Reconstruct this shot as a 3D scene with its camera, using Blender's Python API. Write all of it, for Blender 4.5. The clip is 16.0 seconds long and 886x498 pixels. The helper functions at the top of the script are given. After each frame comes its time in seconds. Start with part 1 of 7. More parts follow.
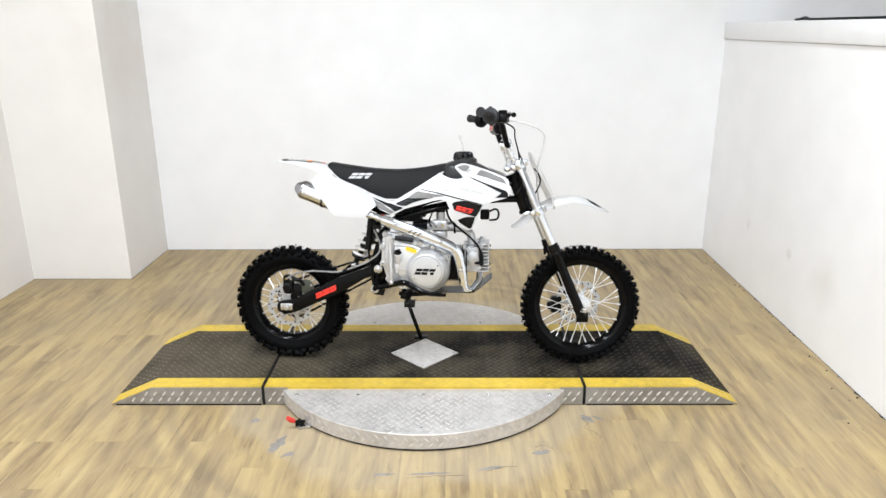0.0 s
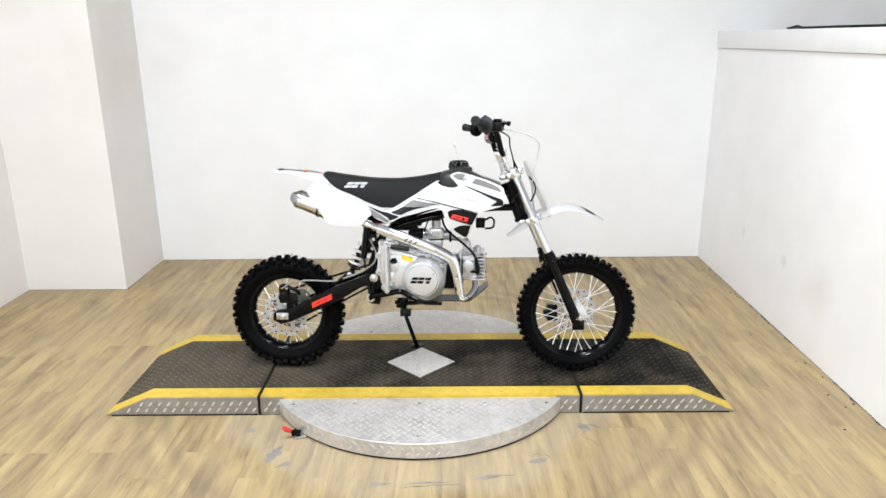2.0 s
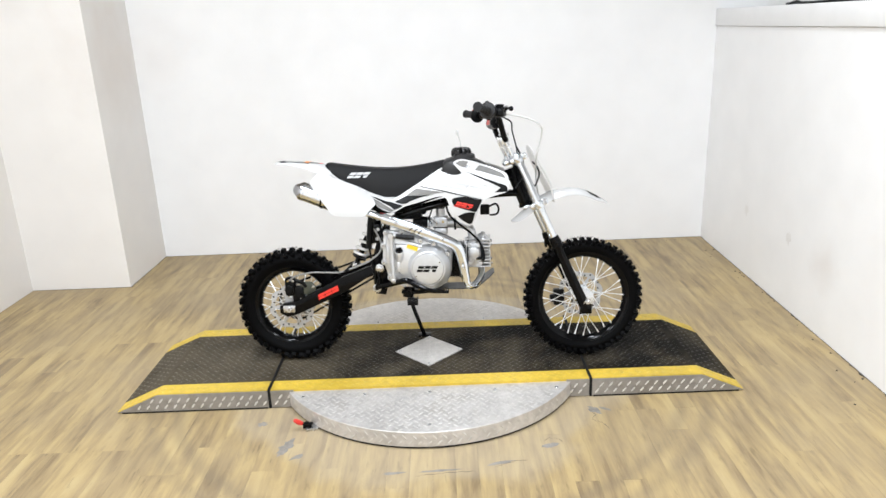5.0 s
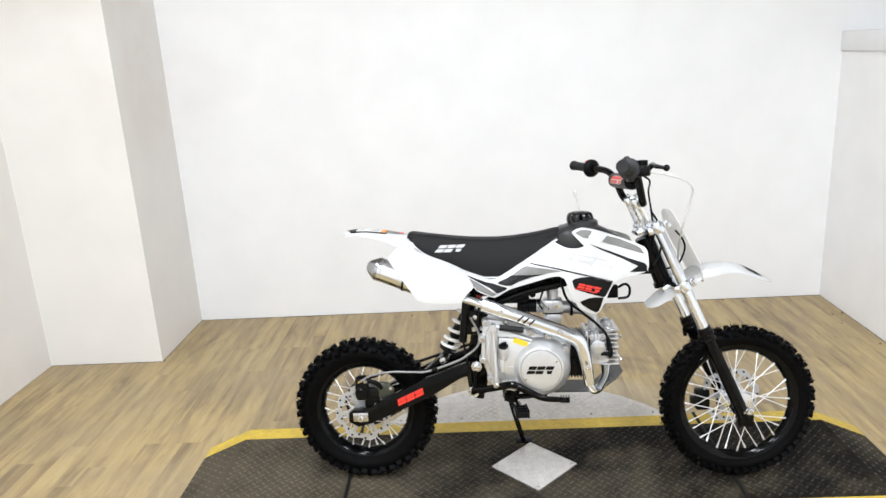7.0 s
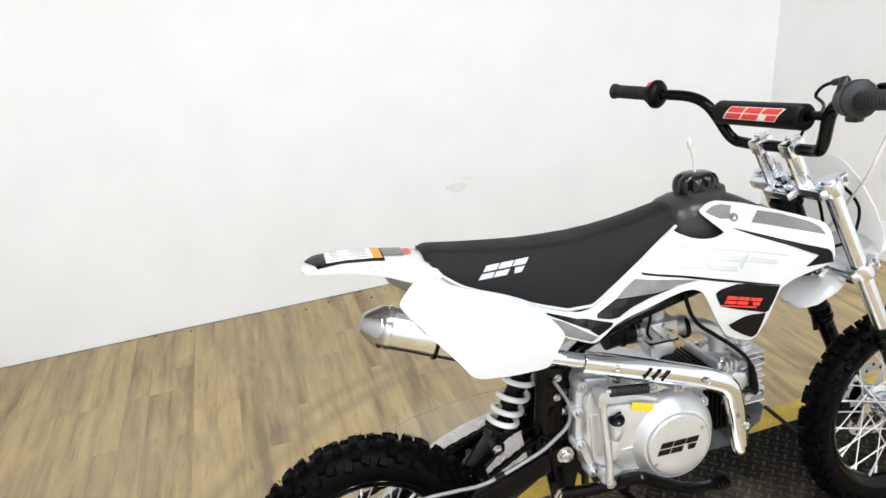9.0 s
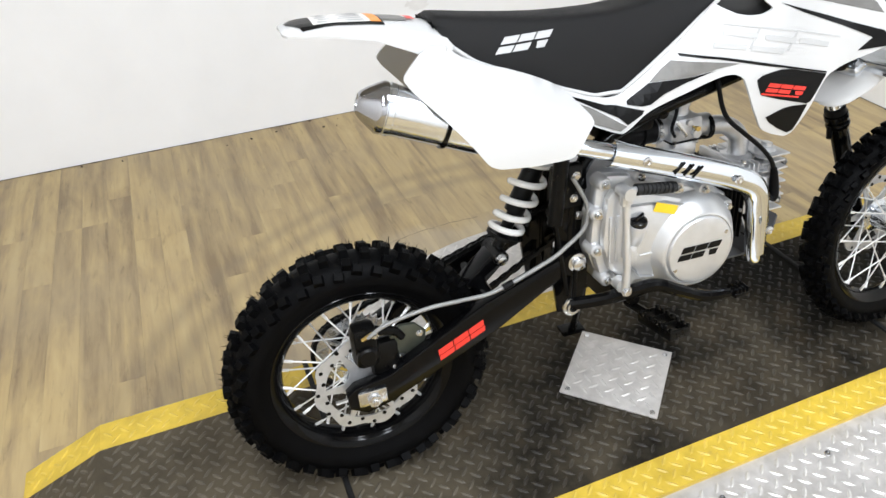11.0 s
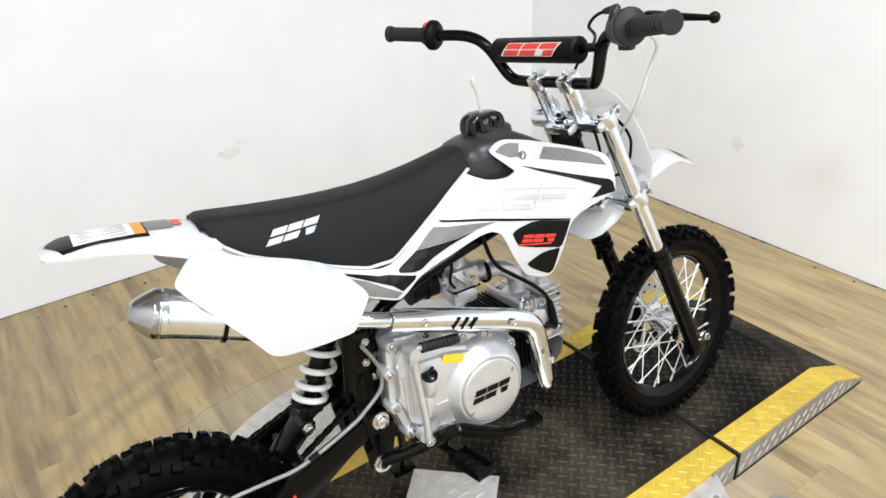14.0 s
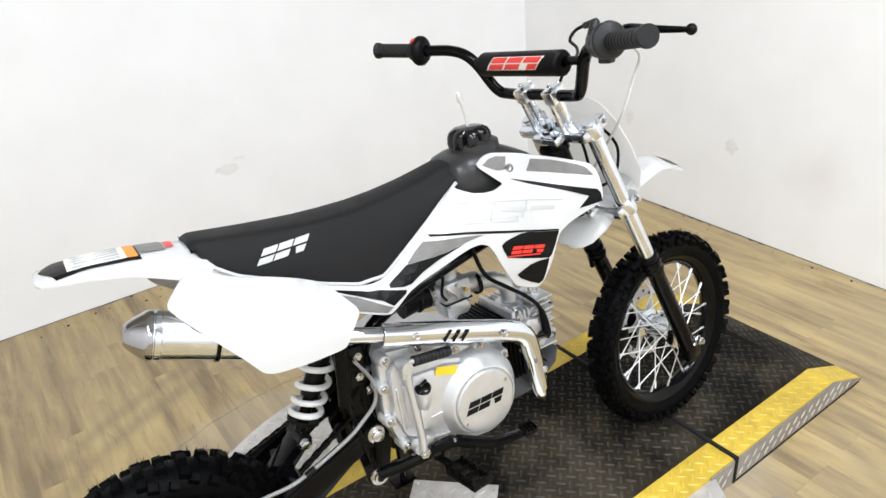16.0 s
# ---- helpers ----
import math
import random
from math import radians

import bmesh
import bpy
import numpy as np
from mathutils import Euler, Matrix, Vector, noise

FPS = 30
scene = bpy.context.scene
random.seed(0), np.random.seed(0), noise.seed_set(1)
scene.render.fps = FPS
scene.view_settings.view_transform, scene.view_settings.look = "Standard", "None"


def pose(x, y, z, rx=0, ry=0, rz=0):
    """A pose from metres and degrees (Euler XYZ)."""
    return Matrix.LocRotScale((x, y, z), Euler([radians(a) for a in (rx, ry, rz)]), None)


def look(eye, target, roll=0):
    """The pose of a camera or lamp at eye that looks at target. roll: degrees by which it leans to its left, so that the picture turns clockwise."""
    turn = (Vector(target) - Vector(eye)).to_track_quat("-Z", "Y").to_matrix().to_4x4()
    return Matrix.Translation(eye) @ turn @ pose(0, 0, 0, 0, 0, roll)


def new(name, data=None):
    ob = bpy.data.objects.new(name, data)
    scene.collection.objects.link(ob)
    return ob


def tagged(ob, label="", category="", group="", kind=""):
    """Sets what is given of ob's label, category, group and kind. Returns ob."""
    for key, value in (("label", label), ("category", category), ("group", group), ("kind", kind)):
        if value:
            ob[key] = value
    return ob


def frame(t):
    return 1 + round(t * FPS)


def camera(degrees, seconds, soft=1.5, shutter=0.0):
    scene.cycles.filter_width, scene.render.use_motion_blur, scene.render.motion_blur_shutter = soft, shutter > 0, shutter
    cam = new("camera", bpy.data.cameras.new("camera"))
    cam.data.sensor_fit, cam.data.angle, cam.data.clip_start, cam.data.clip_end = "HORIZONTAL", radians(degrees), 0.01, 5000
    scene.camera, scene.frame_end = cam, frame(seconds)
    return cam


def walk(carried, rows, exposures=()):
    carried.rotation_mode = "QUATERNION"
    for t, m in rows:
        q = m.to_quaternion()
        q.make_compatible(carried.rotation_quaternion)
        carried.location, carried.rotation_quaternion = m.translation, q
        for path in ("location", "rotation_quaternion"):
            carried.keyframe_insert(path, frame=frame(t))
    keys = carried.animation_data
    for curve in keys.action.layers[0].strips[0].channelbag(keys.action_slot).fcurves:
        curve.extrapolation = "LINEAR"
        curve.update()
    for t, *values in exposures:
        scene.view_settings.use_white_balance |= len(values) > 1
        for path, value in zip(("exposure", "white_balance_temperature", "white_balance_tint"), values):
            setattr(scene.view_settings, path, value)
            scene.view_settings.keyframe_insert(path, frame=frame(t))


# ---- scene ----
cam = camera(64.2, 16.0)
PATH = [
    (0, (0.093, -2.758, 1.41), (0.081, -0.85, 0.811), -0.2),
    (0.5, (0.098, -2.762, 1.413), (0.085, -0.847, 0.834), -0.6),
    (1, (0.092, -2.762, 1.415), (0.073, -0.846, 0.843), -0.8),
    (1.5, (0.094, -2.764, 1.408), (0.075, -0.847, 0.838), -0.6),
    (2, (0.096, -2.761, 1.408), (0.094, -0.845, 0.834), -0.4),
    (2.5, (0.1, -2.76, 1.407), (0.103, -0.848, 0.82), -0.9),
    (3, (0.103, -2.761, 1.407), (0.102, -0.848, 0.822), -0.7),
    (3.5, (0.109, -2.756, 1.408), (0.117, -0.845, 0.818), -1.0),
    (4, (0.114, -2.761, 1.41), (0.15, -0.846, 0.836), -0.9),
    (4.2, (0.112, -2.764, 1.404), (0.157, -0.847, 0.835), -0.7),
    (6.3, (-0.061, -2.58, 1.411), (-0.136, -0.701, 0.73), -6.0),
    (6.5, (-0.085, -2.454, 1.4), (-0.133, -0.557, 0.767), -6.1),
    (7, (-0.195, -2.113, 1.437), (-0.266, -0.187, 0.901), -3.1),
    (7.5, (-0.39, -1.83, 1.395), (-0.239, 0.048, 0.722), -4.1),
    (8, (-0.472, -1.524, 1.367), (-0.273, 0.361, 0.727), -4.1),
    (8.5, (-0.513, -1.226, 1.38), (-0.27, 0.606, 0.614), -5.7),
    (9, (-0.637, -1.033, 1.388), (-0.162, 0.731, 0.574), -5.5),
    (9.5, (-0.729, -0.915, 1.333), (-0.151, 0.753, 0.394), -2.7),
    (9.7, (-0.741, -0.892, 1.3), (-0.185, 0.745, 0.296), -2.8),
    (11.8, (-0.7, -0.893, 1.201), (-0.027, 0.57, 0.016), -4.3),
    (12, (-0.668, -0.905, 1.216), (0.084, 0.547, 0.065), -4.8),
    (12.5, (-0.621, -0.919, 1.248), (0.246, 0.525, 0.169), -7.0),
    (13, (-0.621, -0.93, 1.277), (0.271, 0.498, 0.198), -3.4),
    (13.5, (-0.612, -0.94, 1.315), (0.356, 0.5, 0.321), -3.1),
    (14, (-0.612, -0.944, 1.331), (0.372, 0.519, 0.386), -3.3),
    (14.5, (-0.617, -0.954, 1.338), (0.376, 0.525, 0.427), -2.0),
    (15, (-0.616, -0.953, 1.334), (0.37, 0.514, 0.399), -1.9),
    (15.5, (-0.616, -0.963, 1.345), (0.369, 0.527, 0.445), -2.6),
    (16, (-0.594, -0.967, 1.348), (0.384, 0.511, 0.42), -5.0),
]
EXPOSURES = [(0, 0.0), (16, 0.0)]
walk(cam, [(t, look(eye, target, roll)) for t, eye, target, roll in PATH], EXPOSURES)

import collections

from mathutils.geometry import delaunay_2d_cdt

# ---- light ----
world = bpy.data.worlds.new("world")
scene.world = world
world.use_nodes = True
world.node_tree.nodes["Background"].inputs["Color"].default_value = (1.0, 0.98, 0.95, 1)
world.node_tree.nodes["Background"].inputs["Strength"].default_value = 0.05


def ceiling_lamp(x, y, z, sx, sy, watts):
    data = bpy.data.lights.new("ceiling_light", "AREA")
    data.shape, data.size, data.size_y, data.energy, data.color = "RECTANGLE", sx, sy, watts, (0.935, 1.0, 1.09)
    ob = new("ceiling_light_lamp", data)
    ob.matrix_basis = pose(x, y, z)


for lx in (-1.15, 0.65):
    for ly in (-3.4, -1.3):
        ceiling_lamp(lx, ly, 3.31, 0.3, 1.2, 60)

# ---- materials ----


def material(name, color, rough=0.5, metal=0.0, coat=0.0, vary=0.08, scale=30.0, bump=0.0, bump_scale=200.0, spec=0.5, rough_vary=0.1):
    """A base colour with two scales of variation, a varied roughness and a fine relief."""
    m = bpy.data.materials.new(name)
    m.use_nodes = True
    nt = m.node_tree
    b = nt.nodes["Principled BSDF"]
    b.inputs["Metallic"].default_value = metal
    b.inputs["Coat Weight"].default_value = coat
    b.inputs["Coat Roughness"].default_value = 0.12
    b.inputs["Specular IOR Level"].default_value = spec
    co = nt.nodes.new("ShaderNodeTexCoord")
    n1 = nt.nodes.new("ShaderNodeTexNoise")
    n1.inputs["Scale"].default_value = scale
    n1.inputs["Detail"].default_value = 6
    n2 = nt.nodes.new("ShaderNodeTexNoise")
    n2.inputs["Scale"].default_value = scale / 9
    nt.links.new(co.outputs["Object"], n1.inputs["Vector"])
    nt.links.new(co.outputs["Object"], n2.inputs["Vector"])
    mean = nt.nodes.new("ShaderNodeMath")
    mean.operation = "ADD"
    nt.links.new(n1.outputs["Fac"], mean.inputs[0])
    nt.links.new(n2.outputs["Fac"], mean.inputs[1])
    ramp = nt.nodes.new("ShaderNodeMapRange")
    ramp.inputs["From Min"].default_value, ramp.inputs["From Max"].default_value = 0.7, 1.3
    ramp.inputs["To Min"].default_value, ramp.inputs["To Max"].default_value = 1 - vary, 1 + vary
    nt.links.new(mean.outputs[0], ramp.inputs["Value"])
    mix = nt.nodes.new("ShaderNodeVectorMath")
    mix.operation = "SCALE"
    mix.inputs[0].default_value = color
    nt.links.new(ramp.outputs[0], mix.inputs["Scale"])
    nt.links.new(mix.outputs[0], b.inputs["Base Color"])
    rr = nt.nodes.new("ShaderNodeMapRange")
    rr.inputs["From Min"].default_value, rr.inputs["From Max"].default_value = 0.35, 0.65
    rr.inputs["To Min"].default_value, rr.inputs["To Max"].default_value = max(0.02, rough * (1 - rough_vary)), min(1, rough * (1 + rough_vary))
    nt.links.new(n1.outputs["Fac"], rr.inputs["Value"])
    nt.links.new(rr.outputs[0], b.inputs["Roughness"])
    if bump:
        n3 = nt.nodes.new("ShaderNodeTexNoise")
        n3.inputs["Scale"].default_value = bump_scale
        n3.inputs["Detail"].default_value = 4
        nt.links.new(co.outputs["Object"], n3.inputs["Vector"])
        bp = nt.nodes.new("ShaderNodeBump")
        bp.inputs["Strength"].default_value = bump
        bp.inputs["Distance"].default_value = 0.002
        nt.links.new(n3.outputs["Fac"], bp.inputs["Height"])
        nt.links.new(bp.outputs[0], b.inputs["Normal"])
    return m


WALL = material("wall_paint", (0.87, 0.868, 0.868), 0.65, spec=0.2, vary=0.03, scale=5, bump=0.12, bump_scale=90)
# white wall paint dulled in colour for the lesser light on outer walls
WALL_DIM = material("dimmed_wall_paint", (0.74, 0.73, 0.71), 0.8, vary=0.06, scale=4, bump=0.1, bump_scale=90)
# ceiling out of view, grey chosen to hold down its bounced light
CEILING = material("low_bounce_ceiling", (0.5, 0.49, 0.475), 0.9, vary=0.05, scale=6)
LEDGE = material("ledge_paint", (0.90, 0.90, 0.90), 0.55, spec=0.2, vary=0.03, scale=8)
PLASTIC = material("white_plastic", (0.64, 0.637, 0.63), 0.24, coat=0.25, vary=0.03, scale=9, bump=0.02, bump_scale=160)
PLASTIC_THIN = material("thin_white_plastic", (0.85, 0.85, 0.84), 0.28, coat=0.1, vary=0.03, scale=12)


def translucent(m, color, amount):
    """Thin plastic that lets some light through."""
    nt = m.node_tree
    through_light = nt.nodes.new("ShaderNodeBsdfTranslucent")
    through_light.inputs["Color"].default_value = color
    blend = nt.nodes.new("ShaderNodeMixShader")
    blend.inputs["Fac"].default_value = amount
    nt.links.new(nt.nodes["Principled BSDF"].outputs[0], blend.inputs[1])
    nt.links.new(through_light.outputs[0], blend.inputs[2])
    nt.links.new(blend.outputs[0], nt.nodes["Material Output"].inputs["Surface"])


translucent(PLASTIC_THIN, (0.97, 0.96, 0.945, 1), 0.6)
translucent(PLASTIC, (0.85, 0.84, 0.82, 1), 0.16)
DARK_CHROME = material("smoked_chrome", (0.44, 0.45, 0.48), 0.11, metal=1.0, vary=0.05, scale=25, rough_vary=0.3)
BLACK_PLASTIC = material("black_plastic", (0.0035, 0.0035, 0.0038), 0.4, spec=0.1, vary=0.15, scale=60, bump=0.05, bump_scale=300)
TANK = material("smoked_tank_plastic", (0.026, 0.0255, 0.0255), 0.32, spec=0.28, vary=0.1, scale=30, bump=0.04, bump_scale=300)
BLACK_STEEL = material("black_painted_steel", (0.0022, 0.0022, 0.0024), 0.13, spec=0.14, vary=0.15, scale=40)
BLACK_CAST = material("black_cast_metal", (0.0025, 0.0025, 0.0025), 0.3, spec=0.14, vary=0.2, scale=80, bump=0.15, bump_scale=400)
CHROME = material("chrome", (0.76, 0.81, 0.88), 0.09, metal=1.0, vary=0.03, scale=25, rough_vary=0.4)
POLISHED = material("polished_aluminium", (0.74, 0.775, 0.82), 0.19, metal=1.0, vary=0.07, scale=40, rough_vary=0.35)
CAST = material("cast_aluminium", (0.56, 0.565, 0.575), 0.34, metal=0.75, vary=0.16, scale=60, bump=0.14, bump_scale=500)
SATIN = material("satin_silver_cover", (0.60, 0.605, 0.61), 0.33, metal=0.62, vary=0.06, scale=50, bump=0.03, bump_scale=700)
GREY_PLASTIC = material("dark_grey_plastic", (0.017, 0.017, 0.018), 0.36, spec=0.3, vary=0.15, scale=60, bump=0.05, bump_scale=300)
GUARD_GREY = material("grey_guard_plastic", (0.06, 0.06, 0.062), 0.4, spec=0.3, vary=0.12, scale=60)
# lit copy of the chrome: paler and rougher, glare put into the colour
LIT_CHROME = material("lit_chrome", (0.87, 0.89, 0.92), 0.27, metal=1.0, vary=0.04, scale=40, rough_vary=0.3)
ZINC = material("zinc_steel", (0.56, 0.565, 0.57), 0.24, metal=1.0, vary=0.06, scale=60, rough_vary=0.2)
ROTOR = material("ground_disc_steel", (0.46, 0.465, 0.475), 0.34, metal=0.5, vary=0.12, scale=90)
RUBBER = material("tyre_rubber", (0.002, 0.002, 0.0022), 0.46, vary=0.3, scale=50, bump=0.25, bump_scale=350, spec=0.045)
GRIP_RUBBER = material("grip_rubber", (0.014, 0.014, 0.0145), 0.5, spec=0.25, vary=0.15, scale=80, bump=0.2, bump_scale=500)
VINYL = material("seat_vinyl", (0.0115, 0.0114, 0.0115), 0.56, spec=0.13, vary=0.14, scale=20, bump=0.3, bump_scale=900)
SPRING = material("white_spring_paint", (0.84, 0.84, 0.83), 0.25, coat=0.3, vary=0.03, scale=60)
SPOKE = material("galvanised_spoke_wire", (0.86, 0.865, 0.87), 0.36, metal=0.55, vary=0.05, scale=80)
DECAL_BLACK = material("black_decal", (0.004, 0.004, 0.004), 0.35, spec=0.15, vary=0.15, scale=50)
DECAL_GREY = material("grey_decal", (0.16, 0.155, 0.145), 0.35, spec=0.25, vary=0.15, scale=60)
DECAL_PALE = material("pale_grey_decal", (0.45, 0.45, 0.45), 0.35, vary=0.06, scale=60)
DECAL_RED = material("red_decal", (0.72, 0.035, 0.022), 0.35, vary=0.08, scale=70)
DECAL_ORANGE = material("orange_sticker", (0.85, 0.27, 0.02), 0.4, vary=0.06, scale=80)
DECAL_YELLOW = material("yellow_sticker", (0.72, 0.5, 0.02), 0.4, vary=0.06, scale=80)
PAPER = material("white_sticker", (0.74, 0.72, 0.68), 0.5, vary=0.04, scale=60)
HOSE = material("braided_hose", (0.25, 0.25, 0.245), 0.4, metal=0.3, vary=0.12, scale=300, bump=0.3, bump_scale=1500)
CLEAR_HOSE = material("clear_hose", (0.62, 0.62, 0.61), 0.25, vary=0.05, scale=60)
OLIVE = material("grey_green_zinc", (0.075, 0.082, 0.066), 0.36, metal=0.6, vary=0.15, scale=80)
BRASS = material("brass", (0.5, 0.36, 0.12), 0.3, metal=1.0, vary=0.1, scale=90)
LATCH_RED = material("red_grip_plastic", (0.65, 0.04, 0.03), 0.4, vary=0.08, scale=60)
GLOSS_BLACK = material("gloss_black_plastic", (0.004, 0.004, 0.0042), 0.16, spec=0.35, vary=0.1, scale=40)
# rubber of the joints, and the black base that paints shade under the disc
DARK_GAP = material("black_rubber_and_shade", (0.009, 0.009, 0.009), 0.6, spec=0.2, vary=0.2, scale=90, bump=0.2, bump_scale=400)


def worn_plate(name, paint, metal_color, wear, rough, spec=0.5):
    """Painted or bare tread plate: paint rubbed through to the metal in uneven patches, dust and dark stains."""
    m = material(name, paint, rough, vary=0.2, scale=35, bump=0.15, bump_scale=500, spec=spec)
    nt = m.node_tree
    b = nt.nodes["Principled BSDF"]
    old = b.inputs["Base Color"].links[0].from_socket
    co = nt.nodes.new("ShaderNodeNewGeometry")
    n = nt.nodes.new("ShaderNodeTexNoise")
    n.inputs["Scale"].default_value, n.inputs["Detail"].default_value, n.inputs["Roughness"].default_value = 7, 9, 0.72
    nt.links.new(co.outputs["Position"], n.inputs["Vector"])
    r = nt.nodes.new("ShaderNodeMapRange")
    r.inputs["From Min"].default_value, r.inputs["From Max"].default_value = wear, wear + 0.16
    nt.links.new(n.outputs["Fac"], r.inputs["Value"])
    mix = nt.nodes.new("ShaderNodeMix")
    mix.data_type = "RGBA"
    nt.links.new(r.outputs[0], mix.inputs["Factor"])
    nt.links.new(old, mix.inputs["A"])
    mix.inputs["B"].default_value = (*metal_color, 1)
    nt.links.new(mix.outputs["Result"], b.inputs["Base Color"])
    return m


def dusty(m, dust, amount):
    """Brown floor dust trodden into the plate in wide uneven patches, thicker towards the ramps' ends."""
    nt = m.node_tree
    b = nt.nodes["Principled BSDF"]
    old = b.inputs["Base Color"].links[0].from_socket
    geo = nt.nodes.new("ShaderNodeNewGeometry")
    n = nt.nodes.new("ShaderNodeTexNoise")
    n.inputs["Scale"].default_value, n.inputs["Detail"].default_value, n.inputs["Roughness"].default_value = 4.5, 8, 0.66
    nt.links.new(geo.outputs["Position"], n.inputs["Vector"])
    far = nt.nodes.new("ShaderNodeVectorMath")
    far.operation, far.inputs[1].default_value = "DISTANCE", (0.62, 0.2, 0.08)
    nt.links.new(geo.outputs["Position"], far.inputs[0])
    s = nt.nodes.new("ShaderNodeMath")
    s.operation, s.inputs[1].default_value = "MULTIPLY_ADD", 0.24
    nt.links.new(far.outputs["Value"], s.inputs[0])
    nt.links.new(n.outputs["Fac"], s.inputs[2])
    r = nt.nodes.new("ShaderNodeMapRange")
    r.inputs["From Min"].default_value, r.inputs["From Max"].default_value, r.inputs["To Max"].default_value = 0.56, 0.92, amount
    nt.links.new(s.outputs[0], r.inputs["Value"])
    mix = nt.nodes.new("ShaderNodeMix")
    mix.data_type = "RGBA"
    nt.links.new(r.outputs[0], mix.inputs["Factor"])
    nt.links.new(old, mix.inputs["A"])
    mix.inputs["B"].default_value = (*dust, 1)
    nt.links.new(mix.outputs["Result"], b.inputs["Base Color"])
    return m


DECK_PAINT = dusty(worn_plate("worn_black_deck_paint", (0.0075, 0.0066, 0.0052), (0.026, 0.019, 0.011), 0.52, 0.58, 0.05), (0.115, 0.095, 0.065), 0.68)
YELLOW_PAINT = worn_plate("worn_yellow_paint", (0.55, 0.38, 0.04), (0.22, 0.155, 0.06), 0.58, 0.45)
TREAD = worn_plate("bare_tread_plate", (0.56, 0.535, 0.51), (0.43, 0.40, 0.36), 0.54, 0.34)
APRON = worn_plate("dull_tread_plate", (0.24, 0.22, 0.195), (0.15, 0.13, 0.10), 0.52, 0.4)
TREAD.node_tree.nodes["Principled BSDF"].inputs["Metallic"].default_value = 0.4
DECK_LUG = dusty(worn_plate("rubbed_deck_lugs", (0.009, 0.008, 0.0066), (0.034, 0.027, 0.018), 0.52, 0.4, 0.18), (0.15, 0.128, 0.094), 0.66)
YELLOW_LUG = worn_plate("rubbed_yellow_lugs", (0.58, 0.41, 0.055), (0.42, 0.33, 0.14), 0.6, 0.4)
TREAD_LUG = material("bright_lugs", (0.58, 0.56, 0.53), 0.36, metal=0.4, vary=0.2, scale=60)


def floor_material(name):
    """Printed vinyl planks: pale yellow wood with grey-brown streaks along each plank, a new piece of the print on every plank, ring-shaped scuffs round the turntable."""
    m = bpy.data.materials.new(name)
    m.use_nodes = True
    nt = m.node_tree
    b = nt.nodes["Principled BSDF"]
    co = nt.nodes.new("ShaderNodeTexCoord")
    info = nt.nodes.new("ShaderNodeObjectInfo")
    geo = nt.nodes.new("ShaderNodeNewGeometry")
    comb = nt.nodes.new("ShaderNodeCombineXYZ")
    mul = nt.nodes.new("ShaderNodeMath")
    mul.operation, mul.inputs[1].default_value = "MULTIPLY", 37.0
    nt.links.new(info.outputs["Random"], mul.inputs[0])
    nt.links.new(mul.outputs[0], comb.inputs["X"])
    nt.links.new(mul.outputs[0], comb.inputs["Y"])
    add = nt.nodes.new("ShaderNodeVectorMath")
    nt.links.new(co.outputs["Object"], add.inputs[0])
    nt.links.new(comb.outputs[0], add.inputs[1])

    def streaks(sx, sy, detail, rough, warp):
        mp = nt.nodes.new("ShaderNodeMapping")
        mp.inputs["Scale"].default_value = (sx, sy, 1)
        nt.links.new(add.outputs[0], mp.inputs["Vector"])
        n = nt.nodes.new("ShaderNodeTexNoise")
        n.inputs["Scale"].default_value, n.inputs["Detail"].default_value = 1.0, detail
        n.inputs["Roughness"].default_value, n.inputs["Distortion"].default_value = rough, warp
        nt.links.new(mp.outputs[0], n.inputs["Vector"])
        return n.outputs["Fac"]

    big, fine, knots, blots = streaks(22, 1.7, 7, 0.6, 0.25), streaks(110, 6, 5, 0.65, 0.3), streaks(58, 9, 4, 0.6, 0.5), streaks(15, 3.4, 5, 0.6, 0.7)
    ramp = nt.nodes.new("ShaderNodeValToRGB")
    el = ramp.color_ramp.elements
    el[0].position, el[0].color = 0.27, (0.205, 0.145, 0.075, 1)
    el[1].position, el[1].color = 0.74, (0.47, 0.358, 0.175, 1)
    for pos, col in ((0.42, (0.312, 0.228, 0.116, 1)), (0.5, (0.365, 0.268, 0.13, 1)), (0.58, (0.42, 0.31, 0.146, 1))):
        e = el.new(pos)
        e.color = col
    shift = nt.nodes.new("ShaderNodeMapRange")
    shift.inputs["To Min"].default_value, shift.inputs["To Max"].default_value = -0.07, 0.06
    nt.links.new(info.outputs["Random"], shift.inputs["Value"])
    tot = nt.nodes.new("ShaderNodeMath")
    nt.links.new(big, tot.inputs[0])
    nt.links.new(shift.outputs[0], tot.inputs[1])
    fr = nt.nodes.new("ShaderNodeMath")
    fr.operation, fr.inputs[1].default_value, fr.inputs[2].default_value = "MULTIPLY_ADD", 0.15, -0.075
    nt.links.new(fine, fr.inputs[0])
    tot2 = nt.nodes.new("ShaderNodeMath")
    nt.links.new(tot.outputs[0], tot2.inputs[0])
    nt.links.new(fr.outputs[0], tot2.inputs[1])
    bl = nt.nodes.new("ShaderNodeMath")
    bl.operation, bl.inputs[1].default_value, bl.inputs[2].default_value = "MULTIPLY_ADD", 0.66, -0.33
    nt.links.new(blots, bl.inputs[0])
    tot3 = nt.nodes.new("ShaderNodeMath")
    nt.links.new(tot2.outputs[0], tot3.inputs[0])
    nt.links.new(bl.outputs[0], tot3.inputs[1])
    nt.links.new(tot3.outputs[0], ramp.inputs["Fac"])
    dark = nt.nodes.new("ShaderNodeMapRange")
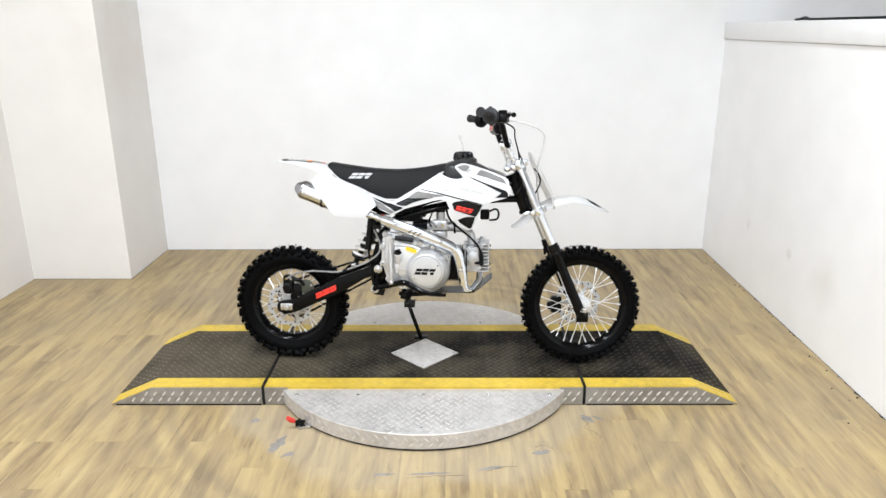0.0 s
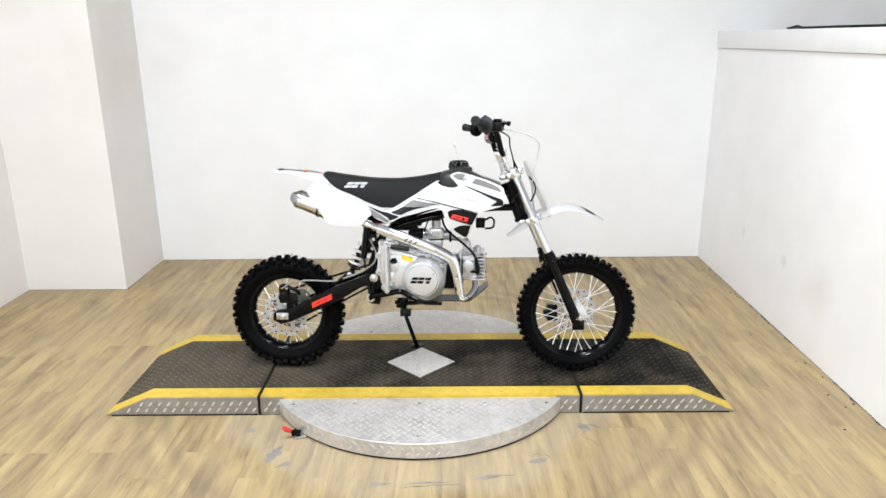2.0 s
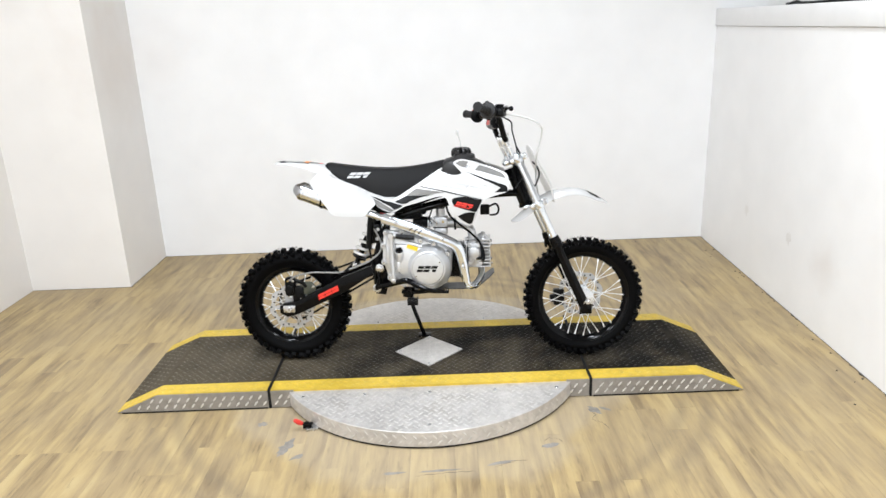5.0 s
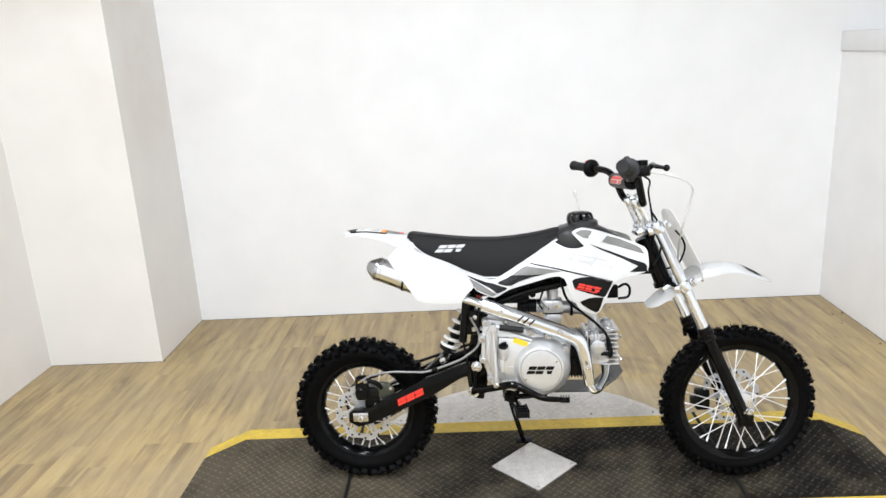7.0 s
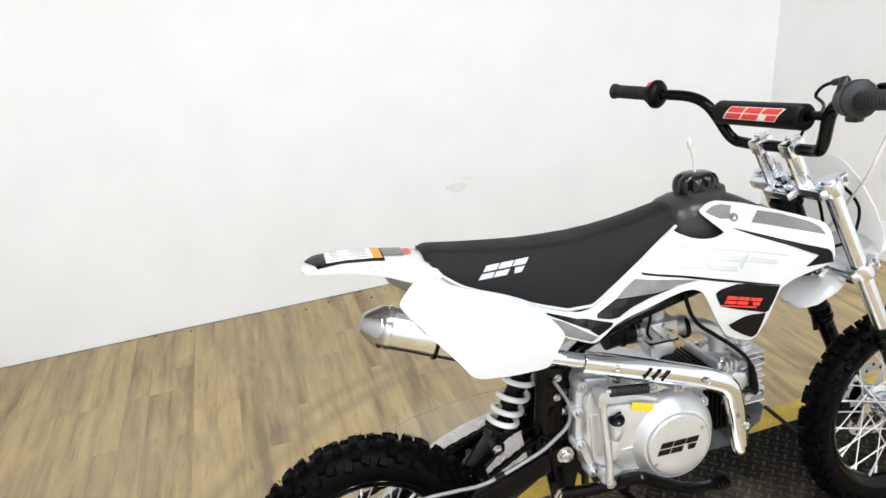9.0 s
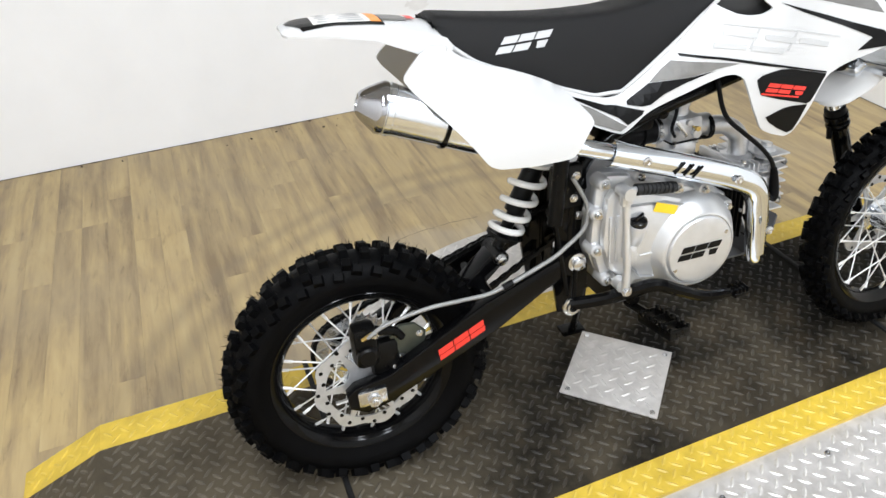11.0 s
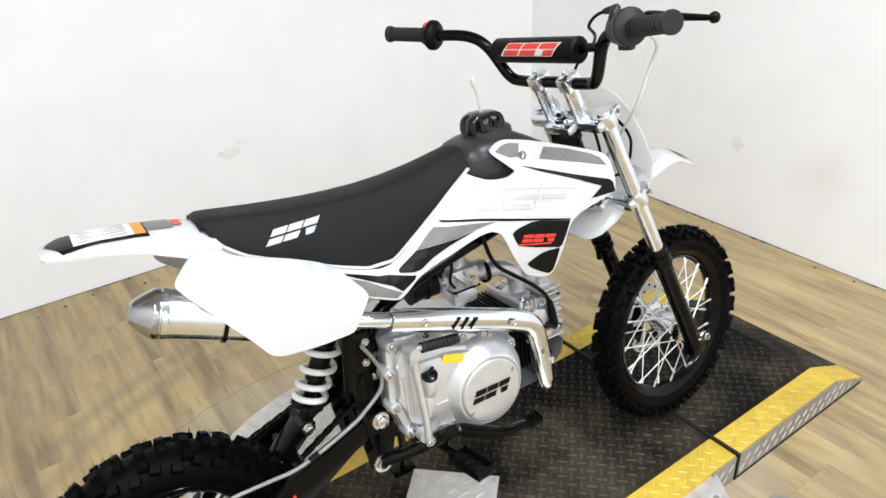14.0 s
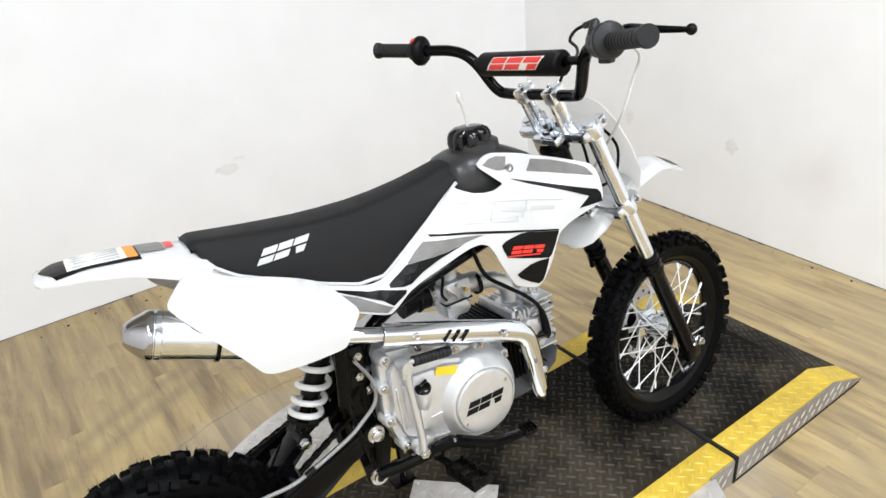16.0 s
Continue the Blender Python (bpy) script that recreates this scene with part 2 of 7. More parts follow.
    dark.inputs["From Min"].default_value, dark.inputs["From Max"].default_value = 0.60, 0.74
    dark.inputs["To Min"].default_value, dark.inputs["To Max"].default_value = 1.0, 0.62
    nt.links.new(knots, dark.inputs["Value"])
    sc = nt.nodes.new("ShaderNodeVectorMath")
    sc.operation = "SCALE"
    nt.links.new(ramp.outputs["Color"], sc.inputs[0])
    nt.links.new(dark.outputs[0], sc.inputs["Scale"])
    # wide cloudy patches where the print has gone grey
    cl = nt.nodes.new("ShaderNodeTexNoise")
    cl.inputs["Scale"].default_value, cl.inputs["Detail"].default_value, cl.inputs["Roughness"].default_value = 1.9, 5, 0.6
    nt.links.new(geo.outputs["Position"], cl.inputs["Vector"])
    cr = nt.nodes.new("ShaderNodeMapRange")
    cr.inputs["From Min"].default_value, cr.inputs["From Max"].default_value, cr.inputs["To Max"].default_value = 0.42, 0.66, 0.42
    nt.links.new(cl.outputs["Fac"], cr.inputs["Value"])
    grey = nt.nodes.new("ShaderNodeMix")
    grey.data_type = "RGBA"
    nt.links.new(cr.outputs[0], grey.inputs["Factor"])
    nt.links.new(sc.outputs[0], grey.inputs["A"])
    grey.inputs["B"].default_value = (0.325, 0.255, 0.158, 1)
    # rings rubbed by the turning ramps
    ln = nt.nodes.new("ShaderNodeVectorMath")
    ln.operation = "LENGTH"
    nt.links.new(geo.outputs["Position"], ln.inputs[0])
    wn = nt.nodes.new("ShaderNodeTexNoise")
    wn.inputs["Scale"].default_value, wn.inputs["Detail"].default_value = 2.2, 6
    nt.links.new(geo.outputs["Position"], wn.inputs["Vector"])
    rw = nt.nodes.new("ShaderNodeMath")
    rw.operation, rw.inputs[1].default_value = "MULTIPLY_ADD", 0.02
    nt.links.new(wn.outputs["Fac"], rw.inputs[0])
    nt.links.new(ln.outputs["Value"], rw.inputs[2])
    wave = nt.nodes.new("ShaderNodeMath")
    wave.operation, wave.inputs[1].default_value = "MULTIPLY", 62.0
    nt.links.new(rw.outputs[0], wave.inputs[0])
    sn = nt.nodes.new("ShaderNodeMath")
    sn.operation = "SINE"
    nt.links.new(wave.outputs[0], sn.inputs[0])
    band = nt.nodes.new("ShaderNodeMapRange")
    band.interpolation_type = "SMOOTHSTEP"
    band.inputs["From Min"].default_value, band.inputs["From Max"].default_value = 1.20, 1.10
    nt.links.new(ln.outputs["Value"], band.inputs["Value"])
    band2 = nt.nodes.new("ShaderNodeMapRange")
    band2.interpolation_type = "SMOOTHSTEP"
    band2.inputs["From Min"].default_value, band2.inputs["From Max"].default_value = 0.95, 1.05
    nt.links.new(ln.outputs["Value"], band2.inputs["Value"])
    p1 = nt.nodes.new("ShaderNodeMath")
    p1.operation = "MULTIPLY"
    nt.links.new(band.outputs[0], p1.inputs[0])
    nt.links.new(band2.outputs[0], p1.inputs[1])
    sn2 = nt.nodes.new("ShaderNodeMath")
    sn2.operation, sn2.inputs[1].default_value, sn2.inputs[2].default_value = "MULTIPLY_ADD", 0.36, 0.36
    nt.links.new(sn.outputs[0], sn2.inputs[0])
    p2 = nt.nodes.new("ShaderNodeMath")
    p2.operation = "MULTIPLY"
    nt.links.new(p1.outputs[0], p2.inputs[0])
    nt.links.new(sn2.outputs[0], p2.inputs[1])
    p3 = nt.nodes.new("ShaderNodeMath")
    p3.operation = "MULTIPLY"
    nt.links.new(p2.outputs[0], p3.inputs[0])
    nt.links.new(wn.outputs["Fac"], p3.inputs[1])
    mix = nt.nodes.new("ShaderNodeMix")
    mix.data_type = "RGBA"
    nt.links.new(p3.outputs[0], mix.inputs["Factor"])
    nt.links.new(grey.outputs["Result"], mix.inputs["A"])
    mix.inputs["B"].default_value = (0.15, 0.118, 0.082, 1)
    # the printed film is worn pale and grey next to the turning disc
    worn = nt.nodes.new("ShaderNodeMath")
    worn.operation, worn.inputs[1].default_value, worn.inputs[2].default_value = "MULTIPLY_ADD", 0.5, -0.25
    nt.links.new(wn.outputs["Fac"], worn.inputs[0])
    wr = nt.nodes.new("ShaderNodeMath")
    nt.links.new(worn.outputs[0], wr.inputs[0])
    nt.links.new(ln.outputs["Value"], wr.inputs[1])
    w1 = nt.nodes.new("ShaderNodeMapRange")
    w1.interpolation_type = "SMOOTHSTEP"
    w1.inputs["From Min"].default_value, w1.inputs["From Max"].default_value, w1.inputs["To Max"].default_value = 0.86, 0.76, 0.3
    nt.links.new(wr.outputs[0], w1.inputs["Value"])
    mix2 = nt.nodes.new("ShaderNodeMix")
    mix2.data_type = "RGBA"
    nt.links.new(w1.outputs[0], mix2.inputs["Factor"])
    nt.links.new(mix.outputs["Result"], mix2.inputs["A"])
    mix2.inputs["B"].default_value = (0.47, 0.41, 0.32, 1)
    nt.links.new(mix2.outputs["Result"], b.inputs["Base Color"])
    rr = nt.nodes.new("ShaderNodeMapRange")
    rr.inputs["To Min"].default_value, rr.inputs["To Max"].default_value = 0.38, 0.56
    nt.links.new(fine, rr.inputs["Value"])
    nt.links.new(rr.outputs[0], b.inputs["Roughness"])
    bp = nt.nodes.new("ShaderNodeBump")
    bp.inputs["Strength"].default_value, bp.inputs["Distance"].default_value = 0.12, 0.002
    nt.links.new(fine, bp.inputs["Height"])
    nt.links.new(bp.outputs[0], b.inputs["Normal"])
    return m


FLOOR = floor_material("vinyl_wood_planks")
JOINT = material("floor_joint", (0.24, 0.19, 0.125), 0.8, vary=0.2, scale=40)
SCUFF = material("scraped_floor_backing", (0.27, 0.25, 0.22), 0.75, vary=0.25, scale=60, bump=0.3, bump_scale=250)
SCRATCH = material("floor_scratch", (0.17, 0.14, 0.10), 0.9, vary=0.3, scale=60)
CRACK = material("dark_floor_crack", (0.05, 0.042, 0.035), 0.9, vary=0.3, scale=60)



def stain_shade(m, spots):
    """Soft brownish spots mixed into wall paint, both stains and painted-in shading: (place, radius, strength)."""
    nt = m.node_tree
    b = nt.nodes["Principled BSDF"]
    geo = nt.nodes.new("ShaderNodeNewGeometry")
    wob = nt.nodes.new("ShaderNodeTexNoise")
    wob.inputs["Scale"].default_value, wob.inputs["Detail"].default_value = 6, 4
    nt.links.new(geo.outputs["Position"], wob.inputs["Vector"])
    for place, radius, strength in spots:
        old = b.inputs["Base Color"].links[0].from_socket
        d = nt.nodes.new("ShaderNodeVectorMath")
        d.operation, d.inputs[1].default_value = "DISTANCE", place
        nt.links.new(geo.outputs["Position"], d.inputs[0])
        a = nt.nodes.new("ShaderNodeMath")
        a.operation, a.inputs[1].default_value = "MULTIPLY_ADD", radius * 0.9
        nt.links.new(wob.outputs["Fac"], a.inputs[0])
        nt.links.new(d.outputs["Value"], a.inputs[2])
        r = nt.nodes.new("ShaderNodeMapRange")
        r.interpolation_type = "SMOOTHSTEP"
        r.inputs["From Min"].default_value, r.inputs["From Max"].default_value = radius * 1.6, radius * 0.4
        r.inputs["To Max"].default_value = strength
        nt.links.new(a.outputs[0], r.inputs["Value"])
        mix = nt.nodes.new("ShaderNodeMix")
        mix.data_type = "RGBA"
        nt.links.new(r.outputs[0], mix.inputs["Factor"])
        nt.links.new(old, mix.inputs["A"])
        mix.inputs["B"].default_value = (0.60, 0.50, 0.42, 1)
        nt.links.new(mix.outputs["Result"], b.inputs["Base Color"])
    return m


WALL_EAST = stain_shade(material("stained_wall_paint", (0.91, 0.908, 0.908), 0.65, spec=0.2, vary=0.03, scale=5, bump=0.12, bump_scale=90), [((1.765, 0.18, 0.335), 0.14, 0.24), ((1.75, -0.25, 0.45), 0.2, 0.06)])
# column and west wall: warm shading painted in, overall and as soft brown patches
WALL_SHADED = stain_shade(material("warm_shaded_wall_paint", (0.81, 0.785, 0.755), 0.65, vary=0.03, scale=5, bump=0.12, bump_scale=90), [((-1.77, 1.3, 1.95), 0.45, 0.42), ((-2.25, 1.15, 1.9), 0.42, 0.32), ((-1.77, 1.42, 1.28), 0.42, 0.3)])
# back wall: faint warm shade beside the column put into the colour
WALL_NORTH = stain_shade(material("corner_shade_wall_paint", (0.885, 0.883, 0.883), 0.65, spec=0.2, vary=0.03, scale=5, bump=0.12, bump_scale=90), [((-1.66, 1.727, 1.28), 0.3, 0.12)])
# ---- mesh helpers ----


def part(name, bm, mat, parent=None, label="", smooth=35):
    """Links a bmesh as one mesh object under a thing or part; edges sharper than smooth degrees stay sharp."""
    bmesh.ops.recalc_face_normals(bm, faces=bm.faces)
    me = bpy.data.meshes.new(name)
    if smooth:
        for f in bm.faces:
            f.smooth = True
        for e in bm.edges:
            if len(e.link_faces) == 2 and e.calc_face_angle(0) > radians(smooth):
                e.smooth = False
    bm.to_mesh(me)
    bm.free()
    me.materials.append(mat)
    ob = new(name, me)
    ob.parent = parent
    if label:
        ob["label"] = label
    return ob


def empty(name, m=None):
    ob = new(name)
    ob.empty_display_size = 0.05
    if m is not None:
        ob.matrix_basis = m
    return ob


def add_box(bm, lo, hi, bevel=0.0, m=None):
    c = [(a + b) / 2 for a, b in zip(lo, hi)]
    s = [abs(b - a) for a, b in zip(lo, hi)]
    mat = Matrix.Translation(c) @ Matrix.Diagonal((*s, 1))
    if m is not None:
        mat = m @ mat
    g = bmesh.ops.create_cube(bm, size=1, matrix=mat)
    if bevel:
        edges = list({e for v in g["verts"] for e in v.link_edges})
        bmesh.ops.bevel(bm, geom=edges, offset=bevel, segments=2, affect="EDGES", profile=0.5)
    return bm


def box(lo, hi, bevel=0.0, m=None):
    return add_box(bmesh.new(), lo, hi, bevel, m)


def smooth_path(pts, per=6):
    """Catmull-Rom through the points."""
    pts = [Vector(p) for p in pts]
    if len(pts) < 3:
        return pts
    out = []
    ext = [2 * pts[0] - pts[1], *pts, 2 * pts[-1] - pts[-2]]
    for a, b, c, d in zip(ext, ext[1:], ext[2:], ext[3:]):
        for i in range(per):
            t = i / per
            out.append(0.5 * (2 * b + (c - a) * t + (2 * a - 5 * b + 4 * c - d) * t**2 + (3 * b - a - 3 * c + d) * t**3))
    return [*out, pts[-1]]


def add_tube(bm, pts, r, n=10, per=6, caps=True, arc=None, up=None):
    """A round tube swept along a smooth line. r: one radius or one for each given point. arc: (start, end) degrees for an open shell."""
    line = smooth_path(pts, per) if per > 1 else [Vector(p) for p in pts]
    rs = [r] * len(line) if not isinstance(r, (list, tuple)) else [float(q) for q in np.interp(np.linspace(0, len(r) - 1, len(line)), range(len(r)), r)]
    prev, rings = None, []
    for i, p in enumerate(line):
        d = (line[min(i + 1, len(line) - 1)] - line[max(i - 1, 0)]).normalized()
        if prev is None:
            a = Vector(up) if up else (Vector((0, 0, 1)) if abs(d.z) < 0.9 else Vector((0, 1, 0)))
        else:
            a = prev
        a = (a - d * a.dot(d)).normalized()
        prev, b2 = a, d.cross(a)
        angs = [2 * math.pi * k / n for k in range(n)] if arc is None else [radians(arc[0] + (arc[1] - arc[0]) * k / (n - 1)) for k in range(n)]
        rings.append([bm.verts.new(p + rs[i] * (a * math.cos(t) + b2 * math.sin(t))) for t in angs])
    for q, s in zip(rings, rings[1:]):
        for k in range(n if arc is None else n - 1):
            bm.faces.new((q[k], q[(k + 1) % n], s[(k + 1) % n], s[k]))
    if caps and arc is None:
        bm.faces.new(rings[0][::-1])
        bm.faces.new(rings[-1])
    return bm


def tube(pts, r, n=10, per=6, **kw):
    return add_tube(bmesh.new(), pts, r, n, per, **kw)


def add_lathe(bm, profile, a, b, n=24, closed=False):
    """Turns (distance along a-b in metres, radius) pairs round the axis a to b."""
    a, b = Vector(a), Vector(b)
    d = (b - a).normalized()
    x = d.orthogonal().normalized()
    y = d.cross(x)
    rings = []
    for h, r in profile:
        if r < 1e-6:
            rings.append([bm.verts.new(a + d * h)])
        else:
            rings.append([bm.verts.new(a + d * h + r * (x * math.cos(2 * math.pi * k / n) + y * math.sin(2 * math.pi * k / n))) for k in range(n)])
    pairs = list(zip(rings, rings[1:])) + ([(rings[-1], rings[0])] if closed else [])
    for q, s in pairs:
        for k in range(n):
            f = [q[k % len(q)], q[(k + 1) % len(q)], s[(k + 1) % len(s)], s[k % len(s)]]
            f = list(dict.fromkeys(f))
            if len(f) > 2:
                bm.faces.new(f)
    return bm


def lathe(profile, a, b, n=24, closed=False):
    return add_lathe(bmesh.new(), profile, a, b, n, closed)


def add_bolt(bm, p, axis, r=0.006, h=0.005):
    """A hexagon head with a washer."""
    p, d = Vector(p), Vector(axis).normalized()
    add_lathe(bm, [(0, r * 1.45), (0.0012, r * 1.45), (0.0012, r), (h, r), (h + 0.001, r * 0.8), (h + 0.001, 0)], p, p + d, 6)
    return bm


def bolts(name, places, axis, parent, r=0.006, h=0.005):
    for p in places:
        bm = bmesh.new()
        add_bolt(bm, p, axis, r, h)
        part(name, bm, ZINC, parent)


def smoothed(f, du=0.016, dw=0.012):
    """The surface f, rounded off over a few millimetres."""
    return lambda u, w: sum(f(u + a * du, w + b * dw) for a in (-1, -0.33, 0.33, 1) for b in (-1, -0.33, 0.33, 1)) / 16


def add_plate(bm, outline, v0, v1, bevel=0.0):
    """A flat plate with the (u, w) outline, from v0 to v1."""
    vs = [bm.verts.new((u, v0, w)) for u, w in outline]
    f = bm.faces.new(vs)
    g = bmesh.ops.extrude_face_region(bm, geom=[f])
    top = [e for e in g["geom"] if isinstance(e, bmesh.types.BMVert)]
    bmesh.ops.translate(bm, verts=top, vec=(0, v1 - v0, 0))
    if bevel:
        tv = set(top)
        edges = [e for e in bm.edges if all(q in tv for q in e.verts)] + [e for e in bm.edges if all(q in set(vs) for q in e.verts)]
        bmesh.ops.bevel(bm, geom=edges, offset=bevel, segments=2, affect="EDGES", profile=0.5)
    return bm


def plate(outline, v0, v1, bevel=0.0):
    return add_plate(bmesh.new(), outline, v0, v1, bevel)


def rounded(outline, cut=0.16, times=2):
    """The outline with its corners cut, a little at a time."""
    for _ in range(times):
        out = []
        for (a, b), (c, d) in zip(outline, outline[1:] + outline[:1]):
            out += [(a + (c - a) * cut, b + (d - b) * cut), (c + (a - c) * cut, d + (b - d) * cut)]
        outline = out
    return outline


def inside(x, y, ring):
    odd = False
    for (a, b), (c, d) in zip(ring, ring[1:] + ring[:1]):
        if (b > y) != (d > y) and x < a + (c - a) * (y - b) / (d - b):
            odd = not odd
    return odd


def add_skin(bm, outline, f, side, lift=0.0, thick=0.003, grid=0.011):
    """A curved panel: the (u, w) outline laid on the surface |v| = f(u, w) of that side, with a thickness."""
    ring = []
    for a, b in zip(outline, outline[1:] + outline[:1]):
        k = max(1, math.ceil(math.hypot(b[0] - a[0], b[1] - a[1]) / grid))
        ring += [(a[0] + (b[0] - a[0]) * i / k, a[1] + (b[1] - a[1]) * i / k) for i in range(k)]
    pts = list(ring)
    us, ws = [p[0] for p in ring], [p[1] for p in ring]
    for i in range(int((max(us) - min(us)) / grid) + 1):
        for j in range(int((max(ws) - min(ws)) / grid) + 1):
            x, y = min(us) + (i + 0.5 + 0.25 * (j % 2)) * grid, min(ws) + (j + 0.5) * grid
            if inside(x, y, ring) and min((x - a) ** 2 + (y - b) ** 2 for a, b in ring) > (0.45 * grid) ** 2:
                pts.append((x, y))
    vs, _, faces, _, _, _ = delaunay_2d_cdt([Vector(p) for p in pts], [], [list(range(len(ring)))], 1, 1e-7)
    low = [bm.verts.new((p.x, side * (f(p.x, p.y) + lift), p.y)) for p in vs]
    high = [bm.verts.new((p.x, side * (f(p.x, p.y) + lift + thick), p.y)) for p in vs]
    count = collections.Counter()
    for q in faces:
        bm.faces.new([high[k] for k in q])
        bm.faces.new([low[k] for k in q[::-1]])
        count.update((a, b) for a, b in zip(q, q[1:] + q[:1]))
    for (a, b) in count:
        if (b, a) not in count:
            bm.faces.new((low[a], low[b], high[b], high[a]))
    return bm


def skin(outline, f, side, lift=0.0, thick=0.003, grid=0.011):
    return add_skin(bmesh.new(), outline, f, side, lift, thick, grid)


def mark(u0, w0, u1, w1, slant=0.35, blocks=3):
    """A slanted block mark: bars in place of letters. Gives outlines within the box."""
    out, h = [], w1 - w0
    step = (u1 - u0 - slant * h) / blocks
    for k in range(blocks):
        a, b = u0 + k * step, u0 + (k + 0.9) * step
        for lo, hi in ((0.0, 0.42), (0.56, 1.0)):
            s0, s1 = slant * h * lo, slant * h * hi
            cut = 0.25 * step if (k == blocks - 1 and lo == 0.0) else 0
            out.append([(a + s0 + cut * 1.6, w0 + h * lo), (b + s0, w0 + h * lo), (b + s1, w0 + h * hi), (a + s1 + cut, w0 + h * hi)])
    return out


# ---- the room ----
BACK, RIGHT, LEFT, COL_X, COL_Y, FRONT, TOP = 1.727, 1.785, -2.346, -1.769, 1.155, -4.6, 3.4
EAST = 3.4


SKEW = Matrix.Translation((RIGHT, BACK, 0)) @ Matrix.Rotation(radians(-1.3), 4, "Z") @ Matrix.Translation((-RIGHT, -BACK, 0))


def wall(name, lo, hi, label, mat=None, m=None):
    return tagged(part(name, box(lo, hi, 0, m), mat or WALL, smooth=0), label, "wall", kind="structure")


wall("wall_north", (COL_X - 0.01, BACK, 0), (EAST, BACK + 0.15, TOP), "white painted back wall, faintly smudged, with warm shading in the colour near the corner", WALL_NORTH)
wall("wall_north_column", (LEFT - 0.15, COL_Y, 0), (COL_X, BACK + 0.15, TOP), "white boxed-out wall corner beside the back wall, warm shading in its colour", WALL_SHADED)
wall("wall_west", (LEFT - 0.15, FRONT - 0.15, 0), (LEFT, COL_Y, TOP), "white painted side wall with warm shading in its colour", WALL_SHADED)
wall("wall_east_low", (RIGHT, FRONT - 0.2, 0), (RIGHT + 0.2, BACK, 1.335), "white half-height side wall with a faint brown stain", WALL_EAST, m=SKEW)
wall("wall_south", (LEFT, FRONT - 0.15, 0), (EAST, FRONT, TOP), "plain unseen wall opposite the turntable, its colour dulled for less light", WALL_DIM)
wall("wall_east_far", (EAST, FRONT, 0), (EAST + 0.15, BACK, TOP), "plain wall beyond the half-height wall, its colour dulled for less light", WALL_DIM)
tagged(part("trim_ledge", box((RIGHT - 0.012, FRONT - 0.2, 1.337), (RIGHT + 0.3, BACK - 0.002, 1.435), 0.004, SKEW), LEDGE), "white painted ledge capping the half-height wall", "ledge", kind="structure")
tagged(part("ceiling", box((LEFT - 0.15, FRONT - 0.15, TOP), (EAST + 0.15, BACK + 0.15, TOP + 0.1)), CEILING, smooth=0), "plain unseen ceiling, greyed to limit the light it bounces", "ceiling", kind="structure")
cable = part("cable", tube([(RIGHT + 0.03, 0.92, 1.441), (RIGHT + 0.01, 0.85, 1.441), (RIGHT + 0.012, 0.78, 1.446), (RIGHT + 0.004, 0.70, 1.441), (RIGHT - 0.004, 0.4, 1.441), (RIGHT - 0.004, -0.2, 1.441), (RIGHT - 0.006, -1.2, 1.441)], [0.0055, 0.0055, 0.009, 0.0055, 0.0055, 0.0055, 0.0055], 8), BLACK_PLASTIC)
tagged(cable, "black cable lying along the white ledge", "cable")


def ceiling_fixture(x, y):
    ob = empty("ceiling_light", pose(x, y, TOP))
    bm = box((-0.18, -0.7, -0.06), (0.18, 0.7, -0.001), 0.008)
    part("housing", bm, LEDGE, ob)
    return tagged(ob, "white fluorescent ceiling light fixture", "ceiling light", "ceiling lights over the turntable")


for lx in (-1.15, 0.65):
    for ly in (-3.4, -1.3):
        ceiling_fixture(lx, ly)

floor = tagged(part("floor", box((LEFT - 0.15, FRONT - 0.15, -0.12), (EAST + 0.15, BACK + 0.15, -0.0035)), JOINT, smooth=0), "wood-look vinyl plank floor, yellowish with grey streaks and scuffs", "floor", kind="structure")

# ---- the turntable ----
H, HALF, SEAM, FLAT, TIP, DISC = 0.078, 0.30, 0.625, 1.06, 1.225, 0.625


def add_lug(bm, x, y, z, turn, length=0.027, width=0.0075, height=0.0018, m=None):
    """One raised lens-shaped lug of tread plate."""
    c, s = math.cos(turn), math.sin(turn)

    def at(a, b, h):
        p = Vector((x + a * c - b * s, y + a * s + b * c, z + h))
        return bm.verts.new(m @ p if m is not None else p)

    h, w = length / 2, width / 2
    ring = [at(-h, 0, 0), at(-h * 0.45, -w, 0), at(h * 0.45, -w, 0), at(h, 0, 0), at(h * 0.45, w, 0), at(-h * 0.45, w, 0)]
    a, b = at(-h * 0.5, 0, height), at(h * 0.5, 0, height)
    for f in ((ring[0], ring[1], a), (ring[1], ring[2], b, a), (ring[2], ring[3], b), (ring[3], ring[4], b), (ring[4], ring[5], a, b), (ring[5], ring[0], a)):
        bm.faces.new(f)


def lug_sites(x0, x1, y0, y1, pitch, px=0.0, py=0.0):
    """Where the lugs of a plate sit: two square nets, one set in the middles of the other and turned across it."""
    for k in (0, 1):
        ox, oy = px + k * pitch / 2, py + k * pitch / 2
        for i in range(math.ceil((x0 - ox) / pitch), math.floor((x1 - ox) / pitch) + 1):
            for j in range(math.ceil((y0 - oy) / pitch), math.floor((y1 - oy) / pitch) + 1):
                yield ox + i * pitch, oy + j * pitch, radians(45 if k else -45)


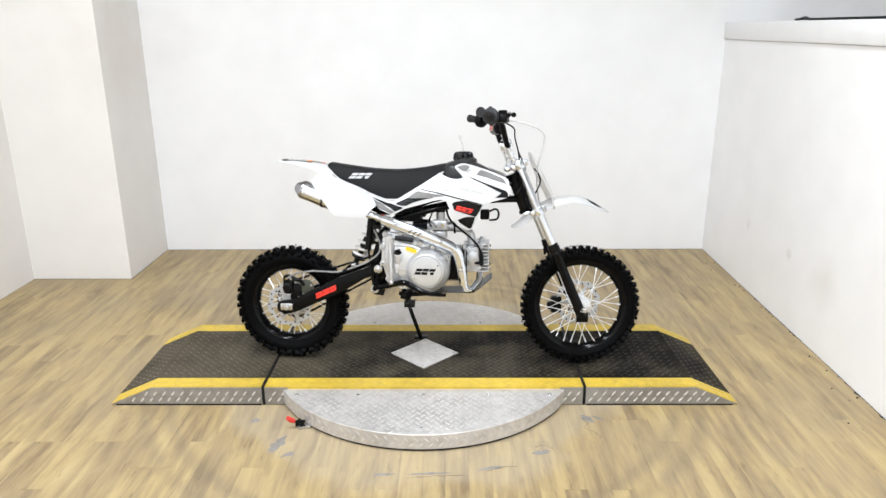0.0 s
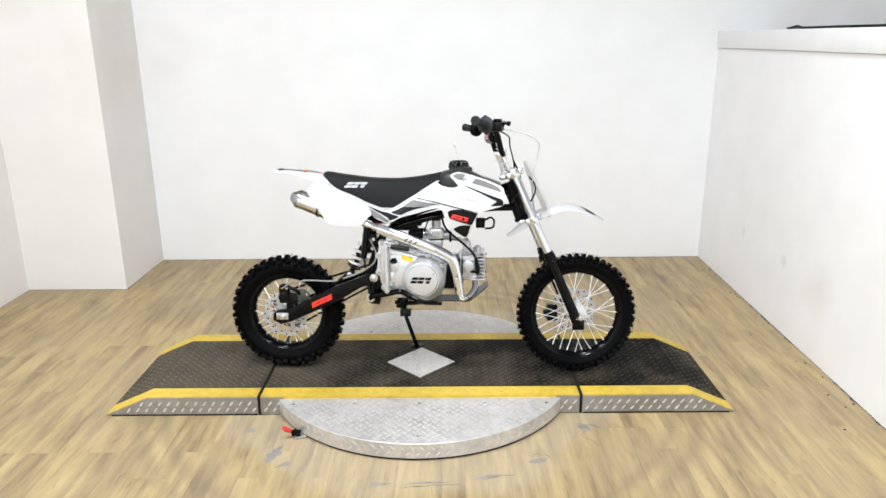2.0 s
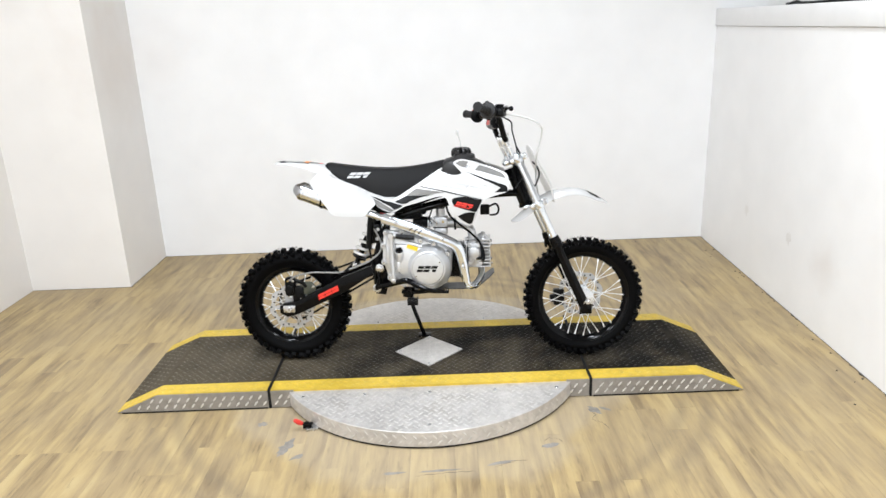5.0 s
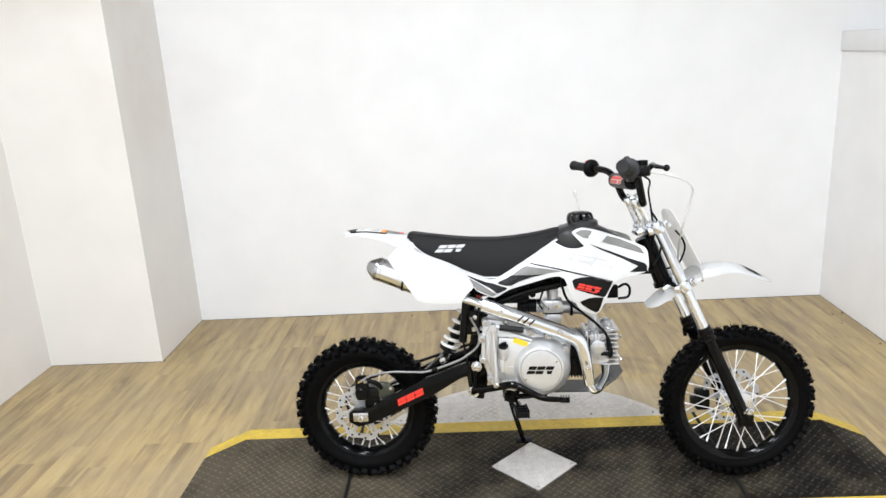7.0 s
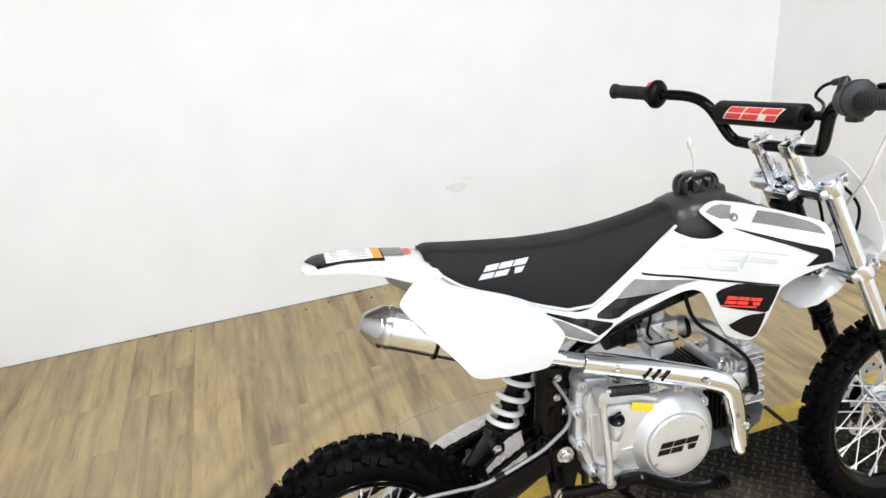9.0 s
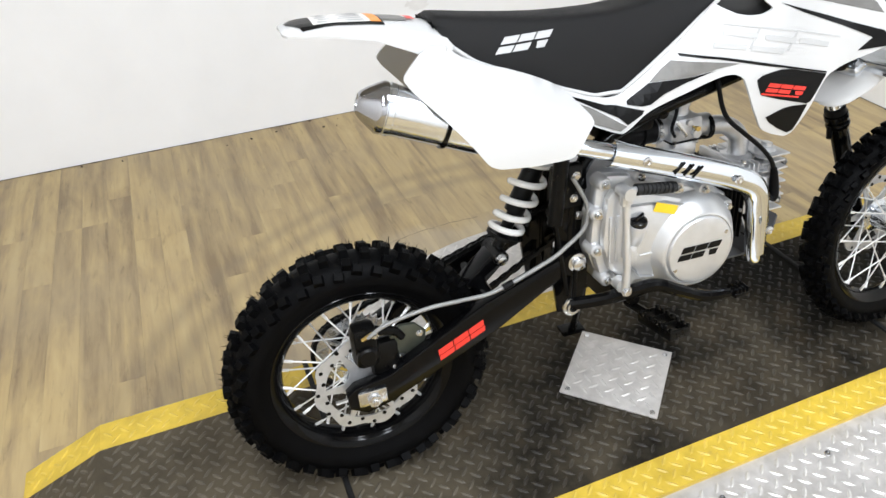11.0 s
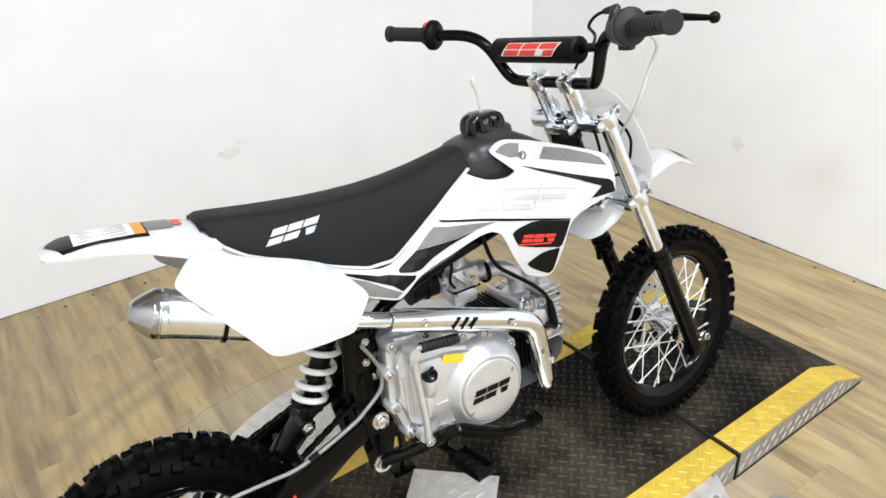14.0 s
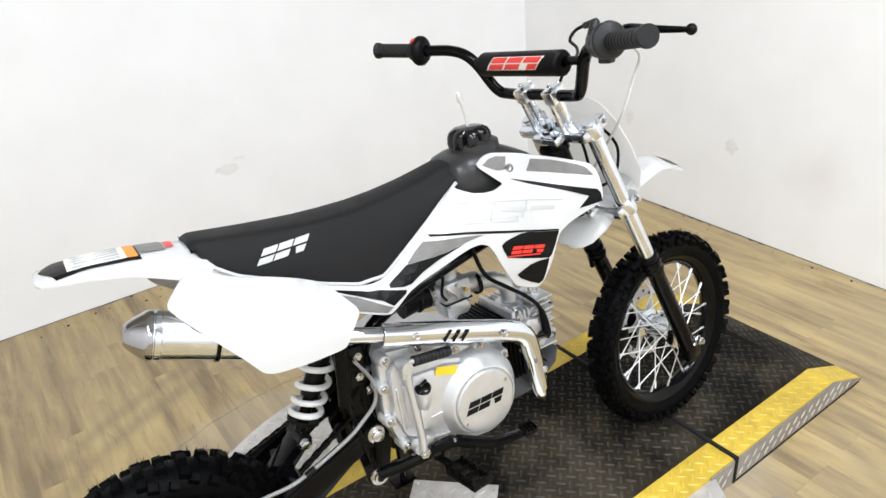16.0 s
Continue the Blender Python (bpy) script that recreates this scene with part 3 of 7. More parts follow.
def lugs(test, x0, x1, y0, y1, z=0.0, pitch=0.0325, m=None, px=0.0275, py=0.0045):
    """Lugs in alternating directions over the rectangle, where test(x, y) holds."""
    bm = bmesh.new()
    for x, y, turn in lug_sites(x0 + 0.007, x1 - 0.007, y0 + 0.007, y1 - 0.007, pitch, px, py):
        if test(x, y):
            add_lug(bm, x, y, z, turn, m=m)
    return bm


turntable = empty("turntable")
tagged(turntable, "round aluminium tread-plate turntable with a worn black and yellow deck", "turntable")


def in_disc(x, y, edge=0.012):
    return x * x + y * y < (DISC - edge) ** 2


# black base added as the shadow line under the disc's edge
base = part("base", lathe([(0.0, 0), (0.0, DISC - 0.006), (0.010, DISC - 0.006), (0.010, 0)], (0, 0, 0.0005), (0, 0, 1), 96), DARK_GAP, turntable)
disc = part("disc", lathe([(0.0105, 0), (0.0105, DISC), (H - 0.012, DISC), (H - 0.010, DISC - 0.002), (H - 0.010, 0)], (0, 0, 0), (0, 0, 1), 128), TREAD, turntable, "bare aluminium tread plate")
part("tread_pattern", lugs(lambda x, y: in_disc(x, y) and abs(y) > HALF + 0.008, -DISC, DISC, -DISC, DISC, H - 0.010, 0.035, None, 0.022, 0.009), TREAD_LUG, disc, smooth=0)["kind"] = "stuff"
bm = bmesh.new()
for k in range(112):
    a = 2 * math.pi * k / 112
    if abs(math.sin(a)) * DISC > HALF - 0.02:
        for row, turn in ((0.024, 0.8), (0.048, -0.8)):
            a2 = a + (0.028 if row > 0.03 else 0)
            m = Matrix.Rotation(a2, 4, "Z") @ Matrix.Translation((DISC, 0, row)) @ Matrix.Rotation(radians(90), 4, "Y")
            add_lug(bm, 0, 0, 0, turn + math.pi / 2, m=m)
part("rim_tread_pattern", bm, TREAD_LUG, disc, smooth=0)["kind"] = "stuff"
for x, y in ((-0.485, -0.345), (-0.25, -0.345), (0.0, -0.345), (0.25, -0.345), (0.485, -0.345), (0.0, -0.575), (-0.25, 0.345), (0.25, 0.345), (0.485, 0.345), (-0.485, 0.345)):
    part("screw", lathe([(0, 0.0075), (0.0022, 0.006), (0.0024, 0.003), (0.0012, 0.0028), (0.0012, 0)], (x, y, H - 0.010), (x, y, 1), 12), ZINC, disc)


def skirt(parent, x0, x1, y, tip=None):
    """The tread-plate side apron; tip: the x where a ramp's apron runs out on the floor."""
    s = 1 if y > 0 else -1
    pts = [(x0, 0.004), (x1, 0.004), (x1, H - 0.003), (x0, H - 0.003)]
    if tip is not None:
        inner, flat, t = x0, (FLAT if x0 > 0 else -FLAT), tip
        pts = [(inner, 0.004), (t, 0.004), (flat, H - 0.003), (inner, H - 0.003)]
    side = part("side_apron", plate(pts, y, y - s * 0.004), APRON, parent, "bare tread plate", smooth=0)
    bm = bmesh.new()
    lo, hi = min(p[0] for p in pts), max(p[0] for p in pts)
    m0 = Matrix.Translation((0, y, 0)) @ Matrix.Rotation(radians(90 * -s), 4, "X")
    k = 0
    x = lo + 0.02
    while x < hi - 0.01:
        for j, zz in enumerate((0.024, 0.05)):
            lim = H - 0.016 if tip is None or abs(x) < FLAT else (H - 0.016) * (TIP - abs(x)) / (TIP - FLAT)
            if zz < lim and (k + j) % 2 == 0:
                add_lug(bm, x, -s * zz * (1 if s > 0 else 1) if s > 0 else zz, 0, radians(52), m=Matrix.Translation((0, y, 0)) @ Matrix.Rotation(radians(90), 4, "X") if s < 0 else Matrix.Translation((0, y, 0)) @ Matrix.Rotation(radians(-90), 4, "X"))
        k += 1
        x += 0.0175
    part("apron_tread_pattern", bm, TREAD_LUG, side, smooth=0)["kind"] = "stuff"


STRIP = 0.072


def one_lug(mat):
    bm = bmesh.new()
    add_lug(bm, 0, 0, 0, 0)
    me = bpy.data.meshes.new("tread_lug")
    bm.to_mesh(me)
    bm.free()
    me.materials.append(mat)
    return me


DECK_LUG_MESH = one_lug(DECK_LUG)


def near_lug(x, y):
    """The stretch of deck on the side where one stands, by the left ramp and under the bike."""
    return -0.70 < x < 0.08 and y < -0.02


def flat_deck(parent, x0, x1):
    body = part("deck", box((x0, -HALF + STRIP, 0.006), (x1, HALF - STRIP, H)), DECK_PAINT, parent, "worn black painted tread plate", smooth=0)
    part("tread_pattern", lugs(lambda x, y: not near_lug(x, y), x0 + 0.004, x1 - 0.004, -HALF + STRIP + 0.004, HALF - STRIP - 0.004, H), DECK_LUG, body, smooth=0)["kind"] = "stuff"
    for x, y, turn in lug_sites(x0 + 0.011, x1 - 0.011, -HALF + STRIP + 0.011, HALF - STRIP - 0.011, 0.0325, 0.0275, 0.0045):
        if near_lug(x, y):
            lug = new("tread_lug", DECK_LUG_MESH)
            lug.parent = body
            lug.matrix_basis = Matrix.Translation((x, y, H)) @ Matrix.Rotation(turn, 4, "Z")
    for s in (-1, 1):
        a, b = sorted((s * HALF, s * (HALF - STRIP)))
        strip = part("edge_strip", box((x0, a, H - 0.02), (x1, b, H)), YELLOW_PAINT, parent, "worn yellow painted edge", smooth=0)
        part("tread_pattern", lugs(lambda x, y: True, x0 + 0.004, x1 - 0.004, a, b - 0.002, H), YELLOW_LUG, strip, smooth=0)["kind"] = "stuff"


flat_deck(turntable, -SEAM + 0.005, SEAM - 0.005)
for s in (-1, 1):
    for a, b in ((-SEAM + 0.005, -0.53), (0.53, SEAM - 0.005)):
        skirt(turntable, a, b, s * (HALF + 0.0045))

# square inset plate set cornerwise in the deck
inset = part("inset_plate", box((-0.1015, -0.1015, H - 0.01), (0.1015, 0.1015, H + 0.004), 0.001, Matrix.Translation((-0.004, -0.007, 0)) @ Matrix.Rotation(radians(45), 4, "Z")), TREAD, turntable, "bare aluminium tread-plate square", smooth=0)
lug_mesh = one_lug(TREAD_LUG)
for x, y, turn in lug_sites(-0.092, 0.092, -0.092, 0.092, 0.034, 0.008, 0.004):
    ob = new("tread_lug", lug_mesh)
    ob.parent = inset
    ob.matrix_basis = Matrix.Translation((-0.004, -0.007, H + 0.004)) @ Matrix.Rotation(radians(45), 4, "Z") @ Matrix.Translation((x, y, 0)) @ Matrix.Rotation(turn, 4, "Z")
for a, b in ((-0.128, -0.007), (0.12, -0.007), (-0.004, 0.118), (-0.004, -0.134)):
    part("screw", lathe([(0, 0.006), (0.002, 0.005), (0.002, 0)], (a, b, H + 0.004), (a, b, 1), 10), ZINC, inset)

# locking pin with a red grip on the rim
latch = empty("latch", Matrix.Translation((-0.425, -0.462, 0)) @ Matrix.Rotation(radians(195), 4, "Z"))
tagged(latch, "steel locking pin with a red grip on the turntable rim", "latch")
part("bracket", box((-0.012, -0.016, 0.0), (0.036, 0.016, 0.012), 0.003), ZINC, latch)
bm = box((0.012, -0.013, 0.010), (0.044, 0.006, 0.026), 0.003)
add_lathe(bm, [(0, 0.005), (0.045, 0.005), (0.045, 0)], (0.008, -0.004, 0.022), (0.09, -0.004, 0.034), 10)
add_lathe(bm, [(0, 0.008), (0.006, 0.008), (0.006, 0)], (0.028, -0.016, 0.018), (0.028, -1, 0.018), 8)
part("pin", bm, BLACK_CAST, latch, "dark steel toggle")
part("grip", tube([(0.046, -0.004, 0.028), (0.060, -0.002, 0.038), (0.072, 0.0, 0.049)], [0.0075, 0.010, 0.007], 12), LATCH_RED, latch, "red plastic grip")


def ramp(s):
    """A loading ramp on one side of the turntable, level first and then falling to the floor."""
    ob = empty("ramp")
    tagged(ob, "black tread-plate ramp with worn yellow edges beside the turntable", "ramp", "ramps of the turntable")
    x0, x1 = sorted((s * (SEAM + 0.006), s * FLAT))
    flat_deck(ob, x0, x1)
    m = Matrix.Diagonal((s, 1, 1, 1))

    def slope(lo, hi, name, mat, lug, label):
        bm = bmesh.new()
        vs = [bm.verts.new((s * x, y, z)) for x, z in ((FLAT, H), (TIP, 0.006), (TIP, 0.001), (FLAT, 0.001)) for y in (lo, hi)]
        for a in ((0, 1, 3, 2), (2, 3, 5, 4), (4, 5, 7, 6), (6, 7, 1, 0), (0, 2, 4, 6), (1, 7, 5, 3)):
            bm.faces.new([vs[k] for k in a])
        body = part(name, bm, mat, ob, label, smooth=0)
        ang = math.atan2(H - 0.006, TIP - FLAT)
        mm = Matrix.Translation((s * FLAT, 0, H)) @ Matrix.Rotation(s * ang, 4, "Y")
        ln = math.hypot(TIP - FLAT, H - 0.006)
        a, b = sorted((0, s * ln))
        part("tread_pattern", lugs(lambda x, y: True, a + 0.003, b - 0.003, lo + 0.003, hi - 0.002, 0, m=mm), lug, body, smooth=0)["kind"] = "stuff"

    slope(-HALF + STRIP, HALF - STRIP, "sloped_deck", DECK_PAINT, DECK_LUG, "worn black painted tread plate")
    slope(-HALF, -HALF + STRIP, "sloped_edge_strip", YELLOW_PAINT, YELLOW_LUG, "worn yellow painted edge")
    slope(HALF - STRIP, HALF, "sloped_edge_strip", YELLOW_PAINT, YELLOW_LUG, "worn yellow painted edge")
    for t in (-1, 1):
        skirt(ob, s * (SEAM + 0.006), s * FLAT, t * (HALF + 0.0045), s * TIP)
    # rubber strip in the joint to the turntable, folded down over the edges
    bm = box((s * SEAM - 0.0055, -HALF - 0.008, 0.002), (s * SEAM + 0.0055, HALF + 0.008, H + 0.006), 0.003)
    part("joint_strip", bm, DARK_GAP, ob, "black rubber strip in the joint")
    part("foot_strip", box((min(s * (SEAM + 0.01), s * (TIP - 0.02)), -HALF - 0.006, 0.0005), (max(s * (SEAM + 0.01), s * (TIP - 0.02)), HALF + 0.006, 0.006)), DARK_GAP, ob, "black strip along the ramp's foot", smooth=0)


ramp(-1)
ramp(1)

# ---- the dirt bike: u ahead, v to its left, w up from where the tyres stand ----
bike = empty("dirt_bike", Matrix.Translation((0.0015, -0.0489, H)) @ Matrix.Rotation(radians(-3.0), 4, "Z") @ Matrix.Rotation(radians(-7.2), 4, "X") @ Matrix.Rotation(radians(-0.3), 4, "Y"))
tagged(bike, "small white and black dirt bike leaning on its side stand", "motorcycle")
F_AXLE, R_AXLE = (0.635, 0.243), (-0.558, 0.239)


def interp(x, xs, ys):
    return float(np.interp(x, xs, ys))


def tyre(parent, cu, cw, rim_r, outer, width, knob, pitches, seed):
    """A knobbly tyre: a rounded carcass with rows of blocks over the tread and shoulders, and moulding nibs."""
    prof = []
    h = outer - rim_r
    for k in range(15):
        a = radians(-128 + 256 * k / 14)
        prof.append((width / 2 * math.sin(a) * (1.0 if abs(a) < 1.6 else 0.96), rim_r + h * 0.5 + h * 0.5 * math.cos(a)))
    bead = [(width * 0.33 + 0.0015, rim_r + 0.005)]  # the bead sits behind the rim's flange
    prof = [(-p, r) for p, r in bead] + prof + bead
    bm = lathe(prof, (cu, 0, cw), (cu, 1, cw), 72)
    rng = random.Random(seed)
    shapes = {}

    def block(ang, y, tilt, lu, lv, hh):
        # a tapered block standing on the carcass
        a = math.asin(max(-1, min(1, y / (width / 2))))
        base = rim_r + h * 0.5 + h * 0.5 * math.cos(a) - 0.003
        m = Matrix.Translation((cu, 0, cw)) @ Matrix.Rotation(ang, 4, "Y") @ Matrix.Translation((0, y, base)) @ Matrix.Rotation(-a * 0.75, 4, "X") @ Matrix.Rotation(tilt, 4, "Z")
        key = (round(lu, 5), round(lv, 5), round(hh, 5))
        if key not in shapes:
            shapes[key] = block_mesh(*key)
        ob = new("tread_block", shapes[key])
        ob.parent = parent
        ob.matrix_basis = m

    def block_mesh(lu, lv, hh):
        bm = bmesh.new()
        lo = [bm.verts.new(Vector((sx * lu * 0.58, sy * lv * 0.58, 0))) for sx, sy in ((-1, -1), (1, -1), (1, 1), (-1, 1))]
        mid = [bm.verts.new(Vector((sx * lu * 0.50, sy * lv * 0.50, hh + 0.002))) for sx, sy in ((-1, -1), (1, -1), (1, 1), (-1, 1))]
        hi = [bm.verts.new(Vector((sx * lu * 0.44, sy * lv * 0.44, hh + 0.003))) for sx, sy in ((-1, -1), (1, -1), (1, 1), (-1, 1))]
        bm.faces.new(hi)
        for q in range(4):
            bm.faces.new((lo[q], lo[(q + 1) % 4], mid[(q + 1) % 4], mid[q]))
            bm.faces.new((mid[q], mid[(q + 1) % 4], hi[(q + 1) % 4], hi[q]))
        me = bpy.data.meshes.new("tread_block")
        bm.to_mesh(me)
        bm.free()
        me.materials.append(RUBBER)
        return me

    for k in range(pitches):
        a = 2 * math.pi * k / pitches
        half = math.pi / pitches
        if k % 2:
            block(a, width * 0.13, 0.15, knob * 1.0, width * 0.17, knob * 0.85)
            block(a, -width * 0.13, -0.15, knob * 1.0, width * 0.17, knob * 0.85)
        else:
            block(a, 0, 0, knob * 1.0, width * 0.24, knob * 0.85)
        for s in (-1, 1):
            if k % 2 == 0:
                block(a, s * width * 0.31, s * 0.2, knob * 1.05, width * 0.17, knob * 0.85)
            block(a + half * 0.9, s * width * (0.44 if k % 2 else 0.40), s * 0.25, knob * 1.1, width * 0.16, knob * 0.8)
    ob = part("tyre", bm, RUBBER, parent, "black knobbly rubber tyre", smooth=30)
    bm = bmesh.new()
    for _ in range(pitches * 11):
        a, y = rng.uniform(0, 2 * math.pi), rng.uniform(-0.46, 0.46) * width
        t = math.asin(max(-1, min(1, y / (width / 2))))
        m = Matrix.Translation((cu, 0, cw)) @ Matrix.Rotation(a, 4, "Y")
        r = rim_r + h * 0.5 + h * 0.5 * math.cos(t) + knob * 0.7
        p, q = Vector((0, y, r)), Vector((rng.uniform(-0.003, 0.003), y + rng.uniform(-0.003, 0.003), r + rng.uniform(0.006, 0.013)))
        vs = [bm.verts.new(m @ (p + Vector(o))) for o in ((0.0009, 0, 0), (-0.0005, 0.0008, 0), (-0.0005, -0.0008, 0))]
        top = bm.verts.new(m @ q)
        for n in range(3):
            bm.faces.new((vs[n], vs[(n + 1) % 3], top))
    part("moulding_flash", bm, RUBBER, parent, smooth=0)["kind"] = "stuff"
    return ob


def wheel(name, cu, cw, rim_r, inner_r, outer, width, knob, pitches, spokes, disc_side, label, seed):
    """Hub, rim, spokes, tyre and a drilled brake disc."""
    hub = part(name, lathe([(-0.06, 0), (-0.06, 0.011), (-0.045, 0.013), (-0.044, 0.036), (-0.038, 0.038), (-0.034, 0.026), (0.034, 0.026), (0.038, 0.038), (0.044, 0.036), (0.045, 0.013), (0.06, 0.011), (0.06, 0)], (cu, 0, cw), (cu, 1, cw), 28), POLISHED, bike, label)
    tyre(hub, cu, cw, rim_r, outer, width, knob, pitches, seed)
    rw = width * 0.33
    part("rim", lathe([(-rw, rim_r + 0.009), (-rw - 0.003, rim_r + 0.006), (-rw, rim_r - 0.004), (-rw * 0.55, inner_r + 0.001), (0, inner_r - 0.003), (rw * 0.55, inner_r + 0.001), (rw, rim_r - 0.004), (rw + 0.003, rim_r + 0.006), (rw, rim_r + 0.009)], (cu, 0, cw), (cu, 1, cw), 72), BLACK_STEEL, hub, "gloss black spoked rim")
    for k in range(spokes):
        a = 2 * math.pi * k / spokes
        side = 1 if k % 2 else -1
        lead = (0.85 if (k // 2) % 2 else -0.85)
        p0 = Vector((cu + 0.036 * math.sin(a + lead), side * 0.040, cw + 0.036 * math.cos(a + lead)))
        p1 = Vector((cu + inner_r * math.sin(a), side * 0.006, cw + inner_r * math.cos(a)))
        bm = tube([p0, p1], 0.0016, 6, 1)
        d = (p0 - p1).normalized()
        add_tube(bm, [p1, p1 + d * 0.016], 0.003, 6, 1)
        part("spoke", bm, SPOKE, hub)
    # drilled brake disc
    y = disc_side * 0.052
    bm = bmesh.new()
    n = 64
    ro, ri = 0.092, 0.073
    rings = []
    for dy in (-0.0018, 0.0018):
        for base in (ro, ri):
            rings.append([bm.verts.new((cu + (base + (0.0045 * math.sin(k * 2 * math.pi / 8) if base == ro else 0)) * math.cos(2 * math.pi * k / n), y + dy, cw + (base + (0.0045 * math.sin(k * 2 * math.pi / 8) if base == ro else 0)) * math.sin(2 * math.pi * k / n))) for k in range(n)])
    a, b, c, d = rings
    for k in range(n):
        j = (k + 1) % n
        for q in ((a[k], a[j], b[j], b[k]), (c[k], d[k], d[j], c[j]), (a[k], c[k], c[j], a[j]), (b[k], b[j], d[j], d[k])):
            bm.faces.new(q)
    star = [(cu + r * math.cos(2 * math.pi * (k + o) / 6), cw + r * math.sin(2 * math.pi * (k + o) / 6)) for k in range(6) for r, o in ((0.075, -0.05), (0.075, 0.05), (0.042, 0.2), (0.036, 0.5), (0.042, 0.8))]
    part("disc_carrier", plate(star, y - 0.0014, y + 0.0014), ROTOR, hub)
    disc = part("brake_disc", bm, ROTOR, hub, "drilled steel brake disc")
    holes = bmesh.new()
    for k in range(24):
        t = 2 * math.pi * k / 24
        r = 0.077 if k % 2 else 0.087
        p = Vector((cu + r * math.cos(t), y - 0.0024, cw + r * math.sin(t)))
        add_lathe(holes, [(0, 0), (0, 0.0038), (0.0048, 0.0038), (0.0048, 0)], p, p + Vector((0, 1, 0)), 8)
    part("drilling", holes, BLACK_CAST, hub)["kind"] = "stuff"
    return hub


wheel("front_wheel", *F_AXLE, 0.181, 0.166, 0.2335, 0.060, 0.0125, 52, 32, 1, "polished hub of the front wheel", 1)
wheel("rear_wheel", *R_AXLE, 0.156, 0.141, 0.226, 0.084, 0.0140, 42, 32, -1, "polished hub of the rear wheel", 2)

# ---- fork and steering ----
FA = Vector((0.3545, 0, 0.845))
FK = (Vector((0.633, 0, 0.205)) - FA).normalized()  # down along the fork
STEM_A = Vector((0.335, 0, 0.825))
STEM_K = Vector((0.248, 0, -0.64)).normalized()  # down along the steering head


def fork(s, v=0.083):
    top, bottom = FA + FK * 0.016 + Vector((0, s * v, 0)), FA + FK * 0.700 + Vector((0, s * v, 0))
    mid = FA + FK * 0.384 + Vector((0, s * v, 0))
    leg = part("fork_leg", lathe([(0, 0), (0, 0.014), (0.004, 0.0155), (0.43, 0.0155), (0.43, 0)], top, bottom, 24), POLISHED, bike, "silver upper fork tube")
    ln = (bottom - mid).length
    part("slider", lathe([(0, 0.0155), (0, 0.021), (0.03, 0.022), (0.034, 0.0195), (0.06, 0.0185), (ln - 0.05, 0.0195), (ln - 0.02, 0.022), (ln, 0.017), (ln, 0)], mid, bottom, 24), BLACK_STEEL, leg, "gloss black lower fork leg")
    part("dust_seal", lathe([(-0.014, 0.016), (-0.012, 0.0205), (0.0, 0.0215), (0.0, 0.016)], mid, bottom, 24), BLACK_PLASTIC, leg)
    lug = bottom - FK * 0.02
    bm = box((-0.02, -0.017, -0.03), (0.026, 0.017, 0.012), 0.006, Matrix.Translation(lug))
    part("axle_clamp", bm, BLACK_STEEL, leg)
    bm = bmesh.new()
    add_lathe(bm, [(0, 0), (0, 0.013), (0.003, 0.013), (0.003, 0.010), (0.012, 0.010), (0.013, 0.006), (0.018, 0.006), (0.018, 0)], (F_AXLE[0], s * (v + 0.018), F_AXLE[1]), (F_AXLE[0], s * (v + 1), F_AXLE[1]), 6)
    part("axle_nut", bm, ZINC, leg)
    bm = bmesh.new()
    add_bolt(bm, bottom - FK * 0.05 + Vector((0.005, s * 0.018, -0.01)), (0, s, 0), 0.004)
    part("pinch_bolt", bm, ZINC, leg)
    part("collar", lathe([(0.002, 0.0205), (0.002, 0.0232), (0.012, 0.0238), (0.014, 0.0225), (0.024, 0.0225), (0.026, 0.0238), (0.032, 0.0232), (0.032, 0.0205)], mid, bottom, 24), BLACK_STEEL, leg, "gloss black fork collar")
    if s > 0:
        part("hose_guide", tube([mid + FK * 0.03 + Vector((-0.022, 0, 0)), mid + FK * 0.06 + Vector((-0.030, 0, 0))], 0.006, 8, 1), BLACK_PLASTIC, leg)
    return leg


fork(-1)
fork(1)
ROT = Matrix.Rotation(math.atan2(FK.x, -FK.z) * -1, 4, "Y")  # turns w into the fork's line


def clamp(name, down, thick, fore, heights):
    c = FA + FK * down
    bm = bmesh.new()
    add_box(bm, (-0.034, -0.095, -thick), (0.012, 0.095, thick), 0.008, Matrix.Translation(c) @ ROT)
    for s in (-1, 1):
        add_lathe(bm, [(-thick - 0.002, 0.0157), (-thick - 0.002, 0.0205), (-thick, 0.0215), (thick, 0.0215), (thick + 0.002, 0.0205), (thick + 0.002, 0.0157)], c + Vector((0, s * 0.083, 0)), c + Vector((0, s * 0.083, 0)) - FK, 24)
        add_box(bm, (0.016, s * 0.083 - 0.010, -thick), (0.038, s * 0.083 + 0.012, thick), 0.004, Matrix.Translation(c) @ ROT)
    add_box(bm, (-0.055, -0.035, -thick * 0.9), (-0.02, 0.035, thick * 0.9), 0.01, Matrix.Translation(c) @ ROT)
    ob = part(name, bm, POLISHED, bike, "polished aluminium fork clamp")
    for s in (-1, 1):
        bolts("clamp_bolt", [c + ROT.to_3x3() @ Vector((0.028, s * 0.094, q)) for q in heights], (0, s, 0), ob, 0.0045)
    return ob


upper = clamp("upper_fork_clamp", 0.035, 0.012, 0.0, (0.0,))
lower = clamp("lower_fork_clamp", 0.229, 0.013, 0.0, (-0.005, 0.006))
stem_top = STEM_A + STEM_K * 0.02 + Vector((0.002, 0, 0.002))
part("stem_nut", lathe([(0, 0.02), (0.012, 0.02), (0.016, 0.012), (0.026, 0.012), (0.028, 0)], stem_top, stem_top - FK, 6), CHROME, upper)

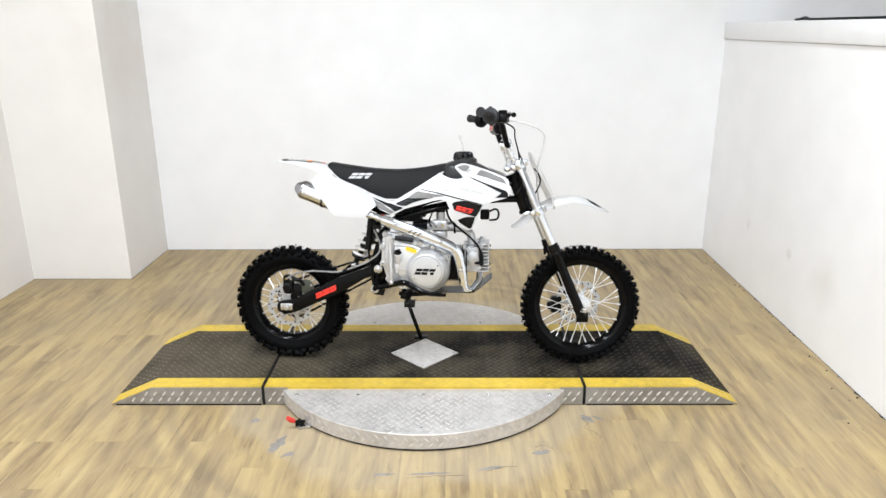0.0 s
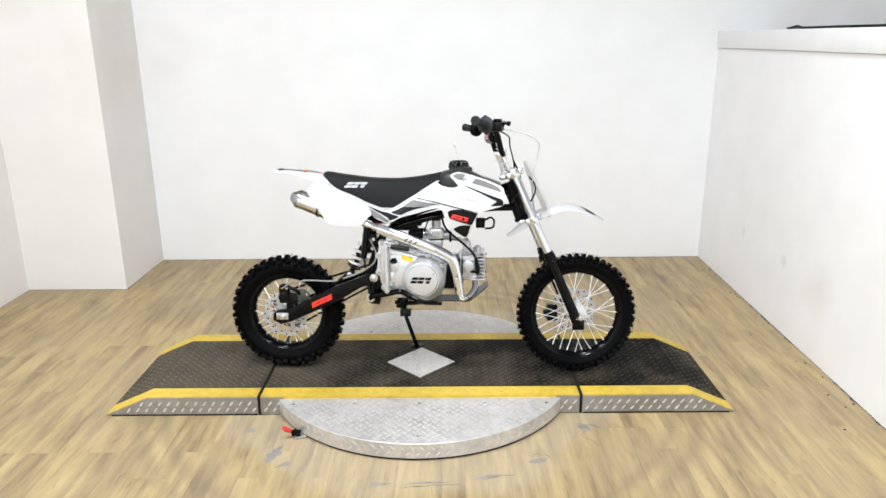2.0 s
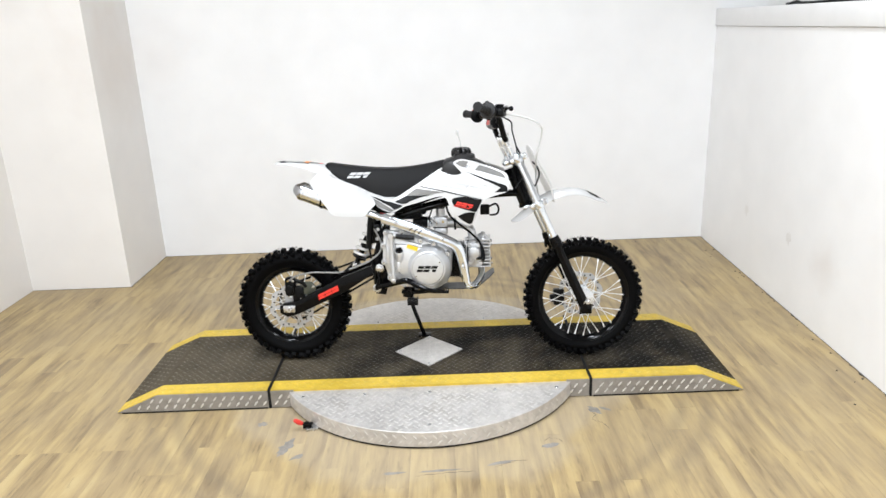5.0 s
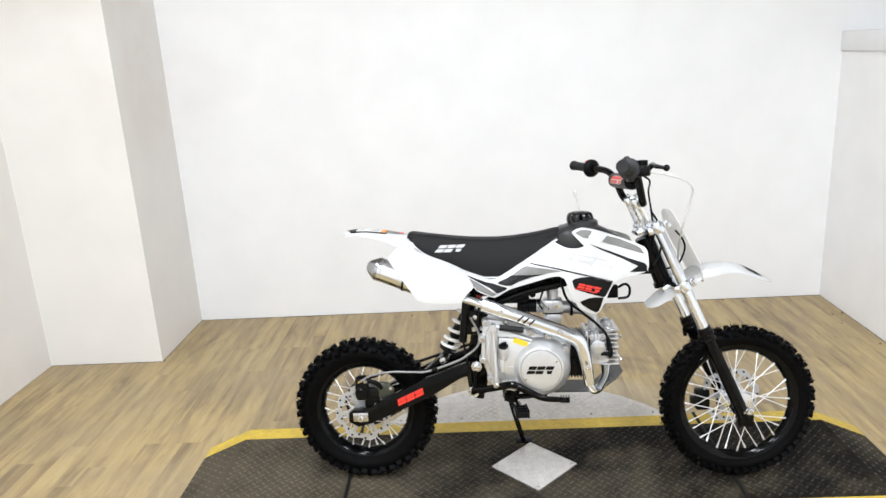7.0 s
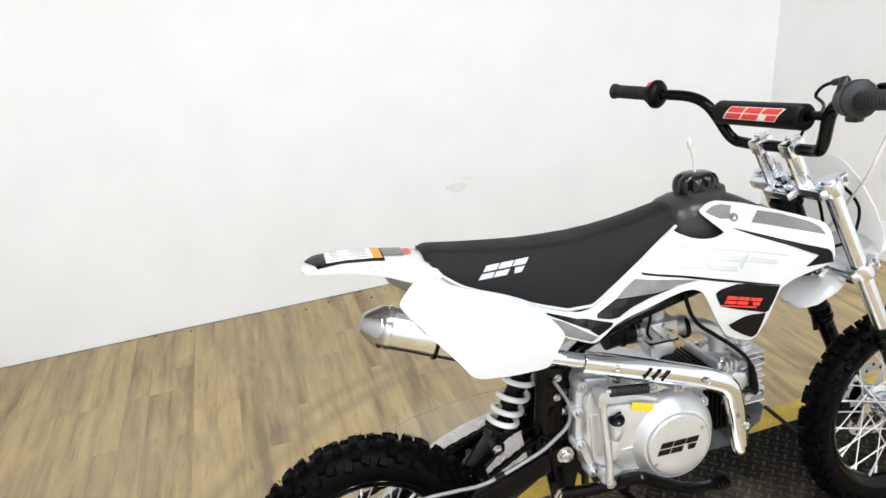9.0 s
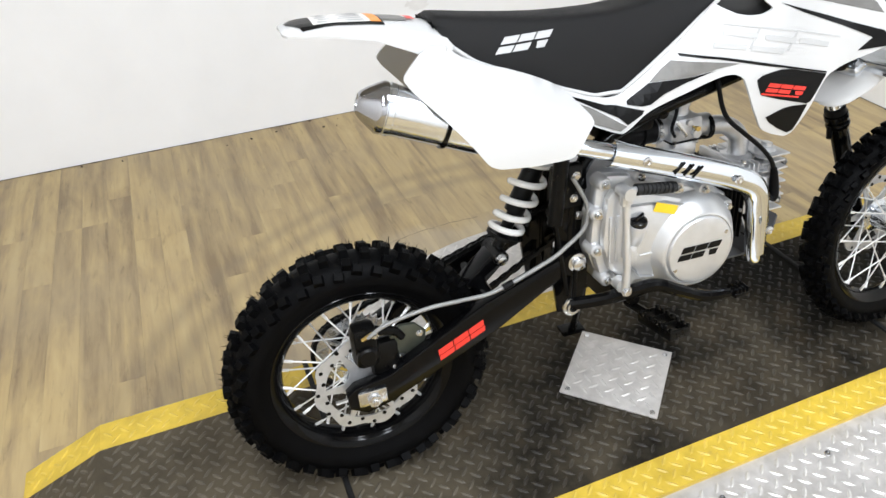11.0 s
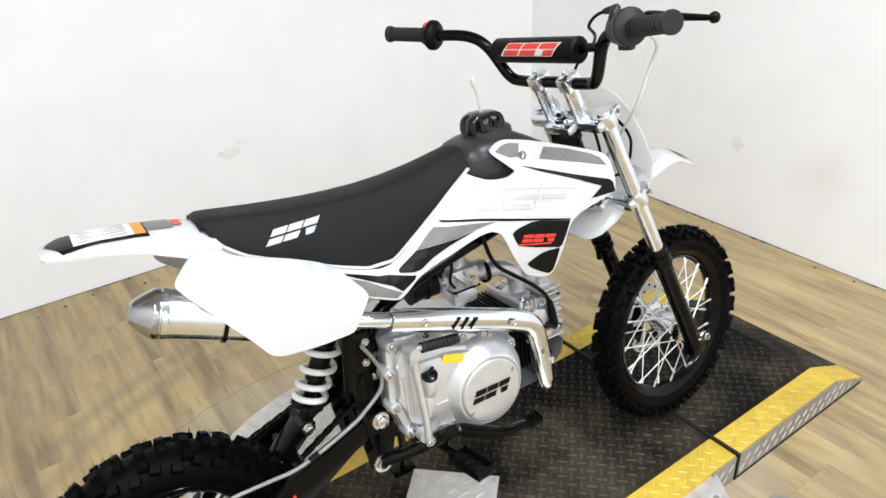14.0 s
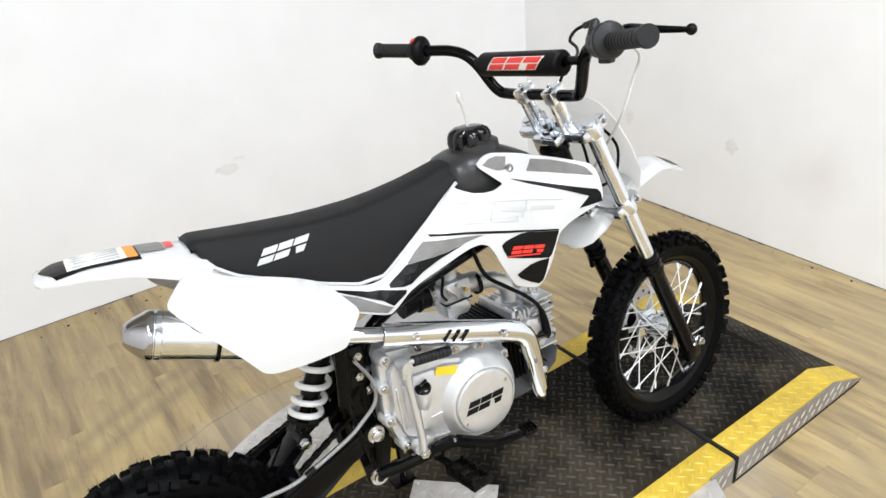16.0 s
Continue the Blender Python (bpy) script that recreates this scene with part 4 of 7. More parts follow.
# handlebar, risers, pad
for s in (-1, 1):
    base = Vector((0.362, s * 0.04, 0.809))
    topp = Vector((0.324, s * 0.04, 0.888))
    bm = tube([base, topp], 0.0105, 14, 1)
    add_box(bm, (-0.02, -0.014, -0.012), (0.02, 0.014, 0.018), 0.005, Matrix.Translation(topp) @ Matrix.Rotation(radians(-24), 4, "Y"))
    add_tube(bm, [base + Vector((-0.022, 0, 0)), topp + Vector((-0.018, 0, 0))], 0.005, 8, 1)
    riser = part("bar_riser", bm, LIT_CHROME, bike, "chrome handlebar riser with its glare in the colour")
    bolts("riser_bolt", [topp + Vector((q, 0, 0.018)) for q in (-0.012, 0.012)], (-0.2, 0, 1), riser, 0.004)
BAR_END = [(0.201, 0.366, 1.004), (0.243, 0.262, 0.993), (0.277, 0.195, 0.984), (0.294, 0.155, 0.960), (0.314, 0.118, 0.900), (0.324, 0.085, 0.888)]
BAR = [(u, -v, w) for u, v, w in BAR_END] + [(0.325, 0.0, 0.888)] + BAR_END[::-1]
bars = part("handlebar", tube(BAR, 0.0112, 16, 8), BLACK_STEEL, bike, "gloss black steel handlebar")
part("crossbar", tube([(0.293, -0.15, 0.957), (0.293, 0.15, 0.957)], 0.008, 12, 1), BLACK_STEEL, bars)
pad = part("bar_pad", lathe([(0, 0.008), (0, 0.019), (0.004, 0.0235), (0.220, 0.0235), (0.224, 0.019), (0.224, 0.008)], (0.289, -0.110, 0.954), (0.289, 0.114, 0.954), 28), BLACK_PLASTIC, bars, "black foam handlebar pad")
bm = bmesh.new()


def pad_patch(bm, outline, lift, thick=0.0006):
    """A label bent round the pad's rear; outline as (v, degrees up from straight back)."""
    n = len(outline)
    vs = []
    for r in (0.0235 + lift, 0.0235 + lift + thick):
        vs.append([bm.verts.new((0.289 - r * math.cos(radians(a)), -v, 0.954 + r * math.sin(radians(a)))) for v, a in outline])
    bm.faces.new(vs[1])
    for q in range(n):
        bm.faces.new((vs[0][q], vs[0][(q + 1) % n], vs[1][(q + 1) % n], vs[1][q]))


def bent_patch(bm, a, b, lo, hi, sl, lift):
    n = 5
    for i in range(n):
        l0, l1 = lo + (hi - lo) * i / n, lo + (hi - lo) * (i + 1) / n
        s0, s1 = sl * i / n, sl * (i + 1) / n
        pad_patch(bm, [(a + s0, l0), (b + s0, l0), (b + s1, l1), (a + s1, l1)], lift)


bent_patch(bm, -0.080, 0.060, -18, 42, 0.022, 0.0004)
lab = part("logo_backing", bm, PAPER, pad, "white logo outline", smooth=0)
bm = bmesh.new()
for k in range(3):
    a = -0.073 + k * 0.046
    bent_patch(bm, a + (0.016 if k == 2 else 0), a + 0.041, -14, 9, 0.008, 0.0014)
    bent_patch(bm, a + 0.009, a + 0.050, 14, 38, 0.008, 0.0014)
part("logo", bm, DECAL_RED, lab, "red block logo", smooth=0)

# grips, switch, throttle, brake lever


for s, a, b in ((-1, BAR[1], BAR[0]), (1, BAR[-2], BAR[-1])):
    a, b = Vector(a), Vector(b)
    d = (b - a).normalized()
    start = b - d * 0.094 if s > 0 else a
    ln = (b - start).length + 0.006
    prof = [(0, 0.012), (0, 0.020), (0.005, 0.020), (0.007, 0.0148)]
    for k in range(9):
        h = 0.012 + k * (ln - 0.026) / 9
        prof += [(h, 0.0148), (h + 0.001, 0.0141), (h + 0.003, 0.0141), (h + 0.004, 0.0148)]
    prof += [(ln - 0.009, 0.0150), (ln - 0.007, 0.0172), (ln - 0.001, 0.0172), (ln, 0.016), (ln, 0)]
    grip = part("grip", lathe(prof, start, start + d, 20), GRIP_RUBBER, bars, "ribbed black rubber grip")
kd = (Vector(BAR[-1]) - Vector(BAR[-2])).normalized()
kb = Vector(BAR[-1]) - kd * 0.110
sw = part("kill_switch", lathe([(-0.014, 0.012), (-0.014, 0.018), (-0.010, 0.026), (-0.004, 0.0305), (0.004, 0.031), (0.009, 0.028), (0.013, 0.021), (0.018, 0.018), (0.018, 0.012)], kb, kb + kd, 24), BLACK_PLASTIC, bars, "black kill switch housing")
part("button", lathe([(0, 0.007), (0.005, 0.007), (0.007, 0.005), (0.007, 0)], kb + Vector((-0.014, 0, 0.02)), kb + Vector((-0.03, 0, 0.05)), 14), DECAL_RED, sw, "red stop button")
ta = Vector(BAR[1]) + Vector((0.004, 0.014, 0.001))
td = (Vector(BAR[0]) - Vector(BAR[1])).normalized()
bm = lathe([(-0.022, 0.013), (-0.022, 0.021), (-0.018, 0.0255), (-0.002, 0.0265), (0.0, 0.0245), (0.0025, 0.0245), (0.004, 0.0285), (0.015, 0.0295), (0.018, 0.0275), (0.020, 0.016)], ta, ta + td, 28)
add_box(bm, (-0.008, -0.012, -0.034), (0.008, 0.012, -0.018), 0.003, Matrix.Translation(ta))
add_tube(bm, [ta + Vector((-0.012, -0.008, -0.024)), ta + Vector((0.012, -0.008, -0.024))], 0.0035, 8, 1)
add_tube(bm, [ta + Vector((-0.010, 0.014, 0.010)), ta + Vector((-0.006, 0.014, 0.024)), ta + Vector((-0.002, 0.016, 0.031))], [0.0105, 0.009, 0.0075], 12)
add_tube(bm, [ta + Vector((-0.002, 0.012, 0.030)), ta + Vector((-0.008, 0.034, 0.026))], [0.0065, 0.005], 10, 1)
throttle = part("throttle_housing", bm, GREY_PLASTIC, bars, "dark grey throttle housing")
part("throttle_cable", tube([ta + Vector((-0.008, 0.032, 0.027)), ta + Vector((-0.004, 0.058, 0.019)), ta + Vector((0.012, 0.088, 0.002)), (0.298, -0.135, 0.978), (0.345, -0.085, 0.955), (0.355, -0.035, 0.92), (0.375, 0.01, 0.86), (0.385, 0.02, 0.79)], 0.0028, 8), BLACK_PLASTIC, throttle)
ma = Vector(BAR[2]).lerp(Vector(BAR[1]), 0.25)
bm = box((-0.012, -0.035, -0.014), (0.03, 0.018, 0.016), 0.005, Matrix.Translation(ma + Vector((0.014, 0, 0))) @ Matrix.Rotation(radians(-18), 4, "Z"))
add_lathe(bm, [(0, 0.016), (0.022, 0.016), (0.024, 0)], ma + Vector((0.022, 0.0, 0.008)), ma + Vector((0.022, 0, 1)), 14)
master = part("brake_master_cylinder", bm, BLACK_CAST, bars, "black brake master cylinder")
part("brake_lever", tube([ma + Vector((0.034, -0.02, 0.004)), (0.313, -0.236, 1.003), (0.304, -0.295, 1.000), (0.314, -0.350, 0.995)], [0.007, 0.0075, 0.0065, 0.0045], 10), BLACK_STEEL, master, "gloss black brake lever")
bm = bmesh.new()
bmesh.ops.create_uvsphere(bm, u_segments=14, v_segments=10, radius=0.0088, matrix=Matrix.Translation((0.315, -0.355, 0.995)))
part("lever_ball", bm, BLACK_STEEL, master)
part("front_brake_hose", tube([ma + Vector((0.035, 0.02, -0.004)), (0.36, -0.165, 0.975), (0.418, -0.155, 0.957), (0.452, -0.14, 0.932), (0.455, -0.12, 0.895), (0.44, -0.095, 0.82), (0.446, -0.03, 0.74), (0.47, 0.06, 0.64)], 0.003, 8), CLEAR_HOSE, bike, "clear sleeved front brake hose")
part("clutch_cable", tube([(0.43, -0.05, 0.80), (0.448, -0.06, 0.775), (0.452, -0.07, 0.745), (0.43, -0.075, 0.70), (0.40, -0.06, 0.685)], 0.003, 8), BLACK_PLASTIC, bike, "black control cable")
part("front_cable", tube([(0.378, 0.03, 0.86), (0.40, -0.01, 0.80), (0.385, -0.05, 0.74), (0.36, -0.07, 0.70)], 0.0032, 8), BLACK_PLASTIC, bike, "black control cable")

# number plate and front fender


def number_plate():
    bm = bmesh.new()
    rows = [(0.862, 0.035), (0.85, 0.062), (0.82, 0.085), (0.76, 0.098), (0.70, 0.092), (0.655, 0.07), (0.635, 0.045)]
    grid = []
    for w, half in rows:
        u = interp(w, [0.635, 0.7, 0.8, 0.862], [0.507, 0.494, 0.446, 0.408])
        grid.append([bm.verts.new((u + 0.014 - 2.2 * (half * t) ** 2, half * t, w)) for t in (-1, -0.75, -0.4, 0, 0.4, 0.75, 1)])
    for q, s in zip(grid, grid[1:]):
        for a, b, c, d in zip(q, q[1:], s[1:], s):
            bm.faces.new((a, b, c, d))
    fs = list(bm.faces)
    g = bmesh.ops.extrude_face_region(bm, geom=fs)
    bmesh.ops.translate(bm, verts=[x for x in g["geom"] if isinstance(x, bmesh.types.BMVert)], vec=(0.0025, 0, 0))
    return part("number_plate", bm, PLASTIC_THIN, bike, "plain white plastic front plate")


number_plate()


def strip(name, stations, mat, label, thick=0.003, droop=1.0, nose=9.0):
    """A fender: a strip along u with half-width and height for each station and edges that turn down."""
    bm = bmesh.new()
    grid = []
    for u, w, half, dip in stations:
        row = []
        for t in (-1, -0.96, -0.8, -0.5, -0.2, 0, 0.2, 0.5, 0.8, 0.96, 1):
            edge = max(0, (abs(t) - 0.72) / 0.28)
            ridge = min(1, max(0, (u - nose) / 0.05))
            row.append(bm.verts.new((u, half * t, w - dip * ((1 - ridge) * (0.25 * t * t + 0.75 * edge**1.5) + ridge * abs(t) ** 1.15) * droop)))
        grid.append(row)
    for q, s in zip(grid, grid[1:]):
        for a, b, c, d in zip(q, q[1:], s[1:], s):
            bm.faces.new((a, b, c, d))
    fs = list(bm.faces)
    g = bmesh.ops.extrude_face_region(bm, geom=fs)
    bmesh.ops.translate(bm, verts=[x for x in g["geom"] if isinstance(x, bmesh.types.BMVert)], vec=(0, 0, -thick))
    return part(name, bm, mat, bike, label)


FEND = [(0.349, 0.567, 0.010, 0.003), (0.352, 0.569, 0.024, 0.006), (0.361, 0.575, 0.036, 0.011), (0.378, 0.588, 0.047, 0.018), (0.41, 0.615, 0.060, 0.024), (0.46, 0.655, 0.066, 0.026), (0.512, 0.680, 0.066, 0.026), (0.55, 0.687, 0.064, 0.026), (0.592, 0.689, 0.058, 0.022), (0.62, 0.686, 0.051, 0.022), (0.65, 0.677, 0.045, 0.022), (0.69, 0.657, 0.037, 0.019), (0.72, 0.639, 0.027, 0.011), (0.738, 0.627, 0.013, 0.004)]
fender = strip("front_fender", FEND, PLASTIC, "white plastic front fender", nose=0.592)


def nose_decal(side):
    """Dark flash on one slope of the fender's nose."""
    bm = bmesh.new()
    rows = []
    ts = (0, 0.2, 0.5, 0.8, 0.96, 1)
    for k in range(11):
        u = 0.646 + 0.006 * k
        w, half, dip = (interp(u, [p[0] for p in FEND], [p[c] for p in FEND]) for c in (1, 2, 3))
        lo, hi = interp(u, [0.646, 0.66, 0.69, 0.706], [0.06, 0.05, 0.10, 0.42]), interp(u, [0.646, 0.665, 0.69, 0.706], [0.10, 0.5, 0.6, 0.5])
        rows.append([bm.verts.new((u, side * half * t, w - dip * interp(t, ts, [q**1.15 for q in ts]) + 0.0012)) for t in (lo + (hi - lo) * c / 6 for c in range(7))])
    for a, b in zip(rows, rows[1:]):
        for q in range(6):
            bm.faces.new((a[q], a[q + 1], b[q + 1], b[q]))
    bmesh.ops.recalc_face_normals(bm, faces=bm.faces)
    part("decal", bm, DECAL_BLACK, fender, "dark decal flash", smooth=0)


nose_decal(-1)
nose_decal(1)

# ---- frame ----
bm = bmesh.new()
ha, hb = STEM_A + STEM_K * 0.05, STEM_A + STEM_K * 0.215
add_tube(bm, [ha, hb], 0.026, 20, 1)
add_lathe(bm, [(0, 0.026), (0.0, 0.031), (0.012, 0.031), (0.012, 0.026)], ha, hb, 20)
add_lathe(bm, [(0, 0.026), (0.0, 0.031), (0.012, 0.031), (0.012, 0.026)], hb, ha, 20)
head_tube = part("head_tube", bm, BLACK_STEEL, bike, "gloss black steering head")
bm = bmesh.new()
for s in (-1, 1):
    add_tube(bm, [(0.375, s * 0.012, 0.675), (0.30, s * 0.028, 0.675), (0.2, s * 0.042, 0.667), (0.08, s * 0.05, 0.646), (-0.05, s * 0.05, 0.614), (-0.14, s * 0.055, 0.575), (-0.175, s * 0.06, 0.50), (-0.18, s * 0.06, 0.40), (-0.185, s * 0.06, 0.30)], 0.0125, 12)
    add_tube(bm, [(0.35, s * 0.01, 0.74), (0.2, s * 0.03, 0.70), (0.06, s * 0.045, 0.68), (-0.05, s * 0.05, 0.645), (-0.15, s * 0.05, 0.625), (-0.27, s * 0.05, 0.665), (-0.36, s * 0.045, 0.70)], 0.0105, 12)
    add_plate(bm, [(-0.205, 0.29), (-0.165, 0.285), (-0.15, 0.34), (-0.145, 0.45), (-0.155, 0.55), (-0.175, 0.56), (-0.205, 0.46), (-0.215, 0.36)], s * 0.062, s * 0.069)
add_tube(bm, [(-0.20, -0.066, 0.60), (-0.20, 0.066, 0.60)], 0.012, 10, 1)
add_tube(bm, [(0.0, -0.05, 0.615), (0.0, 0.05, 0.615)], 0.01, 10, 1)
frame_ob = part("frame", bm, BLACK_STEEL, bike, "gloss black tubular steel frame")
bolts("frame_bolt", ((-0.165, -0.07, 0.515), (-0.168, -0.07, 0.475), (-0.158, -0.07, 0.44), (-0.15, -0.07, 0.395)), (0, -1, 0), frame_ob)
bm = box((-0.12, -0.045, 0.585), (-0.01, 0.045, 0.65), 0.012)
add_box(bm, (-0.115, -0.056, 0.615), (-0.05, -0.04, 0.645), 0.006)
part("airbox", bm, BLACK_PLASTIC, bike, "black plastic air box")
bm = box((0.225, -0.06, 0.598), (0.262, -0.035, 0.638), 0.005)
coil = part("ignition_coil", bm, BLACK_PLASTIC, bike, "black ignition coil box")
part("wire", tube([(0.262, -0.05, 0.63), (0.285, -0.05, 0.64), (0.298, -0.05, 0.625), (0.292, -0.05, 0.60), (0.262, -0.05, 0.595)], 0.004, 8), BLACK_PLASTIC, coil)

# ---- swingarm, rear brake, shock, chain ----
bm = bmesh.new()
for s in (-1, 1):
    add_plate(bm, [(-0.600, 0.222), (-0.57, 0.205), (-0.525, 0.216), (-0.33, 0.303), (-0.235, 0.36), (-0.165, 0.382), (-0.16, 0.40), (-0.175, 0.415), (-0.21, 0.412), (-0.35, 0.362), (-0.525, 0.272), (-0.585, 0.262), (-0.6, 0.25)], s * 0.068, s * 0.092, 0.004)
    add_tube(bm, [(-0.19, s * 0.05, 0.398), (-0.19, s * 0.095, 0.398)], 0.021, 16, 1)
add_tube(bm, [(-0.33, -0.075, 0.345), (-0.33, 0.075, 0.345)], 0.016, 12, 1)
add_plate(bm, [(-0.335, 0.345), (-0.30, 0.375), (-0.275, 0.40), (-0.29, 0.418), (-0.31, 0.405), (-0.36, 0.36)], -0.022, 0.022, 0.003)
arm = part("swingarm", bm, BLACK_STEEL, bike, "gloss black box-section swingarm")
bm = bmesh.new()
add_lathe(bm, [(0, 0), (0, 0.0165), (0.003, 0.0165), (0.004, 0.011), (0.012, 0.011), (0.014, 0.008), (0.014, 0)], (-0.182, -0.092, 0.400), (-0.182, -1, 0.400), 24)
part("pivot_bolt", bm, ZINC, arm)
bm = bmesh.new()
add_box(bm, (-0.584, -0.099, 0.226), (-0.535, -0.0925, 0.255), 0.002, None)
add_lathe(bm, [(0, 0.0115), (0.010, 0.0115), (0.011, 0.006), (0.016, 0.006), (0.016, 0)], (R_AXLE[0], -0.098, R_AXLE[1]), (R_AXLE[0], -1, R_AXLE[1]), 6)
add_tube(bm, [(-0.62, -0.083, 0.236), (-0.585, -0.083, 0.238)], 0.004, 8, 1)
part("axle_block", bm, ZINC, arm, "silver chain adjuster and axle nut")


def arm_f(u, w):
    return 0.0925


def arm_logo():
    bm = bmesh.new()
    a = (-0.436, 0.272)
    d = Vector((0.9, 0.41)).normalized()
    n = Vector((-d.y, d.x))
    for k in range(3):
        for lo, hi in ((0.002, 0.011), (0.0125, 0.023)):
            q0, q1 = 0.0 + k * 0.031 + 0.3 * lo, 0.029 + k * 0.031 + 0.3 * lo
            pts = [Vector(a) + d * q0 + n * lo, Vector(a) + d * q1 + n * lo, Vector(a) + d * (q1 + 0.004) + n * hi, Vector(a) + d * (q0 + 0.004) + n * hi]
            add_skin(bm, [tuple(p) for p in pts], arm_f, -1, 0.0, 0.0007, 0.1)
    part("logo", bm, DECAL_RED, arm, "red block logo", smooth=0)


arm_logo()
# caliper and bracket
bm = box((-0.577, -0.086, 0.288), (-0.533, -0.045, 0.368), 0.013)
add_box(bm, (-0.55, -0.078, 0.255), (-0.50, -0.05, 0.33), 0.012)
add_lathe(bm, [(0, 0.018), (0.008, 0.018), (0.011, 0.014), (0.011, 0)], (-0.556, -0.085, 0.318), (-0.556, -1, 0.318), 18)
add_tube(bm, [(-0.535, -0.075, 0.355), (-0.505, -0.07, 0.342), (-0.492, -0.066, 0.325)], 0.008, 10)
cal = part("rear_brake_caliper", bm, BLACK_CAST, bike, "black rear brake caliper")
bm = plate([(-0.517, 0.297), (-0.478, 0.288), (-0.455, 0.300), (-0.450, 0.325), (-0.468, 0.345), (-0.495, 0.348), (-0.513, 0.33)], -0.062, -0.070, 0.002)
part("caliper_bracket", bm, OLIVE, cal, "grey-green zinc caliper bracket")
bolts("caliper_bolt", ((-0.462, -0.07, 0.325), (-0.54, -0.088, 0.355), (-0.512, -0.078, 0.275)), (0, -1, 0), cal, 0.0045)
bm = bmesh.new()
add_lathe(bm, [(0, 0.0035), (0.022, 0.0035), (0.022, 0)], (-0.562, -0.092, 0.354), (-0.51, -0.1, 0.383), 8)
part("banjo", bm, BRASS, cal)
part("rear_brake_hose", tube([(-0.553, -0.095, 0.358), (-0.52, -0.1, 0.378), (-0.453, -0.104, 0.391), (-0.396, -0.104, 0.390), (-0.335, -0.104, 0.391), (-0.242, -0.104, 0.422), (-0.208, -0.104, 0.441), (-0.178, -0.105, 0.466), (-0.170, -0.105, 0.492), (-0.174, -0.104, 0.518), (-0.195, -0.1, 0.560)], 0.0034, 10), HOSE, bike, "grey braided rear brake hose")
part("hose_clip", tube([(-0.322, -0.104, 0.3935), (-0.304, -0.104, 0.3995)], 0.0062, 10, 1), BLACK_PLASTIC, bike, "black hose clip")
bm = bmesh.new()
add_tube(bm, [(-0.222, -0.09, 0.48), (-0.207, -0.09, 0.606)], 0.0125, 14, 1)
add_box(bm, (-0.222, -0.086, 0.50), (-0.17, -0.07, 0.575), 0.004)
add_tube(bm, [(-0.2, -0.094, 0.34), (-0.221, -0.09, 0.485)], 0.004, 8, 1)
mc = part("rear_master_cylinder", bm, BLACK_CAST, bike, "black rear brake master cylinder")
bolts("cylinder_bolt", ((-0.182, -0.087, 0.556), (-0.186, -0.087, 0.518)), (0, -1, 0), mc, 0.0055)

SB, ST = Vector((-0.293, 0, 0.402)), Vector((-0.155, 0, 0.655))
sd = (ST - SB).normalized()
bm = tube([SB, SB + sd * 0.09], 0.011, 12, 1)
add_tube(bm, [SB + sd * 0.08, ST - sd * 0.02], 0.018, 16, 1)
add_lathe(bm, [(0.03, 0.010), (0.03, 0.030), (0.036, 0.030), (0.036, 0.010)], SB, ST, 20)
add_tube(bm, [SB + Vector((0, -0.03, 0)), SB + Vector((0, 0.03, 0))], 0.014, 12, 1)
shock = part("rear_shock", bm, BLACK_CAST, bike, "black rear shock absorber")
pts = []
for k in range(0, 6 * 16 + 1):
    a = 2 * math.pi * k / 16
    h = 0.040 + 0.188 * (k / 96) ** 1.3
    x = sd.orthogonal().normalized()
    y = sd.cross(x)
    pts.append(SB + sd * h + 0.0275 * (x * math.cos(a) + y * math.sin(a)))
part("coil_spring", tube(pts, 0.0058, 12, 1), SPRING, shock, "white painted coil spring")
bm = bmesh.new()
add_bolt(bm, SB + Vector((0, -0.03, 0)), (0, -1, 0), 0.0085, 0.008)
part("mount_bolt", bm, ZINC, shock)
part("preload_tag", box((-0.176, -0.036, 0.607), (-0.156, -0.026, 0.624), 0.003), DECAL_RED, shock, "small red tag")

# chain and sprockets on the left side
bm = bmesh.new()
n = 36
y = 0.048
rings = []
for dy in (-0.002, 0.002):
    for radii in ((0.05, 0.05, 0.05), (0.074, 0.081, 0.074)):
        rings.append([bm.verts.new((R_AXLE[0] + radii[k % 3] * math.cos(2 * math.pi * (k // 3 + (0, 0.3, 0.6)[k % 3]) / n), y + dy, R_AXLE[1] + radii[k % 3] * math.sin(2 * math.pi * (k // 3 + (0, 0.3, 0.6)[k % 3]) / n))) for k in range(3 * n)])
for k in range(3 * n):
    q = (k + 1) % (3 * n)
    for a, b in ((rings[0], rings[1]), (rings[1], rings[3]), (rings[3], rings[2]), (rings[2], rings[0])):
        bm.faces.new((a[k], a[q], b[q], b[k]))
for k in range(5):
    t = 2 * math.pi * k / 5
    add_tube(bm, [Vector((R_AXLE[0] + 0.03 * math.cos(t), y, R_AXLE[1] + 0.03 * math.sin(t))), Vector((R_AXLE[0] + 0.053 * math.cos(t), y, R_AXLE[1] + 0.053 * math.sin(t)))], 0.006, 6, 1)
part("rear_sprocket", bm, ZINC, bike, "silver rear sprocket")
bm = bmesh.new()
c0, r0, c1, r1 = Vector((R_AXLE[0], R_AXLE[1])), 0.078, Vector((-0.10, 0.435)), 0.03
ax = (c1 - c0).normalized()
nm = Vector((-ax.y, ax.x))
loop = []
base_a = math.atan2(nm.y, nm.x)
for k in range(25):
    a = base_a + math.pi * k / 24
    loop.append(c0 + r0 * Vector((math.cos(a), math.sin(a))))
for k in range(1, 40):
    loop.append((c0 - nm * r0).lerp(c1 - nm * r1, k / 40))
